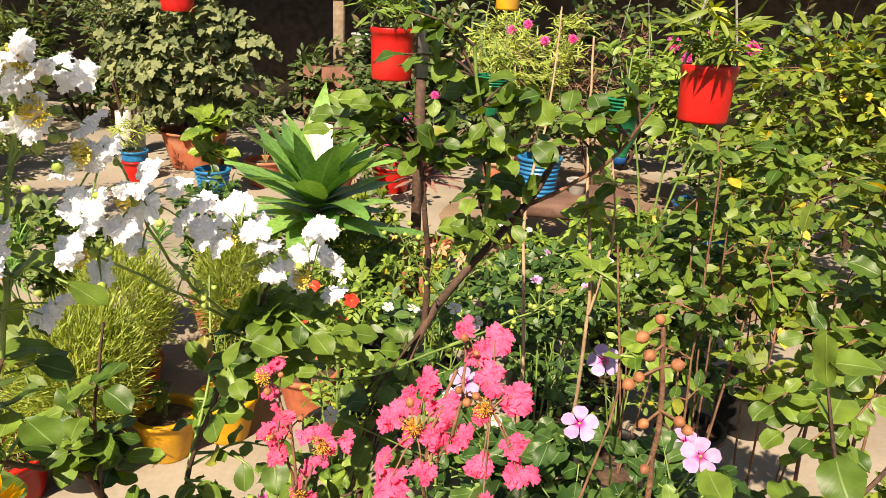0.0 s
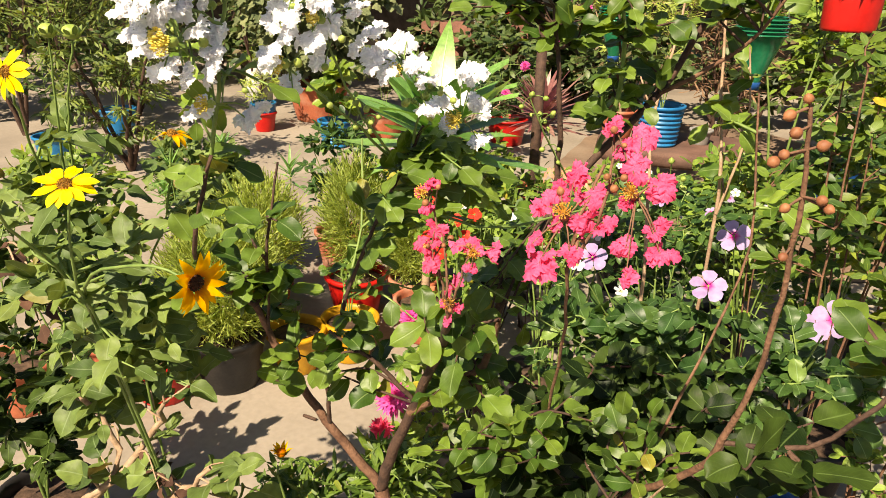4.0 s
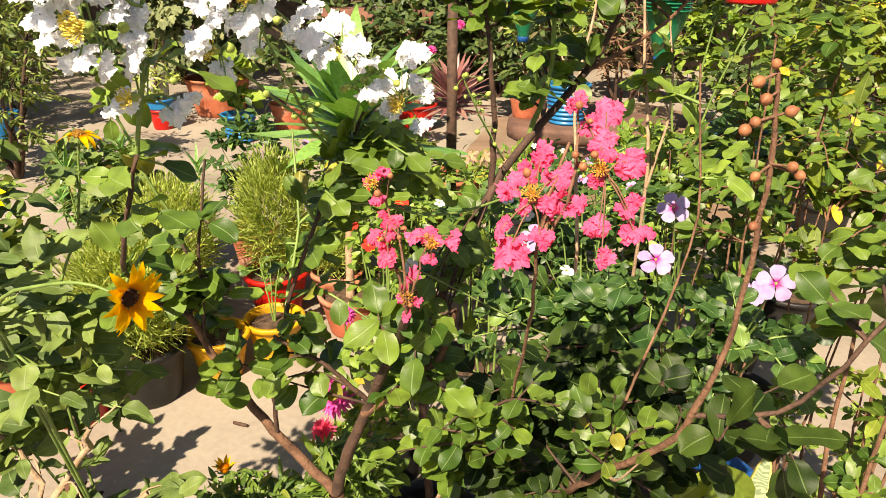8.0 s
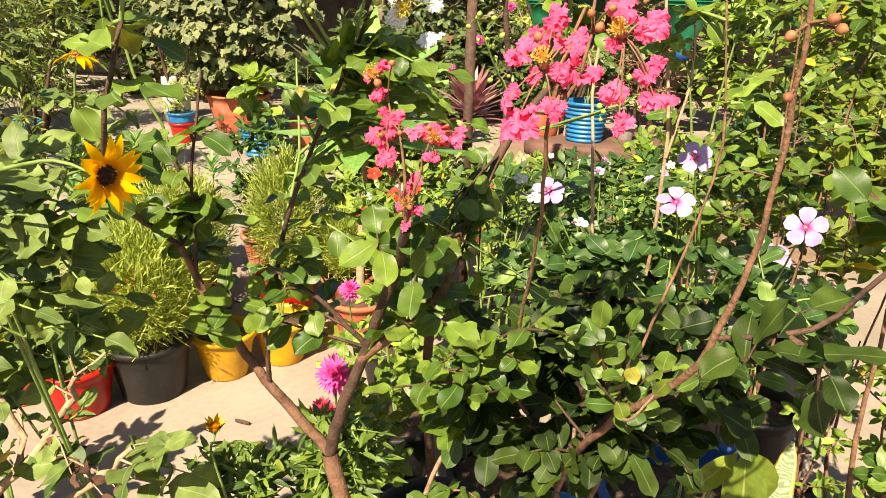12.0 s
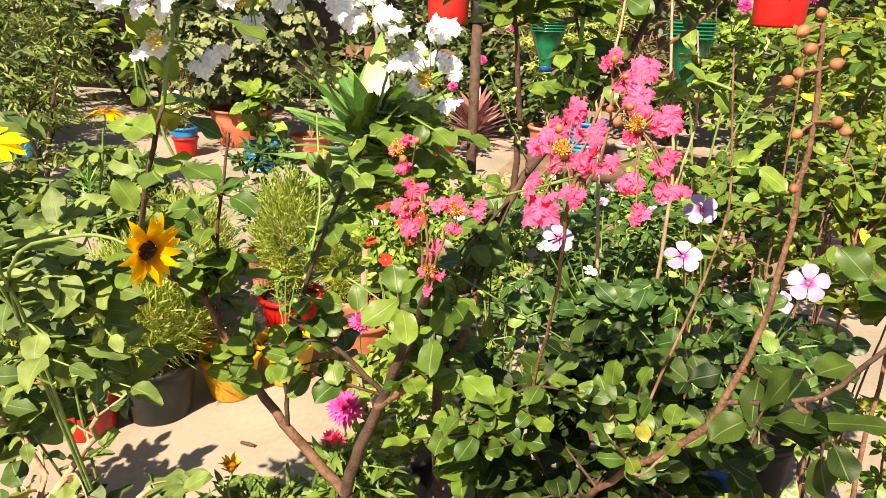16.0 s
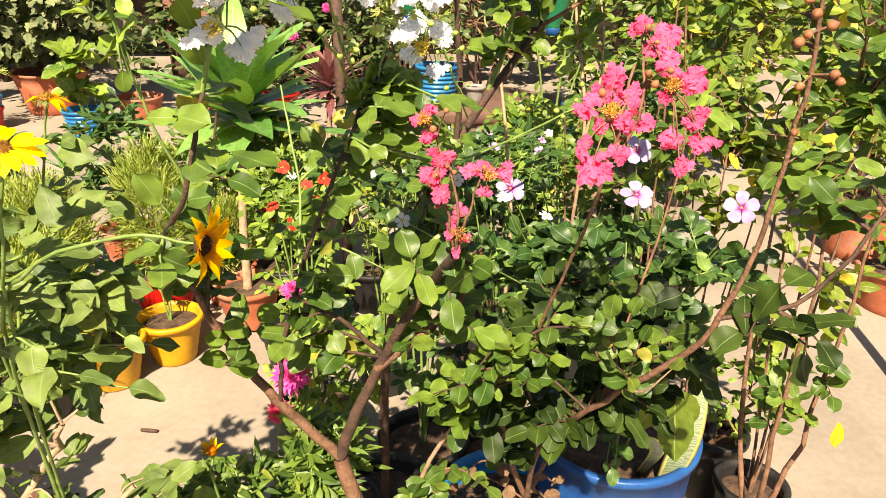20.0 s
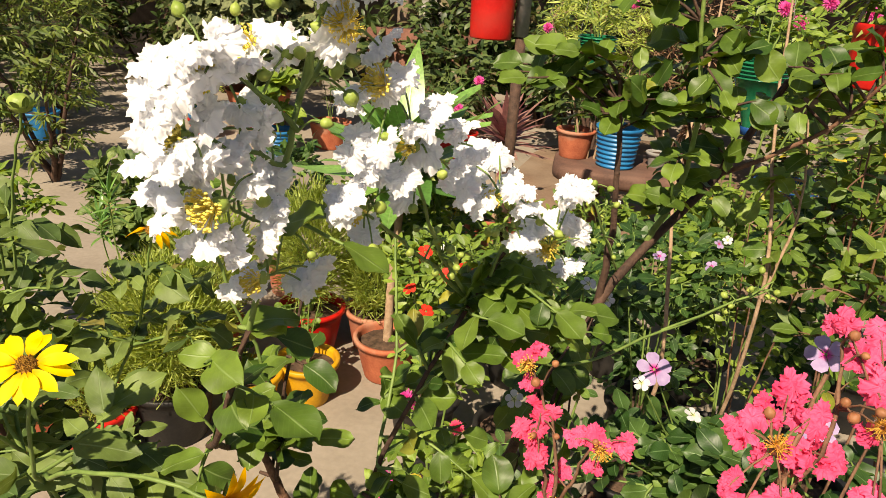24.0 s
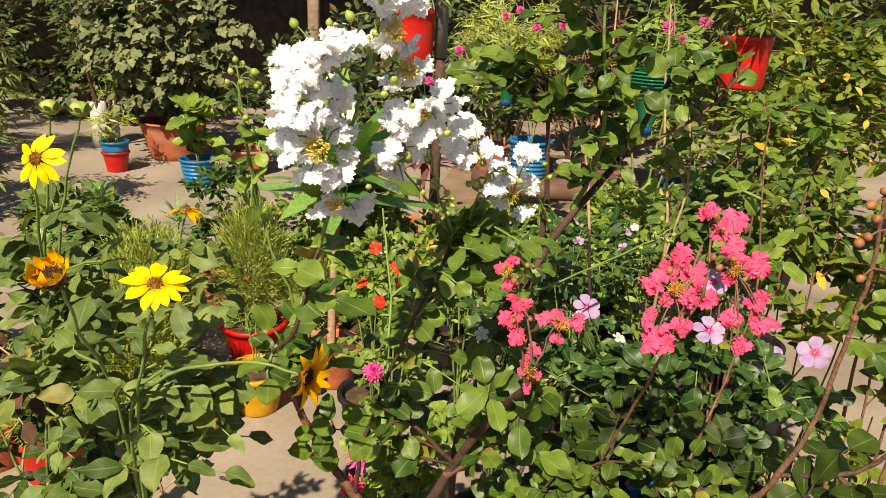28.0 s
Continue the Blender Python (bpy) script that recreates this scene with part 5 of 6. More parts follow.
foliage(dark, [d1[14:], d2, d3, d4], [((0.0, 1.15, 1.62), (0.12, 0.08, 0.06), 13, 6), ((0.16, 1.17, 1.63), (0.12, 0.08, 0.06), 13, 6), ((0.15, 1.21, 1.50), (0.10, 0.07, 0.05), 7, 6), ((0.30, 1.22, 1.64), (0.07, 0.06, 0.05), 5, 5), ((0.02, 1.15, 1.75), (0.06, 0.05, 0.05), 4, 5), ((-0.04, 1.08, 1.10), (0.07, 0.05, 0.10), 9, 6)], "myrtle", MYRTLE, DARK_BARK, 200, size=(0.65, 1.2))
panicle(dark, [(0.06, 1.20, 1.34), (0.02, 1.12, 1.44), (0.0, 1.10, 1.49)], [], WHITE_FLORETS, GREEN_STEM, 14, bud_size=(0.6, 0.9))

# ---- bare twigs ----
pot("plant_pot", (0.24, 1.66, 0.0), 0.13, 0.10, 0.22, BLACK_PLASTIC, "black plastic pot with dry twigs")
dry = root("dry_shrub", (0.24, 1.66, 0.18), "thin pale shrub with nearly bare twigs", "shrub")
stem("stem", [(0.24, 1.66, 0.17), (0.22, 1.60, 0.8), (0.22, 1.58, 1.02), (0.195, 1.68, 1.36), (0.23, 1.76, 1.56), (0.24, 1.85, 1.80)], (0.006, 0.002), TAN_BARK, dry, 24)
stem("stem", [(0.20, 1.68, 1.34), (0.17, 1.70, 1.42), (0.15, 1.72, 1.48)], (0.003, 0.0015), TAN_BARK, dry, 8)
stem("stem", [(0.25, 1.66, 0.17), (0.32, 1.5, 0.8), (0.33, 1.40, 1.24), (0.30, 1.46, 1.53), (0.29, 1.5, 1.75)], (0.005, 0.002), TAN_BARK, dry, 20)
dl = stem("stem", [(0.33, 1.40, 1.24), (0.36, 1.42, 1.40), (0.34, 1.43, 1.55)], (0.003, 0.0015), TAN_BARK, dry, 10)
foliage(dry, [dl], [((0.33, 1.42, 1.42), (0.05, 0.05, 0.12), 7, 4)], "myrtle", PALE, TAN_BARK, 40)

# ---- yellow-green shrubs on the right ----
def right_shrub(place, top, masses, mat, key, label, cap, size, bark=BARK, potmat=BLACK_PLASTIC, pname="black plastic pot of a yellow-green shrub", count=3, thick=0.0045, pr=0.15, mid=0.05):
    pot("plant_pot", (*place, 0.0), pr, pr * 0.8, 0.25, potmat, pname)
    ob = root("shrub", (*place, 0.205), label, "shrub")
    lines = []
    for k in range(count):
        a = 2 * math.pi * k / count
        lines.append(stem("stem", [(place[0], place[1], 0.195), (place[0] + mid * math.cos(a), place[1] + mid * math.sin(a), top * 0.5), (place[0] + 0.12 * math.cos(a), place[1] + 0.10 * math.sin(a), top)], (thick, 0.002), bark, ob, 14, 0.004 if thick > 0.006 else 0.0011))
    foliage(ob, [k[4:] for k in lines], masses, key, mat, bark, cap, size)
    return ob


right_shrub((0.66, 1.75), 1.5, [((0.64, 1.72, 1.42), (0.16, 0.12, 0.16), 17, 7), ((0.72, 1.70, 1.22), (0.17, 0.12, 0.20), 15, 7), ((0.60, 1.72, 1.03), (0.12, 0.11, 0.17), 12, 8)], MYRTLE, "citrus", "mid-green lemon-leaved shrub in full sun", 200, (0.5, 1.0))
right_shrub((0.92, 1.45), 1.6, [((0.88, 1.45, 1.50), (0.16, 0.12, 0.20), 18, 7), ((0.84, 1.42, 1.22), (0.13, 0.10, 0.14), 12, 8), ((1.00, 1.50, 1.42), (0.14, 0.12, 0.18), 14, 8), ((0.94, 1.45, 0.85), (0.14, 0.10, 0.18), 10, 6)], LIME, "citrus", "tall yellow-green shrub with a few yellow leaves", 180, (0.55, 1.1), pr=0.09)
right_shrub((0.80, 1.25), 1.35, [((0.68, 1.10, 1.45), (0.11, 0.08, 0.14), 18, 7), ((0.62, 1.06, 1.28), (0.08, 0.06, 0.09), 10, 7), ((0.80, 1.22, 0.75), (0.10, 0.08, 0.14), 8, 6)], MYRTLE, "myrtle", "pale green shrub with knotted brown stems in the sun", 160, (0.55, 1.15), BARK, TERRACOTTA, "small terracotta pot of a knotted shrub", 3, 0.0085, 0.09, 0.09)
right_shrub((0.84, 1.74), 1.1, [((0.82, 1.68, 1.06), (0.14, 0.10, 0.14), 20, 7), ((0.90, 1.72, 1.28), (0.13, 0.10, 0.12), 14, 7)], LIME, "citrus", "light yellow-green shrub with a few old leaves", 80, (0.6, 1.1), pr=0.09)
right_shrub((0.84, 2.24), 1.35, [((0.86, 2.14, 1.34), (0.15, 0.12, 0.18), 22, 8), ((0.90, 2.2, 0.95), (0.16, 0.12, 0.20), 18, 8)], LIME, "citrus", "yellow-green shrub with pointed leaves and a few yellow ones", 60, (0.6, 1.05))
right_shrub((0.62, 2.34), 1.05, [((0.66, 2.24, 1.02), (0.13, 0.10, 0.16), 20, 8), ((0.74, 2.26, 1.22), (0.08, 0.08, 0.10), 9, 8)], MYRTLE, "citrus", "mid-green shrub with narrow pointed leaves", 40, (0.6, 1.05))
right_shrub((0.92, 1.68), 0.72, [((0.88, 1.62, 0.62), (0.16, 0.10, 0.14), 26, 8), ((0.96, 1.62, 0.42), (0.15, 0.10, 0.12), 16, 7)], PALE, "small", "small-leaved shrub with pale knotted stems", 140, (0.8, 1.3), BARK, count=4, thick=0.008, mid=0.11, pr=0.09)
right_shrub((1.30, 3.1), 1.25, [((1.25, 3.0, 1.10), (0.35, 0.25, 0.30), 60, 8), ((1.0, 3.1, 0.9), (0.30, 0.2, 0.30), 30, 8)], MYRTLE, "citrus", "bushy dark green shrub in a pot", 40, (0.8, 1.2))
right_shrub((1.9, 4.4), 1.5, [((1.8, 4.3, 1.4), (0.5, 0.3, 0.45), 80, 8), ((2.4, 4.3, 1.3), (0.5, 0.3, 0.5), 60, 8), ((1.5, 4.3, 0.9), (0.4, 0.3, 0.4), 50, 8)], LIME, "bush", "dense yellow-green bush at the yard's edge", 20, (0.7, 1.1))
right_shrub((0.95, 4.6), 0.5, [((0.9, 4.5, 0.48), (0.35, 0.2, 0.18), 50, 9)], PALE, "bush", "leafy green shrub in a pot", 60, (0.5, 0.8))
wilt = root("yellow_leaf", (0.83, 1.10, 0.70), "yellow fallen leaf caught on the shrub", "leaf")
hang(stem_ob := new("blade", kit_meshes("citrus", leaf_material("yellow_old_leaf", (0.62, 0.38, 0.01), (0.70, 0.46, 0.02), (0.6, 0.45, 0.1)))[0]), wilt)
stem_ob.matrix_basis = Matrix(frames(np.array([(0.83, 1.10, 0.73)]), np.array([(0.1, -0.2, -1.0)]), np.array([(0, -1.0, 0.2)]))[0].tolist())

# ---- zinnias ----
pot("plant_pot", (-0.26, 1.44, 0.0), 0.15, 0.11, 0.24, BLACK_PLASTIC, "black plastic pot of zinnias")
zin = root("zinnia", (-0.26, 1.44, 0.197), "zinnia plant with magenta double flowers", "flowering plant", "zinnias")
zl = []
for p, mesh, nrm, s in (((-0.293, 1.289, 0.763), POMPON[0], (0.0, -0.80, 0.6), 1.28), ((-0.294, 1.405, 0.907), POMPON[1], (0.2, -0.5, 0.85), 0.75), ((-0.325, 1.285, 0.672), POMPON_ROSE[0], (-0.2, -0.8, 0.4), 1.0), ((-0.18, 1.38, 0.88), POMPON_ROSE[0], (0.2, -0.5, 0.85), 0.55)):
    zl.append(stem("stem", [(-0.26, 1.44, 0.187), (-0.26, 1.42, 0.45), (p[0] - 0.01, p[1] + 0.04, p[2] - 0.14), p], (0.004, 0.002), GREEN_STEM, zin, 12))
    ob = new("flower", mesh)
    hang(ob, zin)
    ob.matrix_basis = facing(p, nrm, 0, s)
foliage(zin, zl, [((-0.20, 1.38, 0.72), (0.14, 0.10, 0.14), 24, 7), ((-0.28, 1.42, 0.5), (0.12, 0.10, 0.12), 14, 7)], "heart", PALE, GREEN_STEM, 150, size=(0.55, 0.9))

# ---- small dark bush with a golden bud ----
pot("plant_pot", (-0.34, 1.06, 0.0), 0.13, 0.10, 0.22, BLACK_PLASTIC, "black pot of a small-leaved bush")
rue = root("small_bush", (-0.34, 1.06, 0.18), "dense small-leaved bush with one golden bud", "shrub")
rl = [stem("stem", [(-0.34, 1.06, 0.17), (-0.34 + 0.5 * dx, 1.05 + 0.5 * dy, 0.42), (-0.34 + dx, 1.04 + dy, z)], (0.004, 0.002), GREEN_STEM, rue, 10) for dx, dy, z in ((-0.12, 0, 0.68), (0.0, -0.04, 0.70), (0.10, 0.0, 0.72), (0.12, 0.05, 0.76), (-0.05, 0.06, 0.70), (-0.024, -0.15, 0.85))]
foliage(rue, [k[3:] for k in rl[:5]], [((-0.32, 1.00, 0.68), (0.17, 0.09, 0.10), 95, 10), ((-0.20, 1.04, 0.76), (0.09, 0.07, 0.10), 36, 10)], "slim", MYRTLE, GREEN_STEM, 200, size=(0.6, 1.1))
bud = mesh_ob("flower_bud", ball(0.0085, 10, 7, 1.0, 0.3), DEEP_SUN, rue, "golden half-open bud")
bud.matrix_basis = Matrix.Translation((-0.364, 0.908, 0.882))
stem("stem", [(-0.364, 0.89, 0.85), (-0.364, 0.90, 0.865), (-0.364, 0.908, 0.876)], (0.002, 0.002), GREEN_STEM, rue, 6)
for k in range(9):
    ob = new("petal", DEEP_PETALS[k % 3])
    ob.parent = bud
    ob.matrix_basis = pose(0, 0, 0, 0, 0, 40 * k + 9) @ Matrix.Translation((0, 0.0065, 0.0)) @ pose(0, 0, 0, 74 - 12 * (k % 2), 0, 0) @ Matrix.Scale(0.62, 4)
for k in range(8):
    ob = new("bract", kit_meshes("small", GREYGREEN[0])[k % 4])
    ob.parent = bud
    ob.matrix_basis = pose(0, 0, 0, 0, 0, 45 * k) @ Matrix.Translation((0, 0.007, -0.008)) @ pose(0, 0, 0, 65, 0, 0) @ Matrix.Scale(0.42, 4)

# ---- mixed bed in the middle: small white and scarlet flowers ----
def bed_plant(place, top, radii, mat, key, label, petals=None, spots=(), cap=120, size=(0.7, 1.1), twig=30, leaf=8, potmat=BLACK_PLASTIC, pr=0.13, fsize=0.7, lift=0.1, low=0.35):
    pot("plant_pot", (*place, 0.0), pr, pr * 0.76, pr * 1.7, potmat, "pot half hidden among the plants")
    ob = root("flowering_plant", (*place, pr * 1.7 * 0.82), label, "flowering plant")
    z0 = pr * 1.7 * 0.8
    lines = [stem("stem", [(*place, z0), (place[0] + 0.04 * math.cos(a), place[1] + 0.04 * math.sin(a), (z0 + top) / 2), (place[0] + radii[0] * 0.5 * math.cos(a), place[1] + radii[1] * 0.5 * math.sin(a), top)], (0.005, 0.002), GREEN_STEM, ob, 10) for a in (0.3, 1.8, 3.4, 5.0)]
    foliage(ob, [k[3:] for k in lines], [((place[0], place[1], top), radii, twig, leaf), ((place[0], place[1], (top + z0) * 0.5), (radii[0] * 0.8, radii[1] * 0.8, (top - z0) * low), twig // 2, leaf)], key, mat, GREEN_STEM, cap, size)
    for p in spots:
        a = lines[int(RNG.integers(0, 4))][-2]
        v, q = tube(bend([a, (a + np.array(p)) / 2 + (0, 0, 0.02), p], 6), (0.0016, 0.001), 4)
        hang(new("stalk", array_mesh("stalk", v, q, None, GREEN_STEM)), ob)
        open_flower(ob, p, (RNG.normal(0, 0.3), -0.6 + RNG.normal(0, 0.2), 0.8), petals, 5, fsize * float(RNG.uniform(0.85, 1.15)), float(RNG.uniform(0, 72)), lift)
    return ob


bed_plant((0.02, 1.75), 1.02, (0.20, 0.14, 0.12), GLOSSY, "vinca", "periwinkle with small white flowers", WHITE_VP, ((-0.05, 1.66, 1.10), (0.05, 1.64, 1.12), (-0.12, 1.70, 1.08), (0.10, 1.70, 1.06)), 120)
bed_plant((-0.32, 1.95), 0.98, (0.18, 0.14, 0.13), PALE, "small", "crown-of-thorns plant with scarlet flowers", SCARLET_P, ((-0.36, 1.86, 1.05), (-0.30, 1.84, 1.0), (-0.28, 1.86, 0.95), (-0.34, 1.82, 0.9), (-0.25, 1.85, 1.02), (-0.40, 1.88, 0.93)), 120, fsize=1.35)
bed_plant((0.30, 2.2), 0.95, (0.24, 0.18, 0.14), GLOSSY, "vinca", "low leafy periwinkle clump", VINCA_PETALS, ((0.25, 2.05, 1.05), (0.4, 2.1, 1.02)), 90)
bed_plant((-0.10, 2.35), 0.9, (0.25, 0.18, 0.13), PALE, "small", "leafy bed plant with faded coral flowers", CORAL_P, ((-0.10, 2.25, 1.05), (0.02, 2.2, 1.04), (-0.05, 2.22, 1.06)), 90, fsize=1.5)
bed_plant((0.62, 2.5), 0.85, (0.28, 0.2, 0.16), PALE, "vinca", "pale green clump of periwinkle", WHITE_VP, ((0.5, 2.4, 1.0), (0.6, 2.35, 0.98)), 50)
bed_plant((0.30, 3.2), 0.55, (0.35, 0.25, 0.16), GLOSSY, "vinca", "low periwinkle clump with tiny flowers", WHITE_VP, ((0.2, 3.05, 0.72), (0.4, 3.0, 0.7), (0.3, 3.1, 0.74), (0.5, 3.05, 0.7)), 30, (0.9, 1.3), 60)
bed_plant((-0.15, 3.0), 0.7, (0.25, 0.2, 0.18), LIME, "small", "light green bedding plant", None, (), 30, (0.9, 1.4), 50)
bed_plant((0.75, 3.8), 0.5, (0.35, 0.25, 0.16), PALE, "vinca", "low light-green clump on the floor", None, (), 20, (0.9, 1.3), 50)

bed_plant((0.95, 2.7), 0.98, (0.30, 0.2, 0.18), GLOSSY, "vinca", "dense glossy-leaved potted plant", None, (), 30, (1.0, 1.4), 70)
bed_plant((0.65, 3.1), 0.80, (0.30, 0.2, 0.22), PALE, "citrus", "leafy light-green potted plant", None, (), 30, (0.7, 1.1), 60)
bed_plant((0.38, 2.65), 0.82, (0.22, 0.18, 0.18), GLOSSY, "vinca", "glossy periwinkle clump without flowers", VINCA_PETALS, ((0.30, 2.5, 0.98), (0.5, 2.5, 0.95)), 40, (1.0, 1.3), 50)
bed_plant((-0.45, 2.45), 0.72, (0.18, 0.16, 0.16), PALE, "vinca", "pale leafy bedding plant with white flowers", WHITE_VP, ((-0.5, 2.3, 0.85), (-0.4, 2.32, 0.88)), 80, (0.9, 1.2), 40)
bed_plant((0.15, 3.75), 0.55, (0.30, 0.2, 0.18), PALE, "small", "low leafy clump with pale flowers", WHITE_VP, ((0.1, 3.6, 0.74), (0.25, 3.6, 0.72)), 20, (1.2, 1.6), 60)
bed_plant((-0.55, 3.5), 0.5, (0.22, 0.2, 0.18), LIME, "small", "light green bushy herb in a pot", None, (), 40, (1.0, 1.5), 60)


bed_plant((-0.55, 3.05), 0.72, (0.24, 0.18, 0.20), MYRTLE, "citrus", "dark-leaved potted shrub behind the yellow pots", None, (), 40, (0.6, 1.0), 60)
bed_plant((-0.95, 3.45), 0.62, (0.26, 0.2, 0.20), PALE, "vinca", "leafy bedding plant in the pot row", VINCA_PETALS, ((-1.0, 3.25, 0.8), (-0.85, 3.27, 0.82)), 40, (1.0, 1.4), 60)
bed_plant((-1.45, 3.55), 0.70, (0.26, 0.2, 0.22), GLOSSY, "citrus", "broad-leaved green plant in the pot row", None, (), 40, (0.7, 1.1), 50, potmat=TERRACOTTA)
bed_plant((-1.95, 3.0), 0.66, (0.28, 0.2, 0.20), GREYGREEN, "heart", "grey-green leafy plant in the pot row", None, (), 40, (1.0, 1.5), 60, potmat=RED_PLASTIC)
bed_plant((-2.3, 2.5), 0.70, (0.30, 0.2, 0.22), PALE, "citrus", "leafy green plant near the pot row", None, (), 40, (0.7, 1.2), 60)
bed_plant((-0.75, 4.1), 0.55, (0.30, 0.22, 0.18), LIME, "vinca", "sunny light-green clump in a pot", None, (), 30, (1.1, 1.6), 60, potmat=RED_PLASTIC)

# ---- narrow-leaved rosettes among the sunflowers ----
def rosette_plant(place, tops, label, key="narrow", mat=GREYGREEN, n=46, size=(0.8, 1.1), potmat=TERRACOTTA):
    pot("plant_pot", (*place, 0.0), 0.12, 0.09, 0.2, potmat, "pot of a narrow-leaved plant")
    ob = root("rosette_plant", (*place, 0.165), label, "potted plant", "rosette plants")
    pl_, al_, up_ = [], [], []
    for top in tops:
        line = stem("stem", [(*place, 0.155), (place[0] * 0.6 + top[0] * 0.4, place[1] * 0.6 + top[1] * 0.4, top[2] * 0.5), (top[0], top[1], top[2] - 0.12), top], (0.004, 0.0022), GREEN_STEM, ob, 14)
        for k in range(n):
            f = k / n
            a = k * 2.39996
            el = 1.25 - 1.35 * (1 - f) + RNG.normal(0, 0.12)
            d = np.array((math.cos(a) * math.cos(el), math.sin(a) * math.cos(el), math.sin(el)))
            pl_.append(line[-1] - (0, 0, 0.10 * (1 - f)))
            al_.append(d), up_.append((-d[0] * d[2], -d[1] * d[2], 1.0))
    poses = frames(np.array(pl_), np.array(al_), np.array(up_))
    leaf_objects(key, poses, RNG.uniform(*size, len(poses)), mat, ob, 150)
    return ob


rosette_plant((-1.62, 3.02), [(-1.83, 3.03, 0.82), (-1.50, 3.10, 0.72)], "desert rose with star-shaped tufts of narrow leaves", "tuft", LANCE, 30)
rosette_plant((-1.74, 2.56), [(-1.74, 2.50, 0.86), (-1.88, 2.62, 0.70)], "desert rose with dark star-shaped leaf tufts", "tuft", LANCE, 28, potmat=BLACK_PLASTIC)

# ---- pots on the open floor ----
pot("plant_pot", (-0.975, 2.60, 0), 0.122, 0.085, 0.20, YELLOW_TIN, "yellow plastic pot standing on the concrete", group="yellow pots")
pot("plant_pot", (-1.16, 2.435, 0), 0.122, 0.085, 0.20, YELLOW_TIN, "yellow plastic pot with bare soil on the concrete", group="yellow pots")
pot("plant_pot", (-1.38, 2.25, 0), 0.155, 0.12, 0.24, BLACK_PLASTIC, "black plastic pot of a feathery green plant")
pot("plant_pot", (-1.58, 2.08, 0), 0.135, 0.10, 0.20, RED_PLASTIC, "red plastic pot of thread-leaved herbs", group="red pots")
pot("plant_pot", (-1.84, 2.12, 0), 0.14, 0.10, 0.22, TERRACOTTA, "terracotta pot at the edge of the pot row")
pot("plant_pot", (-1.12, 3.02, 0), 0.15, 0.11, 0.22, RED_PLASTIC, "red plastic pot of a leafy seedling", group="red pots")
pot("plant_pot", (-0.71, 2.88, 0), 0.14, 0.10, 0.20, TERRACOTTA, "terracotta pot in the sun on the floor")
pot("plant_pot", (-1.50, 2.75, 0), 0.14, 0.10, 0.22, TERRACOTTA, "terracotta pot of feathery green plant")
pot("plant_pot", (-2.05, 1.85, 0), 0.14, 0.10, 0.22, TERRACOTTA, "terracotta pot near the floor's edge")


def feathery(place, z0, h, r, label, n=1500, mat=FERNY):
    """A soft dome of thread-thin shoots."""
    ob = root("feathery_bush", (*place, z0), label, "potted plant", "feathery bushes")
    lines = [stem("stem", [(*place, z0 - 0.01), (place[0] + 0.3 * r * math.cos(a), place[1] + 0.3 * r * math.sin(a), z0 + 0.4 * h), (place[0] + 0.6 * r * math.cos(a), place[1] + 0.6 * r * math.sin(a), z0 + 0.8 * h)], (0.004, 0.0015), GREEN_STEM, ob, 8) for a in np.arange(7) * 0.9]
    pool = np.concatenate([k[2:] for k in lines])
    d = unit(RNG.normal(size=(n, 3)) + (0, 0, 0.1))
    pts = np.array((*place, z0 + h * 0.55)) + d * np.array((r, r, h * 0.5)) * (RNG.uniform(0.25, 1.0, (n, 1)) ** 0.5)
    along = unit(d + (0, 0, 0.8) + RNG.normal(0, 0.45, (n, 3)))
    poses = frames(pts - along * 0.03, along, RNG.normal(size=(n, 3)))
    joined("foliage", "needle", poses, RNG.uniform(0.8, 1.4, n), mat[1], ob)
    return ob


feathery((-1.38, 2.25), 0.197, 0.50, 0.24, "feathery yellow-green burning-bush plant", 4200)
feathery((-1.50, 2.75), 0.18, 0.55, 0.22, "tall feathery light-green plant", 2600)
feathery((-1.12, 3.02), 0.18, 0.60, 0.17, "bright feathery plant in the red pot", 2200)
pot("plant_pot", (-0.84, 3.12, 0), 0.13, 0.10, 0.20, TERRACOTTA, "terracotta pot of a low feathery plant")
feathery((-0.84, 3.12), 0.164, 0.34, 0.17, "low feathery green plant in terracotta", 1800)
feathery((-1.58, 2.08), 0.165, 0.20, 0.14, "tuft of thread-leaved herbs", 600)
feathery((-1.84, 2.12), 0.18, 0.24, 0.16, "tuft of fine green herbs", 600)


def seedling(place, z0, h, r, mat, key, label, n=8, leaf=6, cap=30, size=(0.7, 1.0)):
    ob = root("seedling", (*place, z0), label, "potted plant", "seedlings")
    lines = [stem("stem", [(*place, z0 - 0.01), (place[0] + dx * 0.4, place[1], z0 + h * 0.5), (place[0] + dx, place[1] + 0.02, z0 + h)], (0.004, 0.002), GREEN_STEM, ob, 8) for dx in (-0.4 * r, 0.0, 0.4 * r)]
    foliage(ob, [k[2:] for k in lines], [((place[0], place[1], z0 + h * 0.8), (r, r, h * 0.5), n, leaf)], key, mat, GREEN_STEM, cap, size)
    return ob


seedling((-0.975, 2.60), 0.164, 0.30, 0.12, MYRTLE, "myrtle", "leafy seedling in the yellow pot")
seedling((-1.16, 2.435), 0.164, 0.14, 0.07, MYRTLE, "myrtle", "small seedling in the yellow pot", 4, 4)

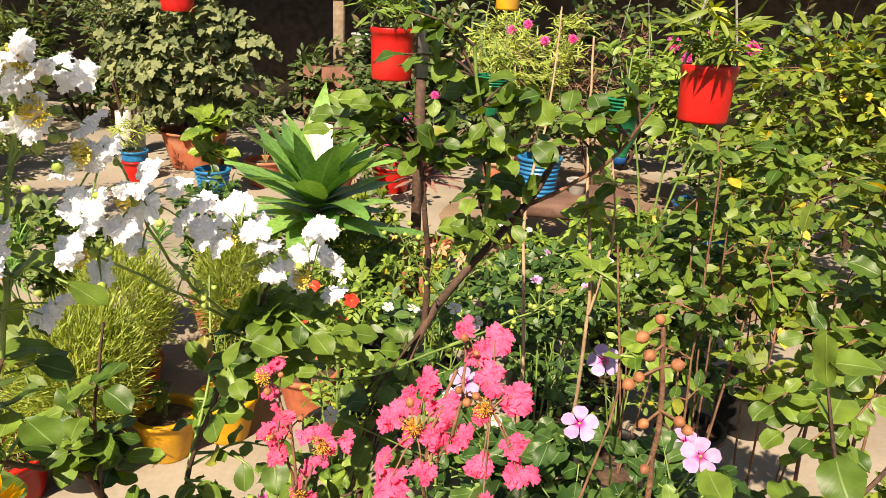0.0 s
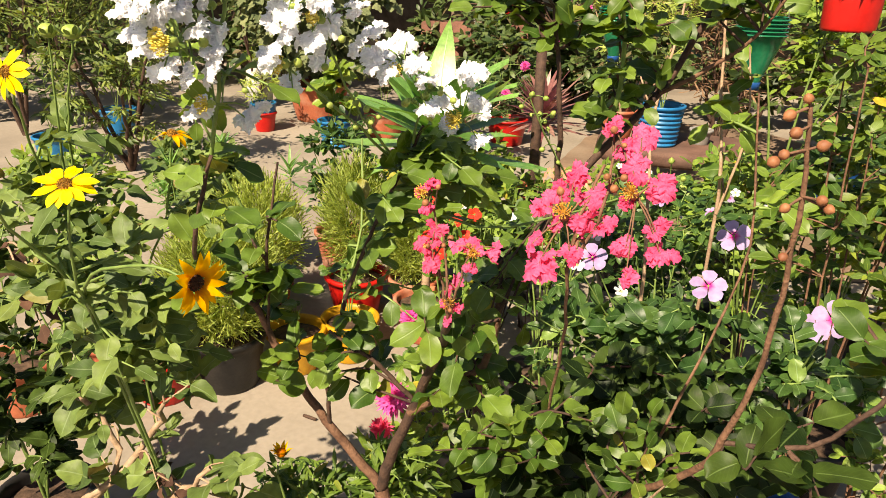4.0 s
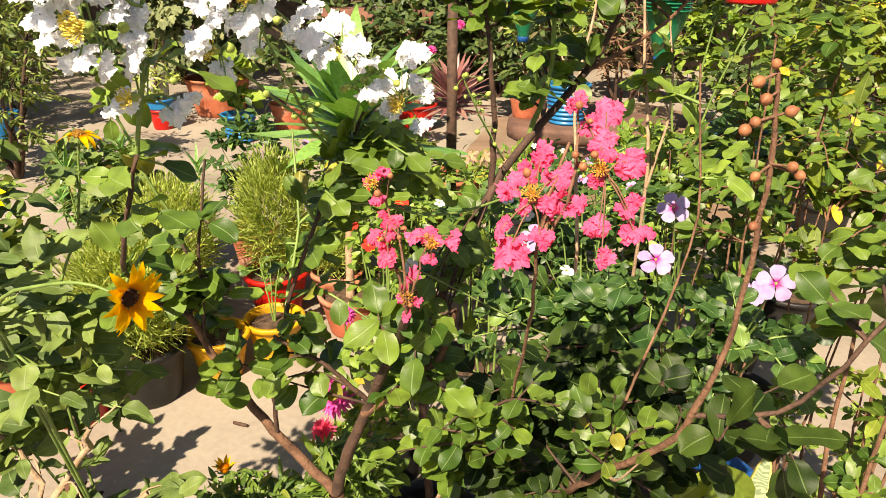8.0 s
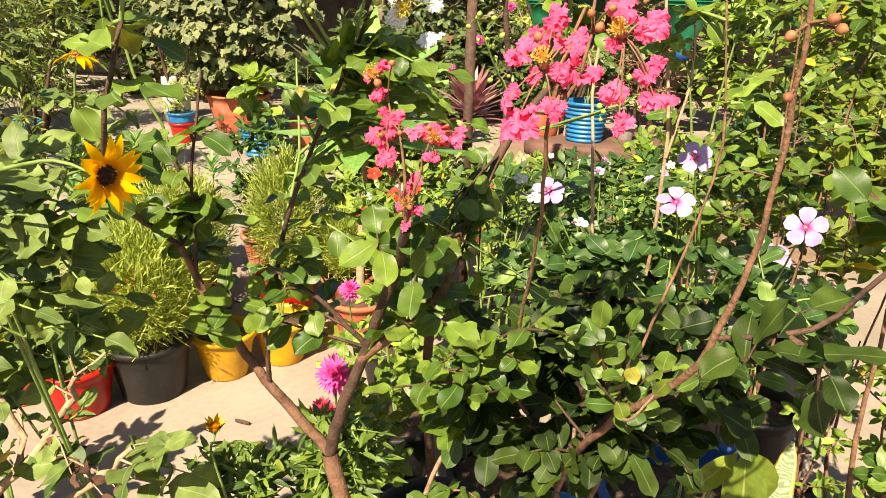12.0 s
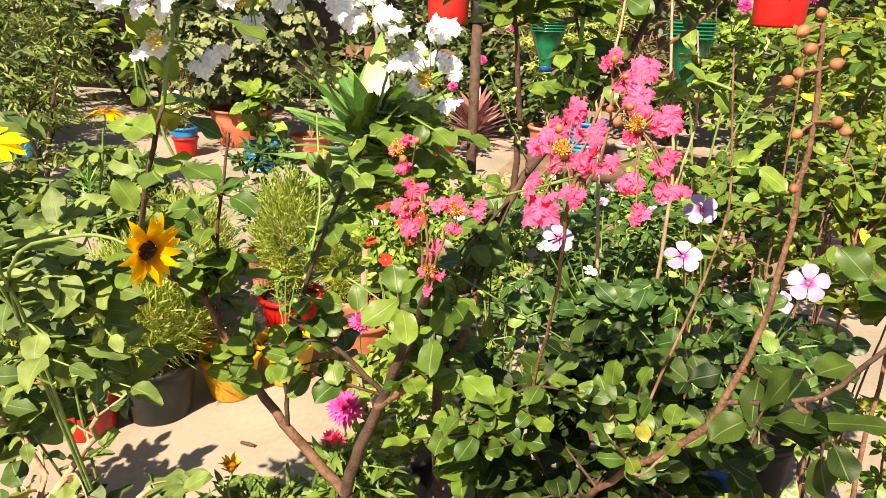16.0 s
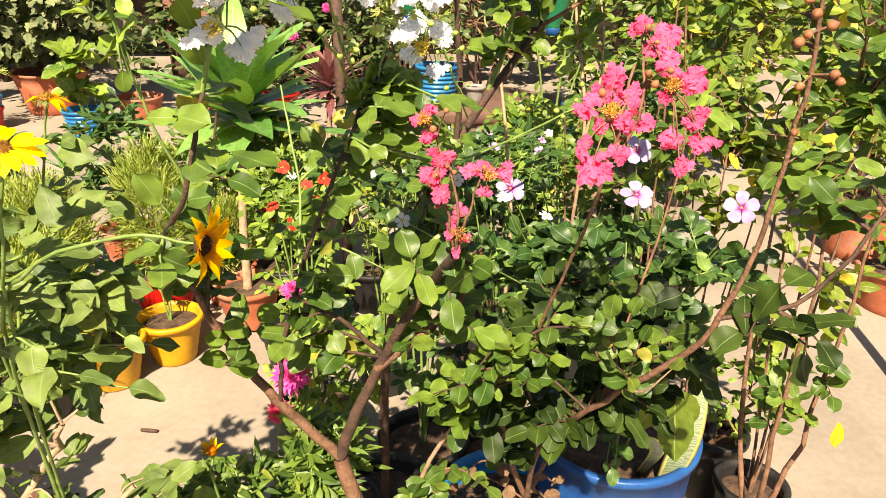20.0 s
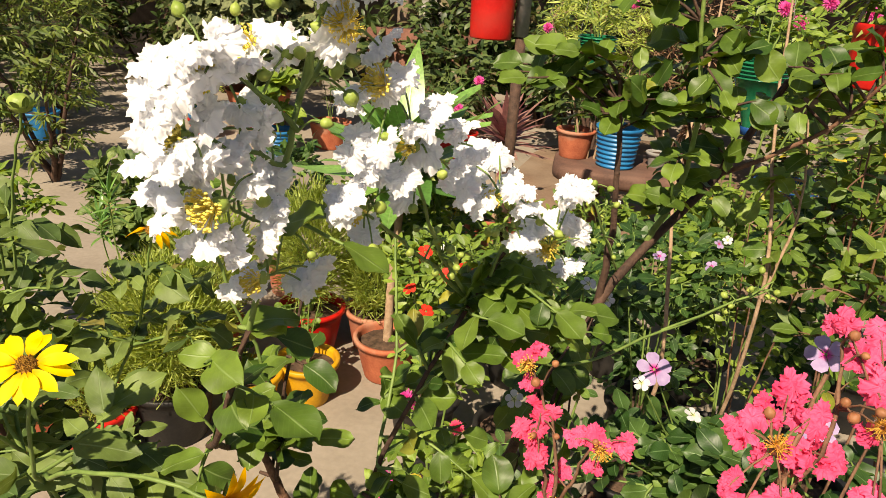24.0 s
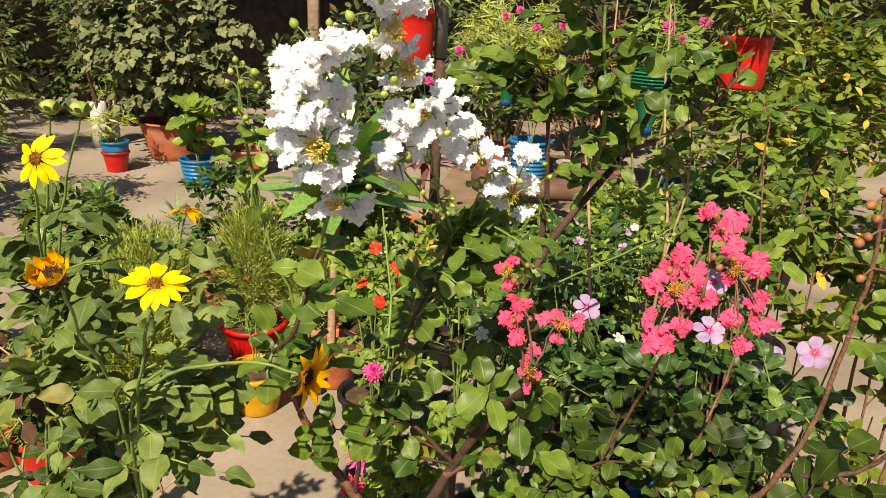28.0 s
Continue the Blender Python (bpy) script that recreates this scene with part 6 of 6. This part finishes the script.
seedling((-2.05, 1.85), 0.18, 0.55, 0.22, GREYGREEN, "heart", "broad-leaved plant in the terracotta pot", 24, 6, 60)
# low plant in the leaf green darkened for shade
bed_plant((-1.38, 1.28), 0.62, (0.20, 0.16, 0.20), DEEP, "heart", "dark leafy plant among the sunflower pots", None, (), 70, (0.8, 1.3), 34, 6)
for k, (x, y, rot) in enumerate(((-0.94, 2.10, 80),)):
    bm = lathe([(0, 0), (0.006, 0.001), (0.007, 0.03), (0.006, 0.06), (0, 0.061)], 8)
    bmesh.ops.transform(bm, matrix=Matrix.Translation((x, y, 0.0075)) @ pose(0, 0, 0, 90, 0, rot) @ Matrix.Translation((0, 0, -0.03)), verts=bm.verts)
    tagged(mesh_ob("twig_stub", bm, DARK_BARK), "short dark stub of a twig lying on the concrete", "twig")

# ---- lance-leaved plant ----
lanceo = root("lance_leaved_plant", (-0.71, 2.88, 0.164), "plant with a crown of long glossy lance-shaped leaves", "potted plant")
lt = stem("stem", [(-0.71, 2.88, 0.155), (-0.70, 2.90, 0.55), (-0.67, 2.92, 1.02)], (0.022, 0.015), TAN_BARK, lanceo, 10)
pls, als = [], []
for k in range(44):
    a, el = k * 2.39996, 0.0 + 1.2 * k / 44
    d = np.array((math.cos(a) * math.cos(el), math.sin(a) * math.cos(el), math.sin(el)))
    pls.append(lt[-1] - (0, 0, 0.12 * (1 - k / 44))), als.append(d)
poses = frames(np.array(pls), np.array(als), np.array([(-0.3 * d[0], -0.3 * d[1], 1.0) for d in als]))
leaf_objects("lance", poses, RNG.uniform(0.75, 1.1, 44), LANCE, lanceo, 60)

# ---- slab table with blue pot, green bottles ----
def slab_mesh(cx, cy, hx, hy, z0, z1):
    """A thick slab with rounded ends, a worn rounded rim and an uneven face."""
    bm, n, rings = bmesh.new(), 56, []
    for inset, z in ((0.03, z0), (0.0, z0 + 0.02), (-0.004, (z0 + z1) / 2), (0.0, z1 - 0.025), (0.012, z1 - 0.006), (0.035, z1), (0.22, z1 + 0.002)):
        ring = []
        for k in range(n):
            a = 2 * math.pi * k / n
            c, d = math.cos(a), math.sin(a)
            x, y = math.copysign(abs(c) ** 0.45, c) * (hx - inset), math.copysign(abs(d) ** 0.45, d) * (hy - inset)
            ring.append(bm.verts.new((cx + x, cy + y, z + 0.006 * noise.noise((x * 5, y * 5, z * 9)))))
        rings.append(ring)
    for a, b in zip(rings, rings[1:]):
        for k in range(n):
            bm.faces.new((a[k], a[(k + 1) % n], b[(k + 1) % n], b[k]))
    bm.faces.new(rings[-1])
    bm.faces.new(rings[0][::-1])
    return bm


bm = slab_mesh(0.45, 5.2, 0.56, 0.36, 0.42, 0.53)
slab = root("stone_bench", (0.45, 5.2, 0), "low brown stone slab on stubby supports", "bench")
part("slab", bm, STONE, slab)
for x in (0.15, 0.80):
    bm = bmesh.new()
    box(bm, x - 0.10, 5.15, 0, x + 0.10, 5.45, 0.425)
    bmesh.ops.bevel(bm, geom=bm.edges[:], offset=0.012, segments=2, affect="EDGES")
    part("support", bm, STONE, slab)
pot("plant_pot", (0.31, 5.10, 0.53), 0.15, 0.125, 0.28, BLUE_PLASTIC, "ribbed blue can used as a planter on the slab", ribs=8)
pot("plant_pot", (0.60, 5.2, 0.53), 0.07, 0.055, 0.11, GREY_PAINT, "small pale plastic pot on the slab")
pot("plant_pot", (0.02, 5.25, 0.53), 0.13, 0.10, 0.20, TERRACOTTA, "terracotta pot on the brown slab")
seedling((0.02, 5.25), 0.694, 0.40, 0.22, SHADY, "bush", "leafy plant in the pot on the slab", 24, 7, 20, (0.6, 0.9))


def bottle(place, h, r, label, upside=True):
    """A cut ribbed drinks bottle used as a planter, neck down."""
    ob = root("bottle_planter", place, label, "planter", "bottle planters")
    prof = [(0.0, 0), (0.022, 0), (0.024, 0.03), (0.03, 0.045), (r * 0.75, 0.11), (r, 0.16)]
    for k in range(1, 33):
        f = k / 32
        prof.append((r + 0.006 * math.sin(f * 5 * 2 * math.pi), 0.16 + (h - 0.16) * f))
    prof += [(r - 0.003, h), (r - 0.006, h - 0.03), (r - 0.02, 0.2)]
    part("bottle", lathe(prof, 30, place), GREEN_PLASTIC, ob)
    part("cap", lathe([(0, -0.002), (0.0235, -0.002), (0.0245, 0.020), (0.0235, 0.022)], 16, place), DEEP_BLUE, ob)
    part("soil", soil_disc(r - 0.008, (place[0], place[1], place[2] + h - 0.05)), SOIL, ob)
    return ob


bottle((0.49, 2.42, 1.335), 0.215, 0.072, "cut green plastic bottle planter hanging neck down")
bottle((0.03, 3.10, 1.315), 0.215, 0.072, "second cut green bottle planter hanging neck down")

seedling((0.31, 5.10), 0.755, 0.45, 0.25, SHADY, "bush", "dark leafy plant in the blue can", 26, 7, 20, (0.7, 1.0))
seedling((0.49, 2.42), 1.51, 0.20, 0.14, PALE, "small", "trailing plant in the green bottle", 16, 7, 30, (0.8, 1.2))
seedling((0.03, 3.10), 1.49, 0.20, 0.16, FERNY, "narrow", "moss rose in the green bottle", 20, 8, 30, (0.5, 0.8))
for x, y in ((0.49, 2.42), (0.03, 3.10)):
    ob = root("hanger_wire", (x, y, 1.56), "thin wire holding a bottle planter", "wire", "hanger wires")
    for s in (-1, 1):
        v, q = tube([(x + s * 0.069, y, 1.545), (x + s * 0.04, y, 1.75), (x, y, 2.0), (x, y, 2.42)], (0.0012, 0.0012), 4)
        hang(new("strand", array_mesh("strand", v, q, None, GREY_PAINT)), ob)
line = root("hanging_line", (-0.27, 3.12, 2.42), "strung line that carries the hanging planters", "line")
for a, b in (((-0.27, 3.12, 2.42), (0.03, 3.10, 2.42)), ((0.03, 3.10, 2.42), (0.49, 2.42, 2.42)), ((0.49, 2.42, 2.42), (0.74, 2.47, 2.42)), ((0.74, 2.47, 2.42), (1.95, 2.10, 2.42))):
    v, q = tube([a, ((a[0] + b[0]) / 2, (a[1] + b[1]) / 2, 2.415), b], (0.0025, 0.0025), 5)
    hang(new("strand", array_mesh("strand", v, q, None, GREY_PAINT)), line)

# crimson cordyline
pot("plant_pot", (-0.42, 4.35, 0), 0.20, 0.15, 0.34, TERRACOTTA, "terracotta pot of a crimson-striped plant")
cord = root("cordyline", (-0.42, 4.35, 0.275), "crimson and cream striped spiky rosette", "potted plant")
ct = stem("stem", [(-0.42, 4.35, 0.26), (-0.42, 4.35, 0.55), (-0.41, 4.33, 0.85)], (0.02, 0.015), TAN_BARK, cord, 8)
cd_ = []
for k in range(60):
    a, el = k * 2.39996, -0.05 + 1.35 * k / 60
    cd_.append((math.cos(a) * math.cos(el), math.sin(a) * math.cos(el), math.sin(el)))
poses = frames(ct[-1] - np.array([(0, 0, 0.1 * (1 - k / 60)) for k in range(60)]), np.array(cd_), np.array([(-0.3 * d[0], -0.3 * d[1], 1.0) for d in cd_]))
leaf_objects("broad_strap", poses, RNG.uniform(0.8, 1.1, 60), CRIMSON, cord, 60)

# pole with the hanging red can
pole = root("post", (-0.27, 3.12, 0), "grey-green post carrying a hanging red can", "post")
part("shaft", lathe([(0, 1.50), (0.029, 1.50), (0.027, 2.5), (0, 2.5)], 16, (-0.27, 3.12, 0)), GREY_PAINT, pole)
# dark bark colour stands in for the shade on the lower post
part("foot", lathe([(0, 0), (0.024, 0), (0.023, 1.0), (0.022, 1.506), (0, 1.506)], 16, (-0.27, 3.12, 0)), DARK_BARK, pole, "lower length, darkened for the shade on it")
part("band", lathe([(0.0285, 1.735), (0.036, 1.745), (0.036, 1.885), (0.0285, 1.895)], 16, (-0.27, 3.12, 0)), POST_GREEN, pole)
pole2 = root("post", (1.95, 2.10, 0), "thin wooden post holding the planter line", "post")
part("shaft", lathe([(0, 0), (0.025, 0), (0.022, 2.5), (0, 2.5)], 12, (1.95, 2.10, 0)), WOOD, pole2)


def hanging_can(place, r, h, label, hook, n=26, mat=RED_PLASTIC, leafmat=PALE):
    """A can with a wire bow, hung from a hook on a bracket, with a trailing plant."""
    ob = pot("hanging_can", place, r, r * 0.93, h, mat, label, "hanging planter", "hanging cans", lip=0.003)
    for s in (-1, 1):
        v, q = tube([(place[0] + s * r, place[1], place[2] + h - 0.01), (place[0] + s * r * 0.5, place[1], place[2] + h + 0.16), (place[0], place[1], place[2] + h + 0.26)], (0.003, 0.003), 5)
        hang(new("wire_handle", array_mesh("wire_handle", v, q, None, GREY_PAINT)), ob)
    v, q = tube([(place[0], place[1], place[2] + h + 0.25), ((place[0] + hook[0]) / 2, (place[1] + hook[1]) / 2, place[2] + h + 0.30), hook], (0.006, 0.006), 6)
    hang(new("bracket", array_mesh("bracket", v, q, None, GREY_PAINT)), ob)
    seedling((place[0], place[1]), place[2] + h * 0.82, r * 1.9, r * 1.8, leafmat, "narrow", "thin-leaved trailing plant in the can", n, 8, 30, (0.8, 1.2))
    return ob


hanging_can((-0.385, 3.06, 1.49), 0.088, 0.205, "bright red can planter hanging beside the post", (-0.27, 3.12, 2.0))
hanging_can((-3.15, 6.74, 1.62), 0.16, 0.36, "red can planter hanging over the lobed-leaf bush", (-3.15, 7.4, 2.3), 12)
post2 = root("post", (-3.15, 7.45, 0), "thin post behind the lobed-leaf bush", "post")
part("shaft", lathe([(0, 0), (0.04, 0), (0.035, 2.4), (0, 2.4)], 12, (-3.15, 7.45, 0)), WOOD, post2)
hanging_can((0.10, 2.32, 1.785), 0.037, 0.115, "small yellow can planter hanging from the line", (0.20, 2.85, 2.42), 6, YELLOW_TIN, LIME)
hanging_can((0.61, 1.94, 1.55), 0.064, 0.135, "red bucket planter hanging from the line", (0.74, 2.47, 2.42), 16, RED_PLASTIC, LIME)

# ---- far pots in the middle of the yard ----
def far_pot(place, r, h, mat, label, plantmat, key, ph, pr_, n=30, size=(0.8, 1.1), ribs=0, cap=16):
    pot("plant_pot", (*place, 0), r, r * 0.78, h, mat, label, ribs=ribs)
    seedling(place, h * 0.82, ph, pr_, plantmat, key, "leafy plant in the " + label.split(" ")[0] + " pot", n, 7, cap, size)


far_pot((-2.66, 6.20), 0.155, 0.26, BLUE_PLASTIC, "blue ribbed can planter on the concrete", PALE, "broad", 0.42, 0.22, 7, (2.2, 3.6), 6)
far_pot((-2.35, 6.75), 0.20, 0.26, TERRACOTTA, "terracotta pot beside the blue can", SHADY, "bush", 0.6, 0.3, 30)
pot("tin_rim", (-3.62, 6.55, 0.20), 0.125, 0.12, 0.10, BLUE_PLASTIC, "blue rim tin stacked on a red tin planter", "tin")
far_pot((-3.62, 6.55), 0.12, 0.20, RED_PLASTIC, "red tin planter on the concrete", FERNY, "narrow", 0.35, 0.25, 24, (1.0, 1.4))
far_pot((1.05, 4.95), 0.15, 0.22, TERRACOTTA, "terracotta pot with dry seedlings", DRY, "narrow", 0.25, 0.14, 12)
far_pot((1.75, 5.85), 0.30, 0.36, DEEP_BLUE, "dark blue tub of leafy plants", SHADY, "bush", 0.5, 0.4, 34)
far_pot((2.65, 3.5), 0.25, 0.36, TERRACOTTA, "terracotta pot of a small citrus tree", LIME, "citrus", 0.75, 0.45, 60, (1.0, 1.5))
far_pot((2.40, 2.85), 0.20, 0.22, TERRACOTTA, "broad terracotta pot on the sunny floor", LIME, "citrus", 0.3, 0.3, 26)
far_pot((-4.9, 5.9), 0.17, 0.26, BLUE_PLASTIC, "blue pot under the feathery bushes", SHADY, "bush", 0.7, 0.4, 40)
far_pot((-4.6, 4.75), 0.16, 0.26, BLUE_PLASTIC, "blue tub at the yard's side", SHADY, "bush", 0.7, 0.4, 40)
far_pot((-1.55, 6.4), 0.2, 0.26, TERRACOTTA, "terracotta pot with pink flowers", SHADY, "bush", 0.6, 0.35, 30)
far_pot((-1.1, 6.9), 0.2, 0.26, RED_PLASTIC, "red plastic pot near the hedge", SHADY, "bush", 0.7, 0.4, 30)


# ---- large bushes at the back ----
def bush(place, z0, centre, radii, key, mat, label, twig, leaf, cap=8, size=(0.8, 1.2), bark=DARK_BARK, name="bush", trunks=5, hang_down=0.0, category="bush"):
    ob = root(name, (*place, z0), label, category)
    lines = []
    for k in range(trunks):
        a = k * 2 * math.pi / trunks + 0.4
        top = (centre[0] + radii[0] * 0.55 * math.cos(a), centre[1] + radii[1] * 0.55 * math.sin(a), centre[2] + radii[2] * 0.35 * math.sin(a * 2 + 1))
        lines.append(stem("limb", [(*place, z0 - 0.02), (place[0] * 0.5 + top[0] * 0.5, place[1] * 0.5 + top[1] * 0.5, (z0 + top[2]) / 2), top], (0.022, 0.007), bark, ob, 12, 0.01))
    foliage(ob, [k[3:] for k in lines], [(centre, radii, twig, leaf)], key, mat, bark, cap, size, hang_down=hang_down, shell=0.35)
    return ob


pot("plant_pot", (-3.35, 7.3, 0), 0.34, 0.25, 0.40, TERRACOTTA, "large terracotta pot of the lobed-leaf bush")
bush((-3.35, 7.3), 0.33, (-3.30, 7.1, 1.15), (0.95, 0.55, 0.75), "lobed", DUSTY, "big drooping bush with dusty lobed leaves", 300, 8, 60, (0.5, 0.82), hang_down=0.55)
bush((-4.3, 7.6), 0.0, (-4.1, 7.5, 1.6), (0.7, 0.5, 0.6), "feather", SHADY, "tall dark green bush beside the shelter", 120, 12)
# second bush: crown placed, raised and thickened to shade the floor behind it
for k, (x, y, z, rx, rz) in enumerate(((-3.9, 4.7, 0.95, 0.75, 0.85), (-5.7, 5.4, 1.9, 1.1, 1.3), (-5.3, 6.6, 0.95, 0.8, 0.9), (-6.4, 7.8, 1.1, 0.9, 0.9), (-7.0, 6.2, 1.1, 0.9, 1.0))):
    bush((x, y + 0.1), 0.0, (x, y, z), (rx, 0.5, rz), "feather", NEEM, "feathery-leaved green bush at the yard's side", 300 if k == 1 else 170, 13, 8, (0.8, 1.25), hang_down=0.25)
far_pot((-4.36, 7.85), 0.13, 0.45, WHITE_PLASTIC, "white plastic pot beside the bush", FERNY, "narrow", 0.3, 0.2, 20)
tube_ob = root("white_tube", (-4.32, 7.58, 0), "upright white plastic pipe", "pipe")
part("pipe", lathe([(0.09, 0), (0.10, 0.0), (0.085, 0.50), (0.075, 0.50), (0.075, 0.0)], 20, (-4.32, 7.58, 0)), WHITE_PLASTIC, tube_ob)
bm = bmesh.new()
box(bm, -2.6, 8.75, 0, -1.0, 9.15, 1.0)
bmesh.ops.bevel(bm, geom=bm.edges[:], offset=0.015, segments=2, affect="EDGES")
tagged(mesh_ob("wall_ledge", bm, BRICK), "low dark brick ledge before the shelter", "ledge", kind="structure")
pot("bucket", (-1.82, 8.93, 1.0), 0.19, 0.15, 0.42, WHITE_PLASTIC, "white plastic bucket standing on the brick ledge", "bucket", handle=True)
for k, (x, y, z, rx, rz, m, key) in enumerate(((-1.2, 7.9, 0.8, 0.6, 0.6, SHADY, "bush"), (0.0, 7.3, 1.0, 0.7, 0.7, SHADY, "bush"), (0.9, 6.9, 1.1, 0.6, 0.7, DRY, "narrow"), (0.2, 6.7, 1.5, 0.6, 0.4, FERNY, "narrow"), (1.9, 6.6, 1.1, 0.7, 0.8, PALE, "bush"), (2.9, 5.9, 1.2, 0.7, 0.9, LIME, "bush"), (3.6, 4.8, 1.1, 0.7, 0.9, LIME, "bush"), (3.3, 7.6, 1.3, 1.0, 1.1, SHADY, "bush"))):
    bush((x, y + 0.1), 0.0, (x, y, z), (rx, 0.4, rz), key, m, "mixed leafy bush along the yard wall", 130, 9, 8, (0.9, 1.3))


# ---- flowers and hedge at the back ----
def carnation(place, root_ob, size=1.0):
    """A small magenta double flower."""
    ob = new("flower", POMPON[0])
    hang(ob, root_ob)
    ob.matrix_basis = facing(place, (RNG.normal(0, 0.3), -0.8, 0.6), 0, size)


moss = root("moss_rose", (0.12, 5.25, 0.0), "tall moss-rose planter with magenta flowers", "flowering plant")
ml = [stem("stem", [(0.12, 5.25, 0.0), (0.12 + dx * 0.3, 5.22, 0.8), (0.12 + dx, 5.15, 1.45)], (0.012, 0.004), TAN_BARK, moss, 12) for dx in (-0.35, 0.0, 0.3)]
foliage(moss, [k[4:] for k in ml], [((0.12, 5.15, 1.45), (0.45, 0.2, 0.22), 90, 9), ((0.1, 5.2, 1.2), (0.35, 0.2, 0.2), 40, 8)], "narrow", FERNY, TAN_BARK, 40, (0.7, 1.1))
for p in ((0.05, 4.95, 1.66), (0.15, 4.95, 1.70), (0.27, 4.98, 1.60), (-0.25, 5.0, 1.42), (-0.45, 5.0, 1.20), (0.45, 5.0, 1.62)):
    stem("stem", [(0.12, 5.15, 1.45), ((p[0] + 0.12) / 2, 5.1, 1.52), p], (0.003, 0.002), GREEN_STEM, moss, 6)
    carnation(p, moss, 1.0)
rose = root("rose_bush", (0.95, 4.25, 0.0), "rose bush with bright pink blooms", "flowering plant")
rl2 = [stem("stem", [(0.95, 4.25, 0.0), (0.95 + dx * 0.3, 4.2, 0.8), (0.95 + dx, 4.15, 1.55)], (0.01, 0.004), GREEN_STEM, rose, 12) for dx in (-0.25, 0.1, 0.35)]
foliage(rose, [k[4:] for k in rl2], [((0.98, 4.15, 1.52), (0.30, 0.2, 0.20), 24, 7)], "citrus", PALE, GREEN_STEM, 40, (0.9, 1.3))
for p in ((0.90, 3.95, 1.66), (0.98, 3.95, 1.60), (1.10, 3.98, 1.70), (1.3, 3.98, 1.66)):
    stem("stem", [(0.98, 4.15, 1.45), ((p[0] + 0.98) / 2, 4.08, 1.55), p], (0.003, 0.002), GREEN_STEM, rose, 6)
    carnation(p, rose, 1.2)
oleander = root("pink_shrub", (-1.3, 6.2, 0.0), "shrub with small bright pink flowers", "flowering plant")
ol = [stem("stem", [(-1.3, 6.2, 0.0), (-1.3, 6.15, 0.3), (-1.3 + dx, 6.1, 0.6)], (0.012, 0.005), TAN_BARK, oleander, 10) for dx in (-0.3, 0.1, 0.35)]
foliage(oleander, [k[4:] for k in ol], [((-1.25, 6.1, 0.55), (0.5, 0.25, 0.2), 40, 7)], "bush", SHADY, TAN_BARK, 30, (0.7, 1.0))
for p in ((-1.6, 5.95, 0.62), (-1.52, 5.95, 0.70), (-0.95, 5.95, 0.66), (-0.8, 5.95, 0.9)):
    stem("stem", [(-1.25, 6.1, 0.55), ((p[0] - 1.25) / 2, 6.02, p[2] - 0.03), p], (0.003, 0.002), GREEN_STEM, oleander, 6)
    carnation(p, oleander, 1.3)
# the tall plant at x -6.6 is added to shade the floor beyond it
for k, (x, y, z, rx, rz) in enumerate(((-7.6, 9.0, 0.9, 1.1, 0.9), (-5.9, 9.1, 0.9, 1.0, 0.9), (-4.6, 8.8, 1.1, 0.9, 1.0), (-2.2, 9.0, 0.7, 0.8, 0.7), (-1.3, 8.5, 1.0, 0.8, 0.9), (-0.4, 8.6, 1.1, 1.0, 1.0), (1.4, 8.6, 1.2, 1.1, 1.1), (-6.6, 5.6, 1.7, 0.9, 1.2), (-8.2, 7.2, 1.6, 1.0, 1.3))):
    bush((x, y + 0.1), 0.0, (x, y, z), (rx, 0.5, rz), "bush", SHADY, "dark leafy hedge plant near the shelter", 170, 10, 12, (1.0, 1.5), name="hedge")
